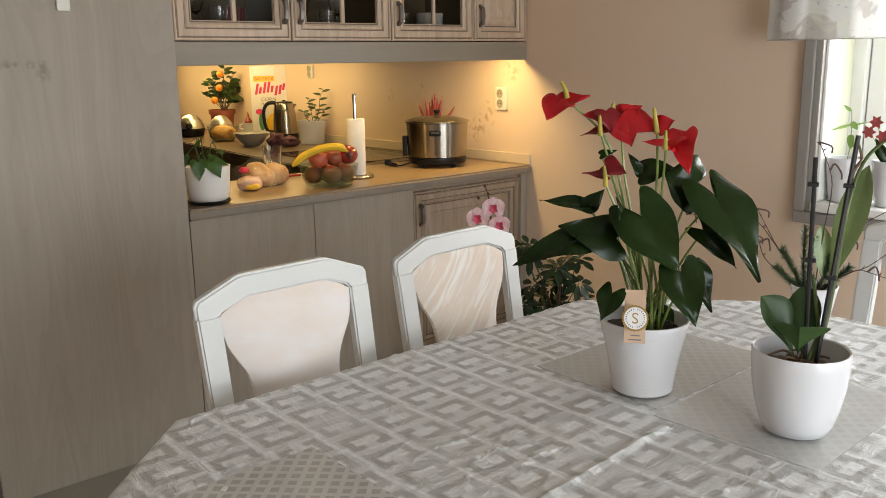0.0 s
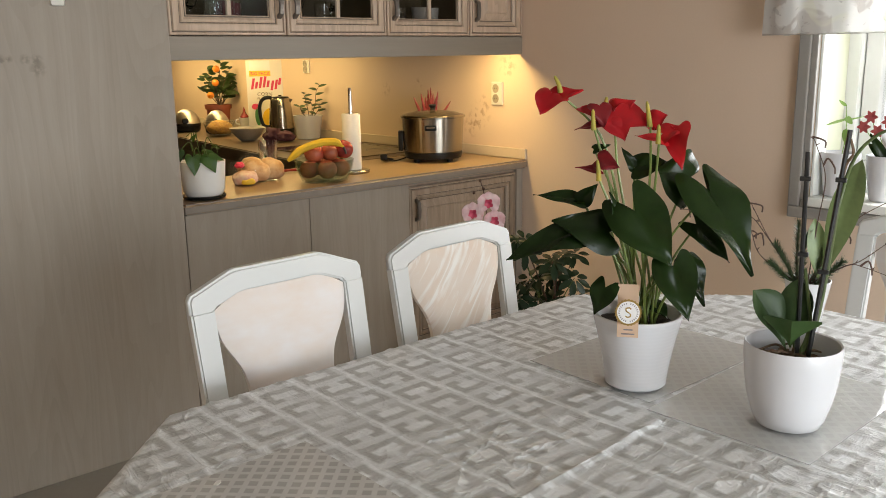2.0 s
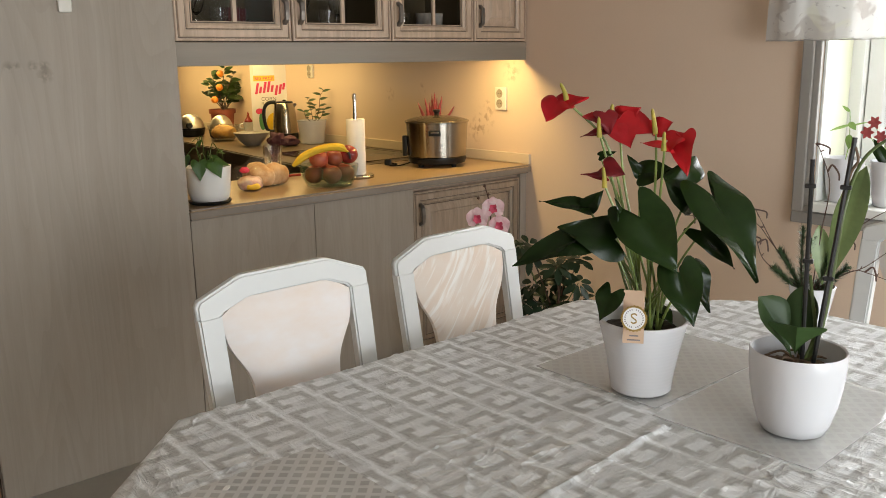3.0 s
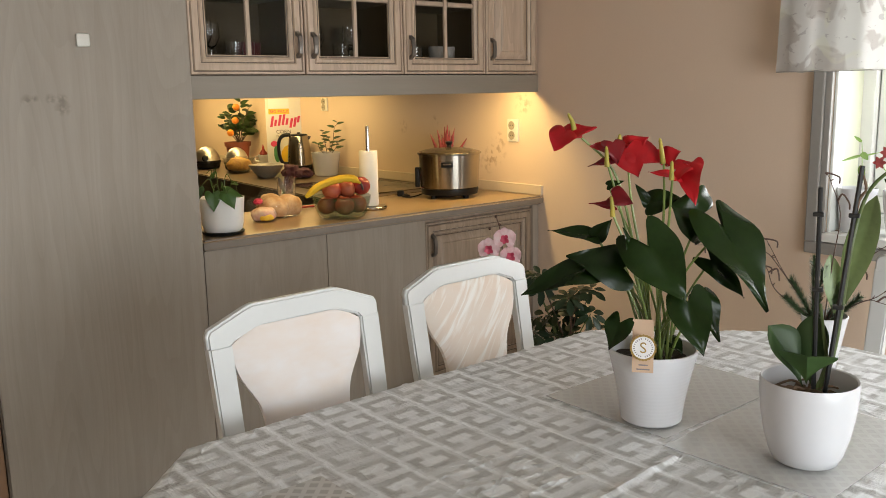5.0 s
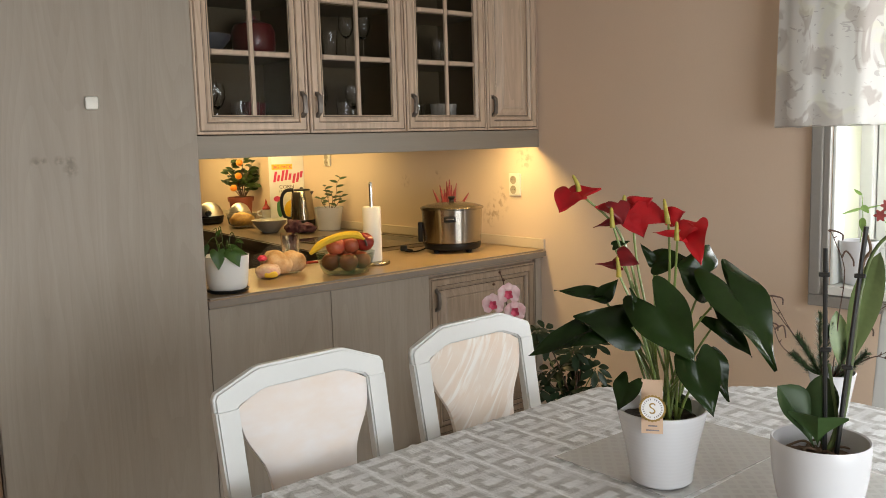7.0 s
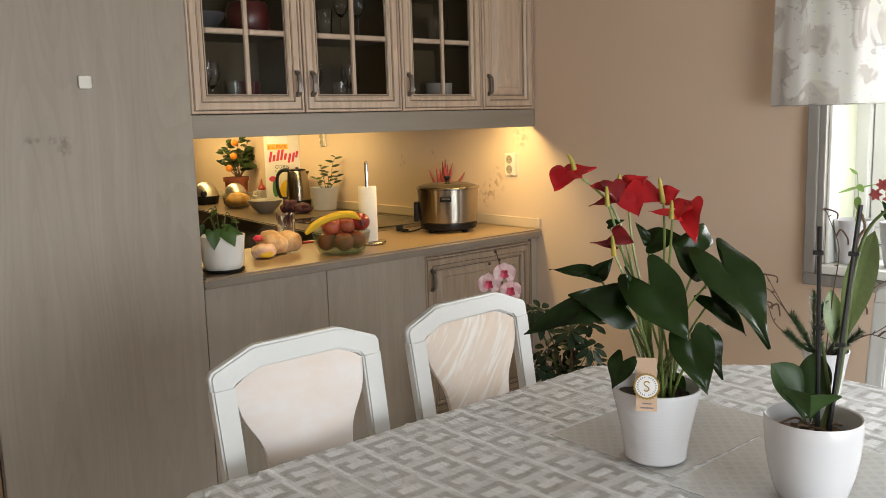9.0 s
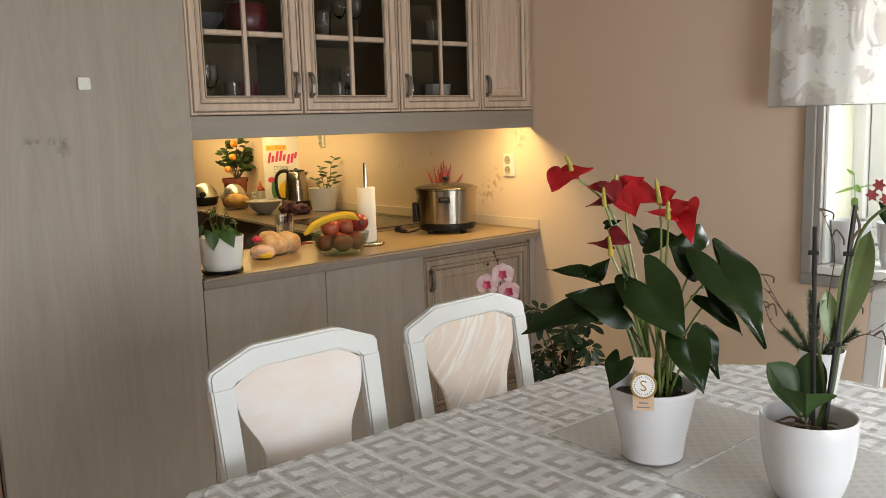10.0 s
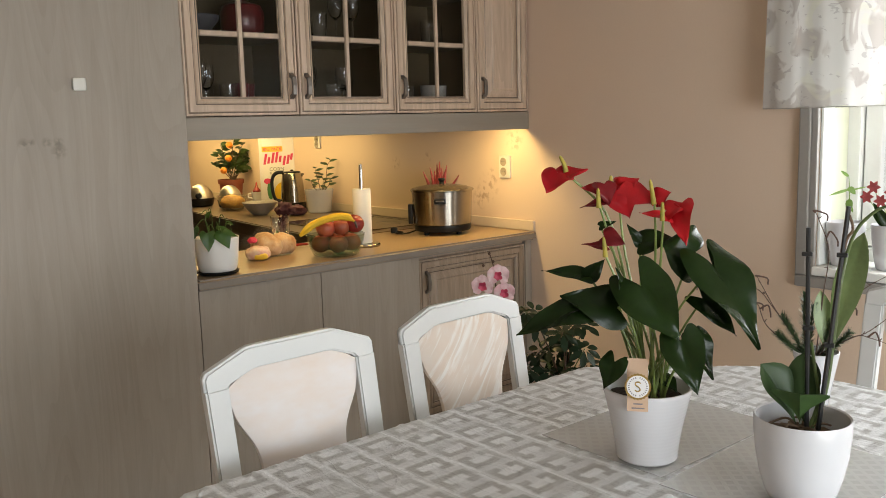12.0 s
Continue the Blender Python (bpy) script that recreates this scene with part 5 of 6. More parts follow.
for a, b, w, nr in (((0, -0.01, 0.255), (-0.005, -0.014, 0.200), 0.028, (-1, 0, 0.1)), ((0, -0.008, 0.290), (-0.02, 0.062, 0.266), 0.018, (-0.6, 0, 0.8)), ((0, -0.006, 0.300), (-0.02, -0.040, 0.275), 0.024, (-0.7, 0, 0.7)),
                    ((0, -0.004, 0.34), (-0.01, 0.022, 0.362), 0.012, (-0.8, 0, 0.4)), ((0, -0.008, 0.285), (0.01, -0.075, 0.305), 0.012, (-0.5, 0, 0.8)), ((0, -0.01, 0.235), (-0.01, -0.030, 0.205), 0.014, (-0.9, 0, 0.4))):
    part("leaf", leaf(a, b, w, nr, 0, 0.2, 0.05), SEED, sp, smooth=True)
fp = thing("potted_red_flower", pose(0.075, -1.712, 0.8955), "small red flowering plant in a white sill pot", "potted plant", "pots on the window sill")
pot(fp, SILLPOT, CERAMIC, 0.064, 0.142, SOIL)
PETAL = material("red_petal", (0.40, 0.07, 0.07), 0.45, scale=30, amount=0.5)
for k, (y, z) in enumerate(((0.062, 0.305), (0.085, 0.268), (0.035, 0.255), (0.0, 0.29), (-0.05, 0.31))):
    st = part("stem", tube([(0, y * 0.2, 0.14), (-0.01, y * 0.5, 0.20), (-0.02, y, z)], 0.0018, 0.0012, 10, 6), SEED, fp, smooth=True)
    bm = bmesh.new()
    for q in range(6):
        a = q * math.pi / 3 + k
        leaf((-0.022, y, z), (-0.026, y + 0.026 * math.cos(a), z + 0.026 * math.sin(a)), 0.016, (-1, 0, 0.1), 0, 0.2, 0.1, bm=bm, n=6, m=4)
    part("bloom", bm, PETAL, st, "red star-shaped bloom", True)
for q in range(9):
    a = q * 0.7
    part("leaf", leaf((0, 0, 0.145), (-0.05 * math.sin(a), 0.075 * math.cos(a), 0.21 + 0.05 * math.sin(q * 2.3)), 0.035, (-0.8, 0, 0.6), 0, 0.25, 0.15), ANTH, fp, smooth=True)

# ---- curtain ----
SHEER = bpy.data.materials.new("printed_sheer")
SHEER.use_nodes = True
nt = SHEER.node_tree
b = nt.nodes["Principled BSDF"]
tc = nt.nodes.new("ShaderNodeTexCoord")


def blot(scale, lo, hi, loc, stretch=(1, 1, 1), dist=1.2):
    mp = nt.nodes.new("ShaderNodeMapping")
    mp.inputs["Location"].default_value, mp.inputs["Scale"].default_value = loc, stretch
    nt.links.new(tc.outputs["Object"], mp.inputs[0])
    nz = nt.nodes.new("ShaderNodeTexNoise")
    nz.inputs["Scale"].default_value, nz.inputs["Detail"].default_value, nz.inputs["Distortion"].default_value = scale, 2.5, dist
    nt.links.new(mp.outputs[0], nz.inputs["Vector"])
    mr = nt.nodes.new("ShaderNodeMapRange")
    mr.inputs[1].default_value, mr.inputs[2].default_value = lo, hi
    nt.links.new(nz.outputs[0], mr.inputs[0])
    return mr.outputs[0]


def layer(under, color, fac, k):
    mx = nt.nodes.new("ShaderNodeMix")
    mx.data_type = "RGBA"
    if isinstance(under, tuple):
        mx.inputs[6].default_value = (*under, 1)
    else:
        nt.links.new(under, mx.inputs[6])
    mx.inputs[7].default_value = (*color, 1)
    q = nt.nodes.new("ShaderNodeMath")
    q.operation = "MULTIPLY"
    q.inputs[1].default_value = k
    nt.links.new(fac, q.inputs[0])
    nt.links.new(q.outputs[0], mx.inputs[0])
    return mx.outputs[2]


col = layer((0.58, 0.57, 0.54), (0.33, 0.285, 0.25), blot(7, 0.50, 0.55, (0, 0, 0), (1, 1, 0.8)), 0.60)
col = layer(col, (0.62, 0.62, 0.46), blot(6, 0.56, 0.62, (3, 1, 5)), 0.35)
col = layer(col, (0.25, 0.23, 0.22), blot(16, 0.64, 0.67, (7, 2, 1), (1, 0.6, 1), 2.5), 0.45)
nt.links.new(col, b.inputs["Base Color"])
b.inputs["Roughness"].default_value = 0.9
tl = nt.nodes.new("ShaderNodeBsdfTranslucent")
nt.links.new(col, tl.inputs[0])
m1 = nt.nodes.new("ShaderNodeMixShader")
m1.inputs[0].default_value = 0.42
nt.links.new(b.outputs[0], m1.inputs[1])
nt.links.new(tl.outputs[0], m1.inputs[2])
nt.links.new(m1.outputs[0], nt.nodes["Material Output"].inputs[0])
bm = bmesh.new()
rows = []
for k in range(25):
    z = 1.497 + (2.30 - 1.497) * k / 24
    rows.append([bm.verts.new((-0.085 + 0.020 * math.sin(i * 0.30 + 0.8 * math.sin(i * 0.07)) + 0.006 * math.sin(i * 0.83) - 0.012 * (1 - k / 24),
                               -1.285 - 0.012 * k / 24 - 2.0 * i / 160, z + 0.004 * math.sin(i * 0.6) * (k == 0))) for i in range(161)])
for p, q in zip(rows, rows[1:]):
    for i in range(160):
        bm.faces.new((p[i], p[i + 1], q[i + 1], q[i]))
cu = thing("curtain_valance", pose(0, 0, 0), "sheer white curtain valance with grey and beige print over the window", "curtain")
part("fabric", bm, SHEER, cu, smooth=True)
part("hem", tube([(-0.098, -1.287, 1.498), (-0.098, -1.7, 1.496), (-0.098, -2.4, 1.497), (-0.098, -3.283, 1.497)], 0.0022, 0.0022, 40, 6), SHEER, cu)
part("curtain_rod", tube([(-0.085, -1.24, 2.305), (-0.085, -3.30, 2.305)], 0.011, 0.011, 4, 12), WHITE, cu, "white curtain rod", True)
for y in (-1.30, -3.24):
    part("bracket", boxes(((-0.095, y - 0.01, 2.29), (-0.001, y + 0.01, 2.318)), bevel=0.003), WHITE, cu)

# ---- floor plants behind the chairs ----
SCHEF = foliage("schefflera_leaf", (0.016, 0.034, 0.014), (0.009, 0.020, 0.009), 0.32, spec=0.25)
TERRA = material("terracotta", (0.27, 0.07, 0.035), 0.7, scale=12, amount=0.5)
POTGREY = material("grey_planter", (0.30, 0.28, 0.26), 0.5, scale=12, amount=0.4)
sc = thing("umbrella_plant", pose(-0.50, -0.62, 0.0, 0, 0, -49), "dark green umbrella plant in a floor planter by the wall", "potted plant")
pot(sc, [(0, 0), (0.10, 0), (0.11, 0.006), (0.135, 0.22), (0.14, 0.245), (0.128, 0.245), (0.12, 0.20), (0, 0.15)], POTGREY, 0.125, 0.215, SOIL)
random.seed(21)
for i in range(26):
    top = Vector((random.uniform(-0.17, 0.13), random.uniform(-0.12, 0.12), random.uniform(0.36, 0.66) - 0.0))
    if i < 8:
        top = Vector(((-0.155, -0.11, 0.02, 0.09, 0.10, -0.06, -0.12, 0.0)[i], -0.05, (0.69, 0.64, 0.61, 0.52, 0.45, 0.52, 0.42, 0.43)[i]))
    top.z = min(top.z, 0.68 - max(0.0, top.x) * 0.9)
    root = Vector((random.uniform(-0.02, 0.02), random.uniform(-0.02, 0.02), 0.21))
    st = part("stalk", tube([root, root.lerp(top, 0.5) + Vector((0, 0, 0.04)), top], 0.004, 0.002, 10, 6), TWIG if i % 3 else STEMG, sc, smooth=True)
    bm = bmesh.new()
    n = random.choice((6, 7, 8))
    tilt = Vector((random.uniform(-0.4, 0.4), random.uniform(-0.7, 0.0), 0.7))
    t1 = tilt.orthogonal().normalized()
    t2 = tilt.normalized().cross(t1)
    for q in range(n):
        a = 2 * math.pi * q / n + i
        d = (t1 * math.cos(a) + t2 * math.sin(a))
        b0 = top + d * 0.012
        leaf(b0, top + d * random.uniform(0.065, 0.085) - Vector((0, 0, 0.02)), 0.030, tilt, 0, 0.15, 0.12, 0.02, 0.55, bm, 8, 4)
    part("leaf_whorl", bm, SCHEF, st, smooth=True)
PINK = material("pink_orchid_petal", (0.80, 0.66, 0.66), 0.5, second=(0.70, 0.38, 0.42), scale=30, fine=90, bump=0.05)
PINKC = material("orchid_lip", (0.55, 0.06, 0.12), 0.45, scale=60, amount=0.5)
po = thing("pink_orchid", pose(-0.92, -0.62, 0.0, 0, 0, -44), "tall pink and white orchid standing behind a chair", "potted plant")
pot(po, [(0, 0), (0.07, 0), (0.078, 0.005), (0.092, 0.16), (0.094, 0.18), (0.086, 0.18), (0.08, 0.15), (0, 0.10)], CERAMIC, 0.083, 0.155, BARK)
part("stem", tube([(0, 0, 0.15), (0.01, 0, 0.45), (0.02, 0, 0.75), (0.012, 0, 0.90), (-0.005, 0, 0.972)], 0.004, 0.0018, 26, 7), TWIG, po, smooth=True)
for a in range(4):
    part("leaf", leaf((0, 0, 0.16), (0.16 * math.cos(a * 1.6), 0.16 * math.sin(a * 1.6), 0.22), 0.07, (0, 0, 1), 0, 0.25, 0.2, 0.01, 0.55), ORCH, po, smooth=True)
for x, z, s in ((0.027, 0.888, 1.0), (-0.034, 0.848, 1.0), (0.050, 0.820, 0.95)):
    bm = bmesh.new()
    for ang, w, ln in ((20, 0.055, 0.045), (160, 0.055, 0.045), (90, 0.038, 0.045), (215, 0.036, 0.044), (325, 0.036, 0.044)):
        a = radians(ang)
        leaf((x, -0.020, z), (x + ln * s * math.cos(a), -0.030, z + ln * s * math.sin(a)), w * s, (0, -1, 0.1), 0, -0.1, 0.12, 0.05, 0.6, bm, 8, 6)
    fl = part("bloom", bm, PINK, po, "pink and white orchid bloom", True)
    bm = bmesh.new()
    for ang in (60, 130, 200, 260, 320):
        a = radians(ang)
        leaf((x, -0.030, z), (x + 0.019 * math.cos(a), -0.042, z + 0.019 * math.sin(a)), 0.017, (0, -1, 0), 0, 0.3, 0.1, 0.0, 0.55, bm, 5, 4)
    part("lip", bm, PINKC, fl, "crimson orchid lip", True)
for x, z in ((-0.030, 0.925), (0.008, 0.94), (-0.006, 0.972), (0.02, 0.905)):
    part("bud", lathe([(0, -0.007), (0.005, -0.003), (0.006, 0.001), (0, 0.008)], 10, pose(x, -0.01, z)), TWIG, po, smooth=True)

# ---- fixed small things ----
SOCK = material("socket_plastic", (0.72, 0.70, 0.64), 0.4, scale=30, amount=0.15)
# Recess shade of the socket wells is put into this tone.
WELL = material("socket_shade", (0.36, 0.31, 0.24), 0.5, scale=30, amount=0.15)
for y0, y1, z0, z1 in ((0.165, 0.245, 1.185, 1.302), (1.965, 2.035, 1.335, 1.420)):
    so = thing("wall_socket", pose(0, 0, 0), "cream double wall socket on the beige wall", "socket", "wall sockets")
    part("cover_plate", boxes(((-0.012, y0, z0), (-0.0005, y1, z1)), bevel=0.004), SOCK, so)
    for zc in (z0 + (z1 - z0) * 0.28, z0 + (z1 - z0) * 0.72):
        yc = (y0 + y1) / 2 + 0.006
        part("socket_well", lathe([(0.021, 0.0), (0.0225, 0.002), (0.021, 0.003), (0.018, 0.0015), (0, 0.0012)], 24, pose(-0.012, yc, zc, 0, -90, 0)), WELL, so, smooth=True)
        for dy in (-0.008, 0.008):
            part("pin_hole", lathe([(0.0026, 0.0018), (0, 0.0018)], 10, pose(-0.0125, yc + dy, zc, 0, -90, 0)), BLACK, so)
ma = tagged(mesh_object("switch_pad", boxes(((-2.240, -0.012, 1.617), (-2.196, -0.0005, 1.661)), bevel=0.009), SOCK, True), "small white square stick-on pad on the cabinet panel", "switch")

# ---- things on the worktop ----
hob = thing("ceramic_hob", pose(-0.37, 1.10, 0.9175, 0, 0, 0), "black glass ceramic hob set into the worktop", "hob")
HOBG = material("hob_glass", (0.012, 0.012, 0.013), 0.08, scale=8, amount=0.3, bump=0)
part("glass_plate", boxes(((-0.25, -0.37, 0.0), (0.26, 0.36, 0.005)), bevel=0.002), HOBG, hob)
part("rim", boxes(((-0.262, -0.382, 0), (-0.251, 0.372, 0.006)), ((0.261, -0.382, 0), (0.272, 0.372, 0.006)), ((-0.251, -0.382, 0), (0.261, -0.371, 0.006)), ((-0.251, 0.361, 0), (0.261, 0.372, 0.006))), METAL, hob)
for x, y, r in ((-0.12, -0.19, 0.09), (0.12, -0.19, 0.075), (-0.12, 0.18, 0.075), (0.12, 0.18, 0.10)):
    part("cooking_zone", lathe([(r, 0.0052), (r, 0.0056), (r - 0.003, 0.0056), (r - 0.003, 0.0052)], 40, pose(x, y, 0)), POTGREY, hob)

# white planter with a trailing plant
HERB = foliage("trailing_leaf", (0.055, 0.11, 0.020), (0.030, 0.065, 0.014), 0.35, spec=0.25)
PLANTER = material("matt_white_planter", (0.80, 0.79, 0.76), 0.45, scale=8, amount=0.1, bump=0.02)
wp = thing("potted_trailing_plant", pose(-1.713, 0.102, 0.9175, 0, 0, -25.9), "white planter with a black saucer and a trailing green plant", "potted plant")
pot(wp, [(0, 0.012), (0.066, 0.012), (0.073, 0.018), (0.079, 0.04), (0.087, 0.138), (0.088, 0.145), (0.084, 0.145), (0.079, 0.10), (0, 0.05)], PLANTER, 0.077, 0.122, SOIL, "matt white planter")
part("saucer", lathe([(0, 0), (0.070, 0), (0.080, 0.005), (0.083, 0.013), (0.079, 0.015), (0.072, 0.009), (0, 0.008)], 40), BLACK, wp, "black plastic saucer", True)
for i, (a, b, w) in enumerate((((-0.030, -0.082, 0.168), (-0.030, -0.094, 0.098), 0.060), ((0.022, -0.082, 0.165), (0.048, -0.092, 0.106), 0.062), ((0.010, -0.05, 0.175), (0.082, -0.06, 0.150), 0.046),
                               ((-0.078, -0.02, 0.185), (-0.085, -0.03, 0.135), 0.036), ((-0.030, 0.0, 0.225), (-0.012, -0.01, 0.250), 0.018), ((0.045, 0.0, 0.20), (0.070, -0.02, 0.19), 0.020))):
    lf = part("leaf", leaf(a, b, w, (0.1, -0.8, 0.5), 0.14, 0.2, 0.08, 0.02, 0.36, seed=i), HERB, wp, smooth=True)
    part("stalk", tube([(0.01 * math.cos(i), 0.01 * math.sin(i), 0.12), ((a[0]) * 0.5, a[1] * 0.5, a[2] + 0.03), a], 0.0018, 0.0014, 10, 6), HERB, lf, smooth=True)
for pts in ([(-0.01, 0, 0.12), (-0.035, 0, 0.20), (-0.030, 0, 0.25), (-0.05, -0.01, 0.24)], [(0.01, 0, 0.12), (0.04, 0, 0.19), (0.055, -0.02, 0.20), (0.06, -0.04, 0.17)]):
    part("tendril", tube(pts, 0.0018, 0.0012, 14, 6), HERB, wp, smooth=True)

# bread in a clear bag
CRUST = material("bread_crust", (0.52, 0.26, 0.10), 0.6, second=(0.76, 0.58, 0.37), scale=20, fine=50, bump=0.2)
FILM = thin("plastic_bag", (0.4, 0.4, 0.4), 0.06, 0.05)
REDP = material("red_print", (0.65, 0.04, 0.10), 0.5, scale=20, amount=0.2)
YELP = material("yellow_print", (0.80, 0.52, 0.03), 0.5, scale=20, amount=0.2)


def lump(sx, sy, sz, seed, rough=0.10, n=24):
    bm = bmesh.new()
    bmesh.ops.create_icosphere(bm, subdivisions=4, radius=1)
    for v in bm.verts:
        k = 1 + rough * noise.noise(v.co * 1.6 + Vector((seed, 0, 0))) + rough * 0.3 * noise.noise(v.co * 5 + Vector((seed, 3, 0)))
        v.co = Vector((v.co.x * sx, v.co.y * sy, max(v.co.z, -0.75) * sz)) * k
    lo = min(v.co.z for v in bm.verts)
    for v in bm.verts:
        v.co.z -= lo
    return bm


br = thing("bagged_bread_rolls", pose(-1.345, 0.385, 0.9175, 0, 0, -28.8), "golden bread rolls in a clear plastic bag", "bread")
for x, y, a, sx, seed in ((0.012, -0.030, -35, 0.070, 1), (0.075, -0.005, 25, 0.066, 4), (0.0, 0.05, 10, 0.062, 8)):
    bm = lump(sx, 0.047, 0.052, seed, 0.13)
    bm.transform(pose(x, y, 0.002, 0, 0, a))
    part("bread_roll", bm, CRUST, br, smooth=True)
bm = lump(0.115, 0.085, 0.066, 12, 0.28)
bm.transform(pose(0.03, 0.0, 0.0, 0, 0, 10))
bag = part("plastic_bag", bm, FILM, br, "clear crinkled plastic bag", True)
bm = lump(0.030, 0.026, 0.030, 3, 0.2)
bm.transform(pose(-0.078, -0.02, 0.036))
part("bag_neck", bm, FILM, br, smooth=True)
bm = lump(0.020, 0.018, 0.015, 5, 0.2)
bm.transform(pose(-0.052, -0.045, 0.062))
part("bag_clip", bm, REDP, br, "pink red bag closure")
pk = thing("bread_packet", pose(-1.435, 0.285, 0.9175, 0, 0, -28.8), "clear packet with red and yellow print lying on the worktop", "packet")
part("packet_body", lump(0.055, 0.045, 0.034, 17, 0.18), material("packet_film", (0.78, 0.66, 0.54), 0.25, second=(0.62, 0.30, 0.24), scale=15, amount=0.5), pk, smooth=True)
bm = lump(0.030, 0.014, 0.016, 6, 0.1)
bm.transform(pose(0.012, -0.034, 0.006))
part("packet_print", bm, YELP, pk, "yellow label on the packet", True)
bm = lump(0.018, 0.010, 0.010, 9, 0.1)
bm.transform(pose(-0.004, -0.018, 0.034))
part("packet_print", bm, REDP, pk, smooth=True)

# fruit bowl and fruit
BOWLG = thin("green_tinted_glass", (0.05, 0.12, 0.05), 0.26, 0.02)
bo = tagged(mesh_object("glass_fruit_bowl", lathe([(0, 0), (0.088, 0), (0.098, 0.004), (0.112, 0.03), (0.124, 0.066), (0.129, 0.094), (0.126, 0.095), (0.119, 0.064), (0.107, 0.032), (0.092, 0.010), (0, 0.008)], 56), BOWLG, True),
            "clear greenish glass bowl full of fruit on the worktop", "bowl")
bo.matrix_world = pose(-1.134, 0.135, 0.9175, 0, 0, -33.7)
NECT = material("nectarine_skin", (0.30, 0.035, 0.022), 0.4, second=(0.46, 0.13, 0.05), scale=10, fine=70, bump=0.03, rand=0.25)
APPLE = material("apple_skin", (0.22, 0.012, 0.018), 0.25, second=(0.34, 0.05, 0.03), scale=14, fine=60, bump=0.02)
BANANA = material("banana_skin", (0.80, 0.52, 0.025), 0.45, second=(0.68, 0.44, 0.03), scale=12, fine=60, bump=0.04)


def fruit(r, dimple=0.25):
    prof = []
    for k in range(15):
        a = -math.pi / 2 + math.pi * k / 14
        prof.append((r * math.cos(a) if 0 < k < 14 else 0.0, r * math.sin(a) * 0.94 - (dimple * r * math.exp(-(math.cos(a) / 0.28) ** 2) if a > 0 else 0.0)))
    return lathe(prof, 24)


BW = pose(-1.134, 0.135, 0.9175, 0, 0, -33.7)
for x, y, z, r, what in ((-0.064, -0.020, 0.052, 0.042, "nectarine"), (0.012, -0.056, 0.052, 0.042, "nectarine"), (0.068, -0.002, 0.052, 0.041, "nectarine"), (-0.02, 0.055, 0.052, 0.041, "nectarine"), (0.045, 0.068, 0.052, 0.040, "nectarine"),
                         (-0.042, 0.000, 0.116, 0.042, "nectarine"), (0.024, 0.015, 0.118, 0.039, "nectarine"), (0.086, 0.030, 0.128, 0.042, "apple")):
    ob = tagged(mesh_object(what, fruit(r), NECT if what == "nectarine" else APPLE, True), "ripe red %s in the glass bowl" % what, what, "fruit in the bowl")
    ob.matrix_world = BW @ pose(x, y, z + 0.004, 25 * math.sin(x * 90), 30 * math.cos(y * 80), x * 900)
bn = thing("banana", BW, "ripe yellow banana lying on the fruit", "banana", "fruit in the bowl")
BP = [(-0.152, -0.058, 0.098), (-0.095, -0.048, 0.142), (-0.02, -0.038, 0.168), (0.045, -0.028, 0.170), (0.085, -0.02, 0.148)]
part("skin", tube(BP, 0.016, 0.016, 26, 5 + 3, radius=lambda t: 0.0165 * min(1, (t + 0.03) * 5) ** 0.5 * (1 if t < 0.84 else max(0.32, 1 - (t - 0.84) * 6.0))), BANANA, bn, smooth=True)
part("stalk", tube([(0.085, -0.02, 0.149), (0.092, -0.018, 0.131), (0.094, -0.017, 0.117)], 0.0055, 0.0045, 6, 8), TWIG, bn, smooth=True)

# paper towel holder
th = thing("paper_towel_holder", pose(-0.891, 0.268, 0.9175, 0, 0, -35.5), "white paper towel roll on a steel holder", "paper towel")
part("base_plate", lathe([(0, 0), (0.078, 0), (0.080, 0.003), (0.080, 0.011), (0.077, 0.014), (0, 0.014)], 44), METAL, th, "brushed steel base", True)
part("rod", lathe([(0, 0.014), (0.0085, 0.014), (0.0085, 0.376), (0.007, 0.384), (0, 0.386)], 18), CHROME, th, "steel rod", True)
TOWEL = material("paper_towel", (0.78, 0.76, 0.71), 0.9, scale=20, fine=120, amount=0.15, bump=0.3)
part("towel_roll", lathe([(0.014, 0.016), (0.041, 0.016), (0.0425, 0.02), (0.0425, 0.266), (0.041, 0.270), (0.014, 0.270)], 40, closed=True), TOWEL, th, "white paper roll", True)

# slow cooker
ck = thing("slow_cooker", pose(-0.331, 0.343, 0.9175, 0, 0, -40.9) @ Matrix.Diagonal((1.04, 1.04, 1.02, 1)), "brushed steel slow cooker with a glass lid on the worktop", "slow cooker")
part("body", lathe([(0, 0.048), (0.139, 0.048), (0.143, 0.052), (0.150, 0.20), (0.151, 0.214), (0.148, 0.216), (0.12, 0.214), (0, 0.213)], 64), METAL, ck, "brushed steel body", True)
part("base_ring", lathe([(0, 0.014), (0.126, 0.014), (0.138, 0.018), (0.1425, 0.040), (0.1415, 0.047), (0, 0.047)], 56), BLACK, ck, "black plastic base", True)
for i in range(4):
    a = radians(45 + 90 * i)
    part("foot", lathe([(0, 0), (0.013, 0), (0.015, 0.017), (0, 0.018)], 12, pose(0.112 * math.cos(a), 0.112 * math.sin(a), 0)), BLACK, ck)
part("rim", lathe([(0.146, 0.214), (0.157, 0.216), (0.158, 0.222), (0.150, 0.227), (0.143, 0.222)], 64, closed=True), METAL, ck, smooth=True)
LID = thin("lid_glass", (0.07, 0.055, 0.04), 0.62, 0.06)
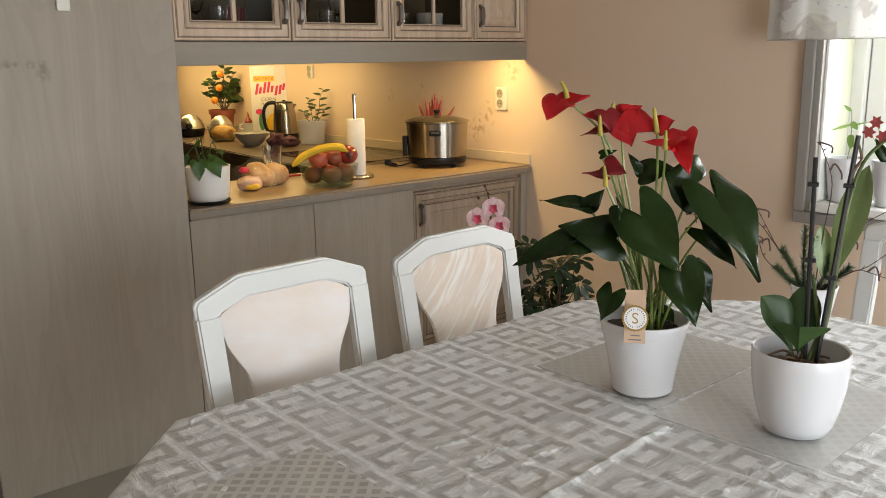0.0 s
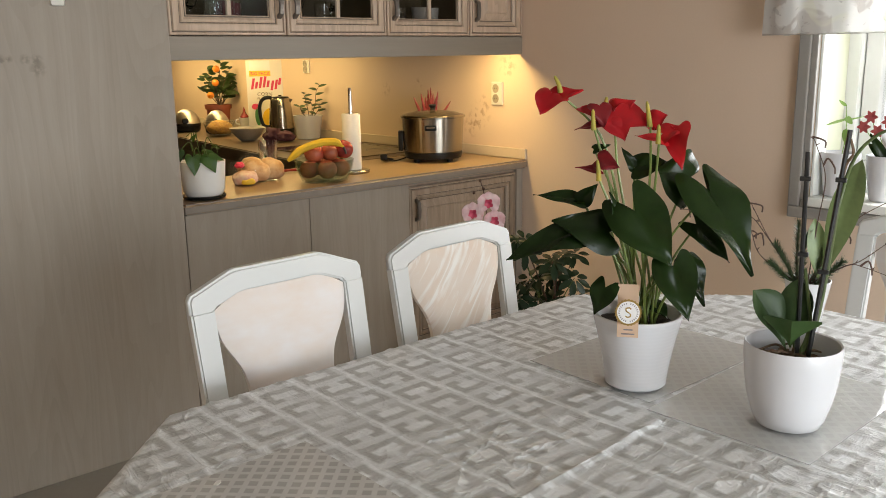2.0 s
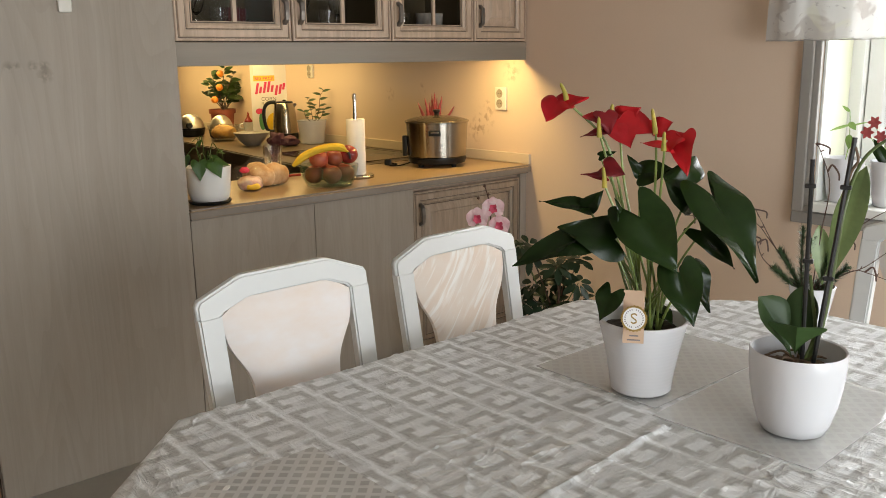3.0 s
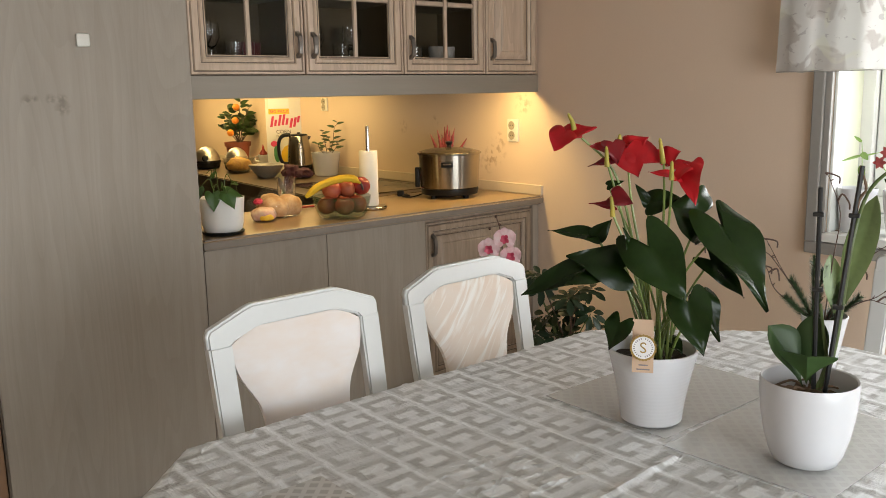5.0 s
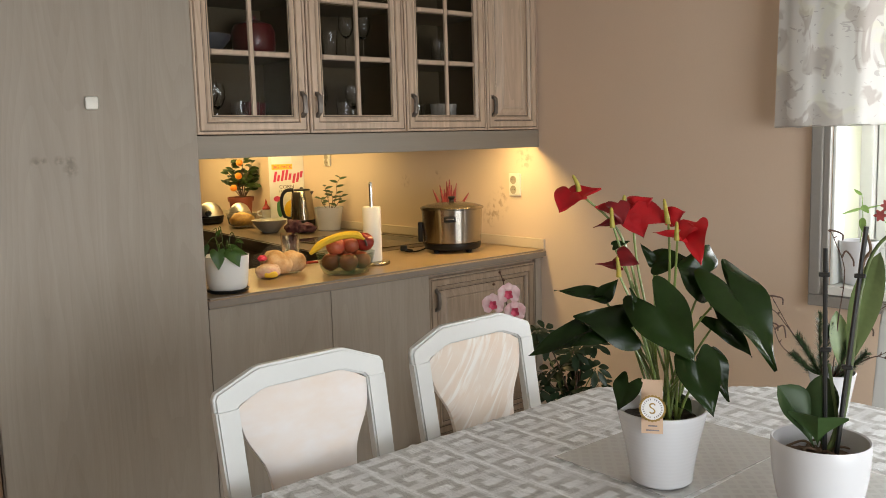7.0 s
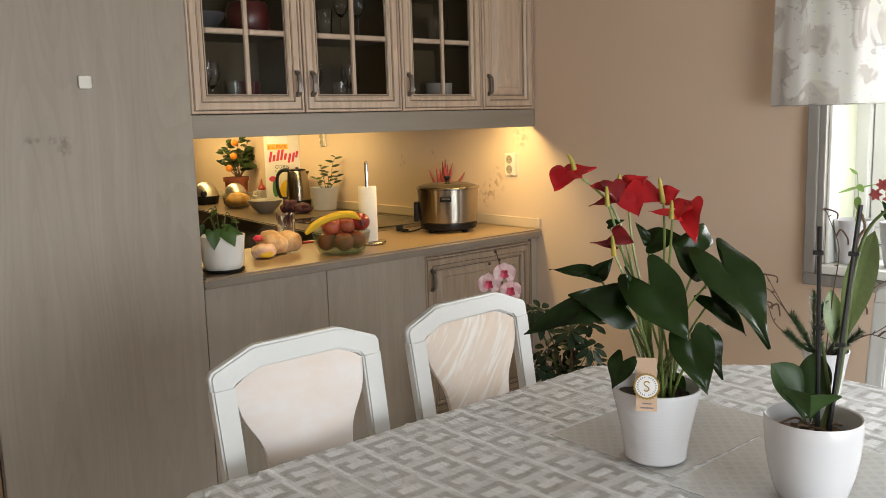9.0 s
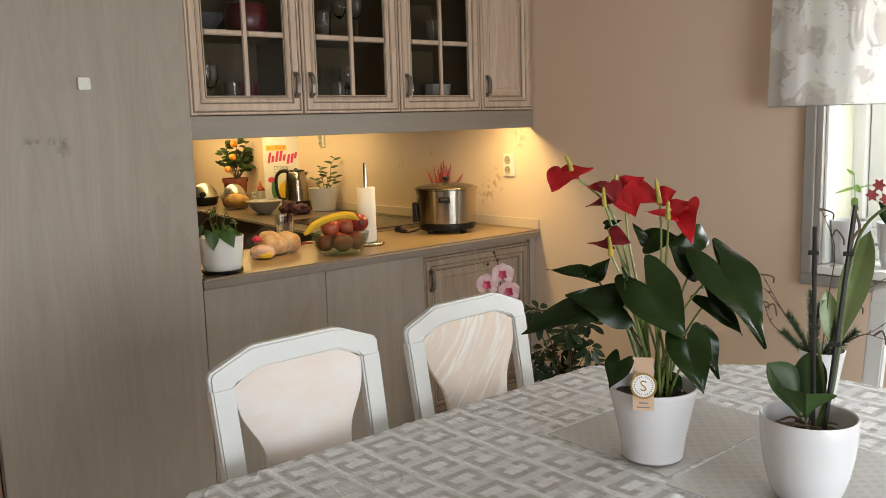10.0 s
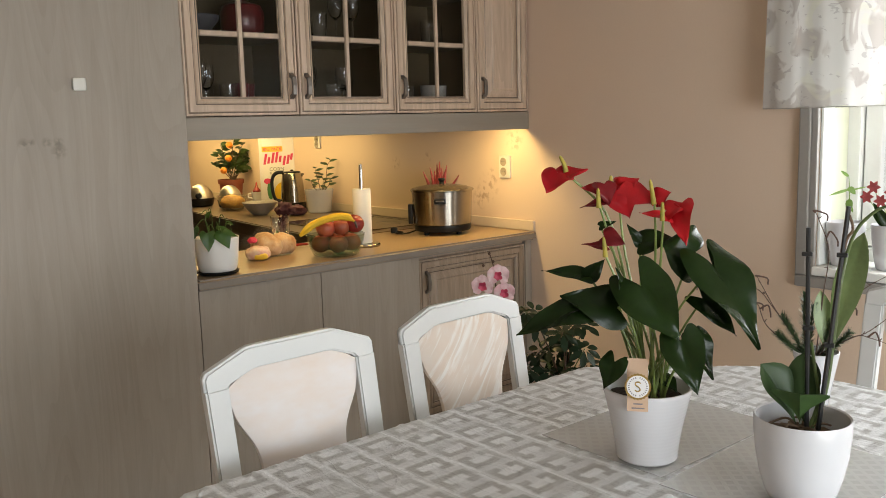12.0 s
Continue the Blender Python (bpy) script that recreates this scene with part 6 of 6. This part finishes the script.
lid = part("lid", lathe([(0.149, 0.226), (0.120, 0.236), (0.07, 0.245), (0.0, 0.249), (0.0, 0.245), (0.07, 0.241), (0.12, 0.232), (0.149, 0.223)], 56), LID, ck, "domed glass lid", True)
part("knob", lathe([(0, 0.247), (0.013, 0.248), (0.011, 0.258), (0.018, 0.268), (0.017, 0.276), (0, 0.278)], 24), BLACK, lid, "black lid knob", True)
part("front_handle", boxes(((-0.040, -0.163, 0.158), (0.018, -0.146, 0.184)), bevel=0.006), BLACK, ck, "black handle", True)
part("handle_plate", boxes(((-0.030, -0.1645, 0.171), (0.008, -0.1625, 0.178)), bevel=0.0006), METAL, ck)
part("side_handle", boxes(((-0.170, -0.020, 0.050), (-0.146, 0.020, 0.150)), bevel=0.006), BLACK, ck, "black handle", True)
bm = tube([(-0.13, -0.03, 0.02), (-0.17, -0.02, 0.006), (-0.20, -0.045, 0.005), (-0.235, -0.02, 0.006), (-0.20, 0.01, 0.006), (-0.24, 0.02, 0.012)], 0.0035, 0.0035, 36, 8)
cord = part("power_cord", bm, BLACK, ck, "black cord", True)
bm = boxes(((-0.262, 0.004, 0.002), (-0.228, 0.034, 0.032)), bevel=0.007)
part("plug", bm, BLACK, cord, "black plug")

# red spiky dried peppers in a pot behind the cooker
PEPP = material("dried_red_pepper", (0.26, 0.014, 0.02), 0.5, second=(0.40, 0.08, 0.08), scale=40, fine=160, bump=0.6)
rp = thing("red_spiky_plant", pose(-0.11, 0.68, 0.9175, 0, 0, -40.3), "red knobbly spiky plant in a small pot behind the cooker", "potted plant")
pot(rp, [(0, 0), (0.050, 0), (0.055, 0.004), (0.066, 0.10), (0.068, 0.112), (0.062, 0.112), (0.058, 0.09), (0, 0.06)], TERRA, 0.06, 0.095, SOIL)
for i, (x, z, x0) in enumerate(((-0.050, 0.300, 0.02), (-0.030, 0.262, 0.02), (-0.010, 0.322, 0.025), (0.014, 0.300, 0.03), (0.030, 0.340, 0.03), (0.045, 0.352, 0.035), (0.058, 0.320, 0.04), (0.085, 0.330, 0.045), (0.152, 0.275, 0.05), (0.07, 0.29, 0.04), (-0.04, 0.275, 0.02))):
    y = 0.02 * math.sin(i * 2.2)
    r0 = 0.013
    part("spike", tube([(x0 * 0.6, y * 0.3, 0.09), (x0 + (x - x0) * 0.35, y, 0.09 + (z - 0.09) * 0.45), (x, y, z)], r0, 0.002, 26, 9,
                       radius=lambda t: 0.020 * (1 - t) ** 0.8 * (1 + 0.22 * math.sin(t * 60)) + 0.0012), PEPP, rp, smooth=True)

# tumbler
tg = tagged(mesh_object("drinking_glass", lathe([(0, 0), (0.036, 0), (0.038, 0.003), (0.0445, 0.150), (0.0425, 0.150), (0.036, 0.012), (0, 0.010)], 40), GLASS, True), "clear drinking glass on the worktop", "glass")
tg.matrix_world = pose(-1.16, 0.56, 0.9175)
kn = thing("table_knife", pose(-1.05, 0.50, 0.9175, 0, 0, -8), "knife with a dark red handle on the worktop", "knife")
part("handle", tube([(-0.085, 0, 0.008), (-0.04, 0.002, 0.009), (0.0, 0, 0.008)], 0.0075, 0.006, 10, 8), APPLE, kn, smooth=True)
part("blade", boxes(((0.001, -0.009, 0.006), (0.11, 0.009, 0.0075)), bevel=0.0006), CHROME, kn)

# kettle
ke = thing("electric_kettle", pose(-0.112, 2.18, 0.9175, 0, 0, -31), "brushed steel electric kettle with a black handle", "kettle")
part("power_base", lathe([(0, 0), (0.083, 0), (0.085, 0.004), (0.083, 0.020), (0, 0.020)], 40), BLACK, ke, smooth=True)
part("base_ring", lathe([(0, 0.022), (0.083, 0.022), (0.084, 0.050), (0, 0.050)], 48), BLACK, ke, smooth=True)
part("body", lathe([(0, 0.051), (0.0835, 0.051), (0.082, 0.10), (0.075, 0.18), (0.067, 0.245), (0.062, 0.252), (0, 0.252)], 56), METAL, ke, "brushed steel body", True)
part("lid", lathe([(0, 0.253), (0.060, 0.253), (0.056, 0.262), (0.012, 0.266), (0.010, 0.274), (0, 0.275)], 36), BLACK, ke, smooth=True)
part("spout", prism([(0.055, 0.20), (0.086, 0.245), (0.055, 0.25)], -0.016, 0.016, 0.004), METAL, ke)
part("handle", tube([(-0.055, 0, 0.258), (-0.105, 0, 0.254), (-0.135, 0, 0.215), (-0.138, 0, 0.14), (-0.120, 0, 0.075), (-0.080, 0, 0.060)], 0.013, 0.011, 24, 10), BLACK, ke, "black handle", True)

# small bush in a white pot
SHRUB = foliage("shrub_leaf", (0.06, 0.10, 0.035), (0.04, 0.065, 0.025), 0.35)
sb = thing("potted_shrub", pose(-0.118, 1.835, 0.9175, 0, 0, -32.7), "young green shrub in a white ceramic pot by the wall", "potted plant")
pot(sb, [(0, 0), (0.070, 0), (0.076, 0.005), (0.084, 0.08), (0.094, 0.142), (0.096, 0.152), (0.089, 0.152), (0.083, 0.12), (0, 0.08)], CERAMIC, 0.086, 0.136, SOIL)
random.seed(5)
for pts in ([(0.01, 0, 0.13), (0.0, 0, 0.20), (-0.02, 0, 0.29)], [(0.02, 0, 0.13), (0.05, 0, 0.22), (0.06, 0, 0.30), (0.085, 0, 0.345)], [(0.015, 0.01, 0.13), (0.03, 0.02, 0.20), (0.02, 0.02, 0.25)], [(0.02, 0, 0.13), (0.06, 0, 0.17), (0.085, 0, 0.22)], [(0, 0, 0.13), (-0.035, 0, 0.17), (-0.05, 0, 0.21)]):
    st = part("branch", tube(pts, 0.0025, 0.0012, 12, 6), TWIG, sb, smooth=True)
    c = spline(pts, 12)
    for k in (5, 7, 9, 11, 12):
        a = random.uniform(0, 6.28)
        d = Vector((math.cos(a), math.sin(a) * 0.7, 0.25))
        part("leaf", leaf(c[k], c[k] + d * 0.055, 0.026, (0, -0.6, 0.8), 0, 0.2, 0.1, n=8, m=4), SHRUB, st, smooth=True)

# steel bowl, oven mitt, pasta bowl, egg cookers, cup
bw = tagged(mesh_object("mixing_bowl", lathe([(0, 0), (0.045, 0), (0.050, 0.004), (0.085, 0.035), (0.112, 0.078), (0.117, 0.084), (0.112, 0.084), (0.082, 0.042), (0.05, 0.012), (0, 0.010)], 48), material("grey_enamel", (0.36, 0.335, 0.30), 0.3, scale=60, amount=0.5), True), "shallow speckled grey enamel bowl on the worktop", "bowl")
bw.matrix_world = pose(-0.455, 2.03, 0.9175)
MITT = material("plum_cloth", (0.085, 0.030, 0.045), 0.85, scale=12, fine=80, bump=0.3)
for x, y, s, seed in ((-0.36, 1.80, 1.0, 2), ):
    ob = thing("oven_mitts", pose(x, y, 0.9175, 0, 0, -30.7), "dark plum cloth oven mitts folded on the worktop", "oven mitt")
    for q, (dx, sx, sz) in enumerate(((-0.04, 0.055, 0.050), (0.035, 0.065, 0.034))):
        bm = lump(sx, 0.050, sz, seed + q * 5, 0.35)
        bm.transform(pose(dx, 0, 0, 0, 0, q * 40))
        part("mitt", bm, MITT, ob, smooth=True)
PASTA = material("yellow_food", (0.62, 0.36, 0.06), 0.6, second=(0.40, 0.18, 0.03), scale=40, fine=160, bump=0.5)
pb = thing("glass_dish_of_food", pose(-0.41, 2.50, 0.9175), "glass dish of yellow food on the worktop", "dish")
part("dish", lathe([(0, 0), (0.065, 0), (0.074, 0.004), (0.112, 0.105), (0.110, 0.105), (0.070, 0.008), (0, 0.007)], 40), thin("dish_glass", (0.3, 0.27, 0.2), 0.18, 0.03), pb, smooth=True)
bm = lump(0.086, 0.086, 0.052, 4, 0.12)
bm.transform(pose(0, 0, 0.012))
part("food", bm, PASTA, pb, "yellow grated food", True)
for x, y, r, rz in ((-0.315, 2.72, 0.086, -27), (-0.405, 3.02, 0.098, -25)):
    eg = thing("egg_cooker", pose(x, y, 0.9175, 0, 0, rz), "egg cooker with a domed steel lid", "egg cooker", "domed cookers")
    part("base", lathe([(0, 0), (r * 0.8, 0), (r * 0.95, 0.01), (r * 1.02, 0.05), (0, 0.05)], 40), BLACK, eg, "black base", True)
    part("dome", lathe([(r, 0.051)] + [(r * math.cos(a), 0.051 + 0.112 * math.sin(a)) for a in (math.pi / 2 * k / 12 for k in range(1, 12))] + [(0, 0.163)], 40), SATIN, eg, "domed steel lid", True)
    part("band", lathe([(r * 1.0, 0.046), (r * 1.05, 0.048), (r * 1.05, 0.060), (r * 1.0, 0.062)], 40, closed=True), BLACK, eg, smooth=True)
    part("dial", lathe([(0, -0.012), (0.020, -0.012), (0.024, 0.0), (0.016, 0.014), (0, 0.016)], 24, pose(-0.01, -r * 0.93, 0.082, 80, 0, 0)), BLACK, eg, "black dial", True)
cp = thing("white_cup", pose(-0.085, 2.74, 0.9175, 0, 0, -28), "small white cup with a pear ornament behind it", "cup")
part("cup", lathe([(0, 0.03), (0.026, 0.03), (0.030, 0.034), (0.040, 0.085), (0.042, 0.096), (0.039, 0.096), (0.030, 0.04), (0, 0.038)], 30), CERAMIC, cp, smooth=True)
part("saucer", lathe([(0, 0), (0.035, 0), (0.05, 0.02), (0.055, 0.029), (0, 0.029)], 30), CERAMIC, cp, smooth=True)
part("handle", tube([(-0.038, 0, 0.085), (-0.062, 0, 0.080), (-0.062, 0, 0.055), (-0.034, 0, 0.048)], 0.005, 0.005, 14, 8), CERAMIC, cp, smooth=True)
part("tea_egg", lathe([(0, 0.09), (0.028, 0.094), (0.030, 0.105), (0.012, 0.130), (0.004, 0.165), (0, 0.175)], 20), APPLE, cp, "dark red pear-shaped piece", True)

# cereal packet
cb = thing("cereal_box", pose(-0.155, 2.455, 0.9175, 0, 0, -29.1), "white breakfast cereal box with slanted red print and a yellow band", "cereal box")
BOXW = material("printed_card", (0.74, 0.70, 0.62), 0.45, scale=10, amount=0.1, bump=0.01)
part("carton", boxes(((-0.045, -0.04, 0.0), (0.245, 0.04, 0.505)), bevel=0.002), BOXW, cb)
part("top_panel", boxes(((-0.022, -0.0412, 0.436), (0.118, -0.0402, 0.503))), CARD, cb, "white printed panel")
part("yellow_band", boxes(((-0.024, -0.0415, 0.396), (0.120, -0.0405, 0.434))), YELP, cb, "yellow band with lettering")


def letters(text, size, m, mat, parent, name="lettering"):
    cv = bpy.data.curves.new(name, "FONT")
    cv.body, cv.size, cv.extrude = text, size, 0.0004
    cv.resolution_u = 3
    tmp = new(name, cv)
    bpy.context.view_layer.update()
    me = bpy.data.meshes.new_from_object(tmp.evaluated_get(bpy.context.evaluated_depsgraph_get()))
    bpy.data.objects.remove(tmp)
    me.transform(m)
    me.materials.append(mat)
    ob = new(name, me)
    ob.parent = parent
    return ob


letters("BIG PACK", 0.030, pose(-0.016, -0.0425, 0.405, 90, 0, 0), REDP, cb)
letters("CORN", 0.036, pose(0.022, -0.0412, 0.262, 90, 0, 0), GROOVE, cb)
letters("FLAKES", 0.024, pose(0.022, -0.0412, 0.236, 90, 0, 0), GROOVE, cb)
bm = bmesh.new()
for k, (dz, hh) in enumerate(((0.0, 0.075), (0.004, 0.045), (0.004, 0.075), (0.006, 0.075), (0.006, 0.045), (-0.018, 0.066), (-0.014, 0.066), (0.014, 0.045))):
    x, z = -0.018 + k * 0.0265, 0.308 + dz + k * 0.002
    bw = prism([(x, z), (x + 0.017, z), (x + 0.017 + hh * 0.2, z + hh), (x + hh * 0.2, z + hh)], -0.0414, -0.0403)
    me = bpy.data.meshes.new("mark")
    bw.to_mesh(me)
    bm.from_mesh(me)
    bpy.data.meshes.remove(me)
part("red_mark", bm, REDP, cb, "row of slanted red printed bars")
GRN = material("green_print", (0.06, 0.20, 0.05), 0.5, scale=20, amount=0.2)
for mat, x, z, w, h in ((GRN, 0.0, 0.06, 0.045, 0.13), (REDP, -0.02, 0.17, 0.05, 0.04), (YELP, 0.05, 0.03, 0.12, 0.15)):
    bm = prism([(x + w / 2 * (1 + math.cos(a)), z + h / 2 * (1 + math.sin(a))) for a in (2 * math.pi * k / 20 for k in range(20))], -0.0414, -0.0403)
    part("printed_patch", bm, mat, cb)

# citrus tree
ORANGE = material("orange_peel", (0.80, 0.26, 0.02), 0.4, scale=30, fine=200, amount=0.3, bump=0.2)
CITL = foliage("citrus_leaf", (0.045, 0.085, 0.020), (0.03, 0.055, 0.016), 0.35)
ci = thing("potted_citrus_tree", pose(-0.125, 3.06, 0.9175, 0, 0, -26.1), "small orange tree with fruit in a terracotta pot", "potted plant")
pot(ci, [(0, 0), (0.070, 0), (0.074, 0.004), (0.088, 0.150), (0.098, 0.150), (0.100, 0.182), (0.092, 0.182), (0.086, 0.15), (0, 0.10)], TERRA, 0.09, 0.165, SOIL, "terracotta pot")
random.seed(9)
for i in range(16):
    a = random.uniform(0, 6.28)
    top = Vector((0.03 + 0.185 * math.cos(a) * random.uniform(0.3, 1), 0.07 * math.sin(a), random.uniform(0.25, 0.52)))
    root = Vector((0.02, 0.0, 0.16))
    pts = [root, root.lerp(top, 0.5) + Vector((-0.01, 0, 0.03)), top]
    st = part("branch", tube(pts, 0.0035, 0.0015, 12, 6), TWIG, ci, smooth=True)
    c = spline(pts, 12)
    for k in range(5, 13):
        b0 = c[k]
        q = random.uniform(0, 6.28)
        d = Vector((math.cos(q), math.sin(q) * 0.8, random.uniform(-0.1, 0.5)))
        part("leaf", leaf(b0, b0 + d * random.uniform(0.05, 0.075), 0.038, (random.uniform(-0.3, 0.3), -0.7, 0.7), 0, 0.25, 0.1, n=8, m=4), CITL, st, smooth=True)
for x, z in ((0.012, 0.445), (0.0, 0.345), (-0.040, 0.255)):
    bm = lathe([(0.026 * math.cos(a), 0.026 * math.sin(a)) if abs(abs(a) - math.pi / 2) > 0.01 else (0, 0.026 * math.sin(a)) for a in (-math.pi / 2 + math.pi * k / 12 for k in range(13))], 20, pose(x - 0.01, -0.09, z))
    part("orange", bm, ORANGE, ci, "ripe orange fruit", True)

# ---- things behind the cabinet glass ----
REDC = material("red_enamel", (0.10, 0.010, 0.012), 0.3, scale=10, amount=0.3)
BLUEC = material("blue_grey_glaze", (0.06, 0.062, 0.075), 0.35, scale=10, amount=0.3)
TUMB = [(0, 0), (0.028, 0), (0.030, 0.003), (0.036, 0.11), (0.0345, 0.11), (0.028, 0.010), (0, 0.008)]
WINE = [(0, 0), (0.032, 0), (0.030, 0.004), (0.005, 0.010), (0.004, 0.085), (0.020, 0.10), (0.034, 0.135), (0.030, 0.185), (0.0285, 0.185), (0.032, 0.135), (0.018, 0.103), (0, 0.09)]
BOWLP = [(0, 0), (0.045, 0), (0.05, 0.01), (0.085, 0.05), (0.090, 0.07), (0.086, 0.07), (0.05, 0.018), (0, 0.014)]
POTP = [(0, 0), (0.07, 0), (0.085, 0.02), (0.088, 0.09), (0.075, 0.12), (0.03, 0.135), (0.012, 0.140), (0.014, 0.155), (0, 0.158)]
kinds = {"drinking_glass": (TUMB, GLASS, "clear drinking glass behind the cabinet pane", "glass"), "wine_glass": (WINE, GLASS, "clear stemmed glass behind the cabinet pane", "glass"),
         "red_tureen": (POTP, REDC, "dark red lidded pot on the cabinet shelf", "pot"), "glazed_bowl": (BOWLP, BLUEC, "blue grey glazed bowl on the cabinet shelf", "bowl"),
         # The white cups are greyed: the shelf's dimness is put into their colour.
         "white_mug": (TUMB, material("dimmed_white_cup", (0.34, 0.32, 0.29), 0.4, scale=10, amount=0.3), "white cup on the cabinet shelf", "cup"), "red_cup": (TUMB, REDC, "dark red cup on the cabinet shelf", "cup")}
Z1, Z2, Z3 = UZ0 + 0.019, 1.845, 2.070
SHELF = [("wine_glass", -1.71, 0.17, Z1), ("wine_glass", -1.64, 0.25, Z1), ("red_cup", -1.54, 0.16, Z1), ("red_cup", -1.48, 0.22, Z1), ("drinking_glass", -1.60, 0.14, Z1), ("glazed_bowl", -1.69, 0.20, Z2), ("red_tureen", -1.49, 0.20, Z2),
         ("wine_glass", -1.22, 0.16, Z1), ("wine_glass", -1.16, 0.24, Z1), ("wine_glass", -1.05, 0.15, Z1), ("wine_glass", -0.98, 0.22, Z1), ("drinking_glass", -1.11, 0.13, Z1), ("drinking_glass", -1.24, 0.15, Z2), ("drinking_glass", -1.16, 0.15, Z2),
         ("wine_glass", -1.06, 0.17, Z2), ("wine_glass", -0.98, 0.16, Z2), ("drinking_glass", -1.20, 0.24, Z2), ("white_mug", -0.74, 0.15, Z1), ("white_mug", -0.56, 0.16, Z1), ("white_mug", -0.48, 0.17, Z1), ("drinking_glass", -0.65, 0.2, Z1),
         ("white_mug", -0.745, 0.14, Z2), ("drinking_glass", -0.55, 0.16, Z2), ("drinking_glass", -0.47, 0.2, Z2), ("glazed_bowl", -1.66, 0.2, Z3), ("wine_glass", -1.2, 0.2, Z3), ("wine_glass", -1.05, 0.2, Z3)]
made = {}
for what, x, y, z in SHELF:
    prof, mt, lab, cat = kinds[what]
    sc_z = 0.45 if what == "white_mug" and z == Z1 else 1.0
    if what in made:
        ob = copy_thing(made[what], pose(x, y, z))
    else:
        ob = tagged(mesh_object(what, lathe(prof, 28), mt, True), lab, cat, "tableware in the wall cabinets")
        ob.matrix_world = pose(x, y, z)
        made[what] = ob
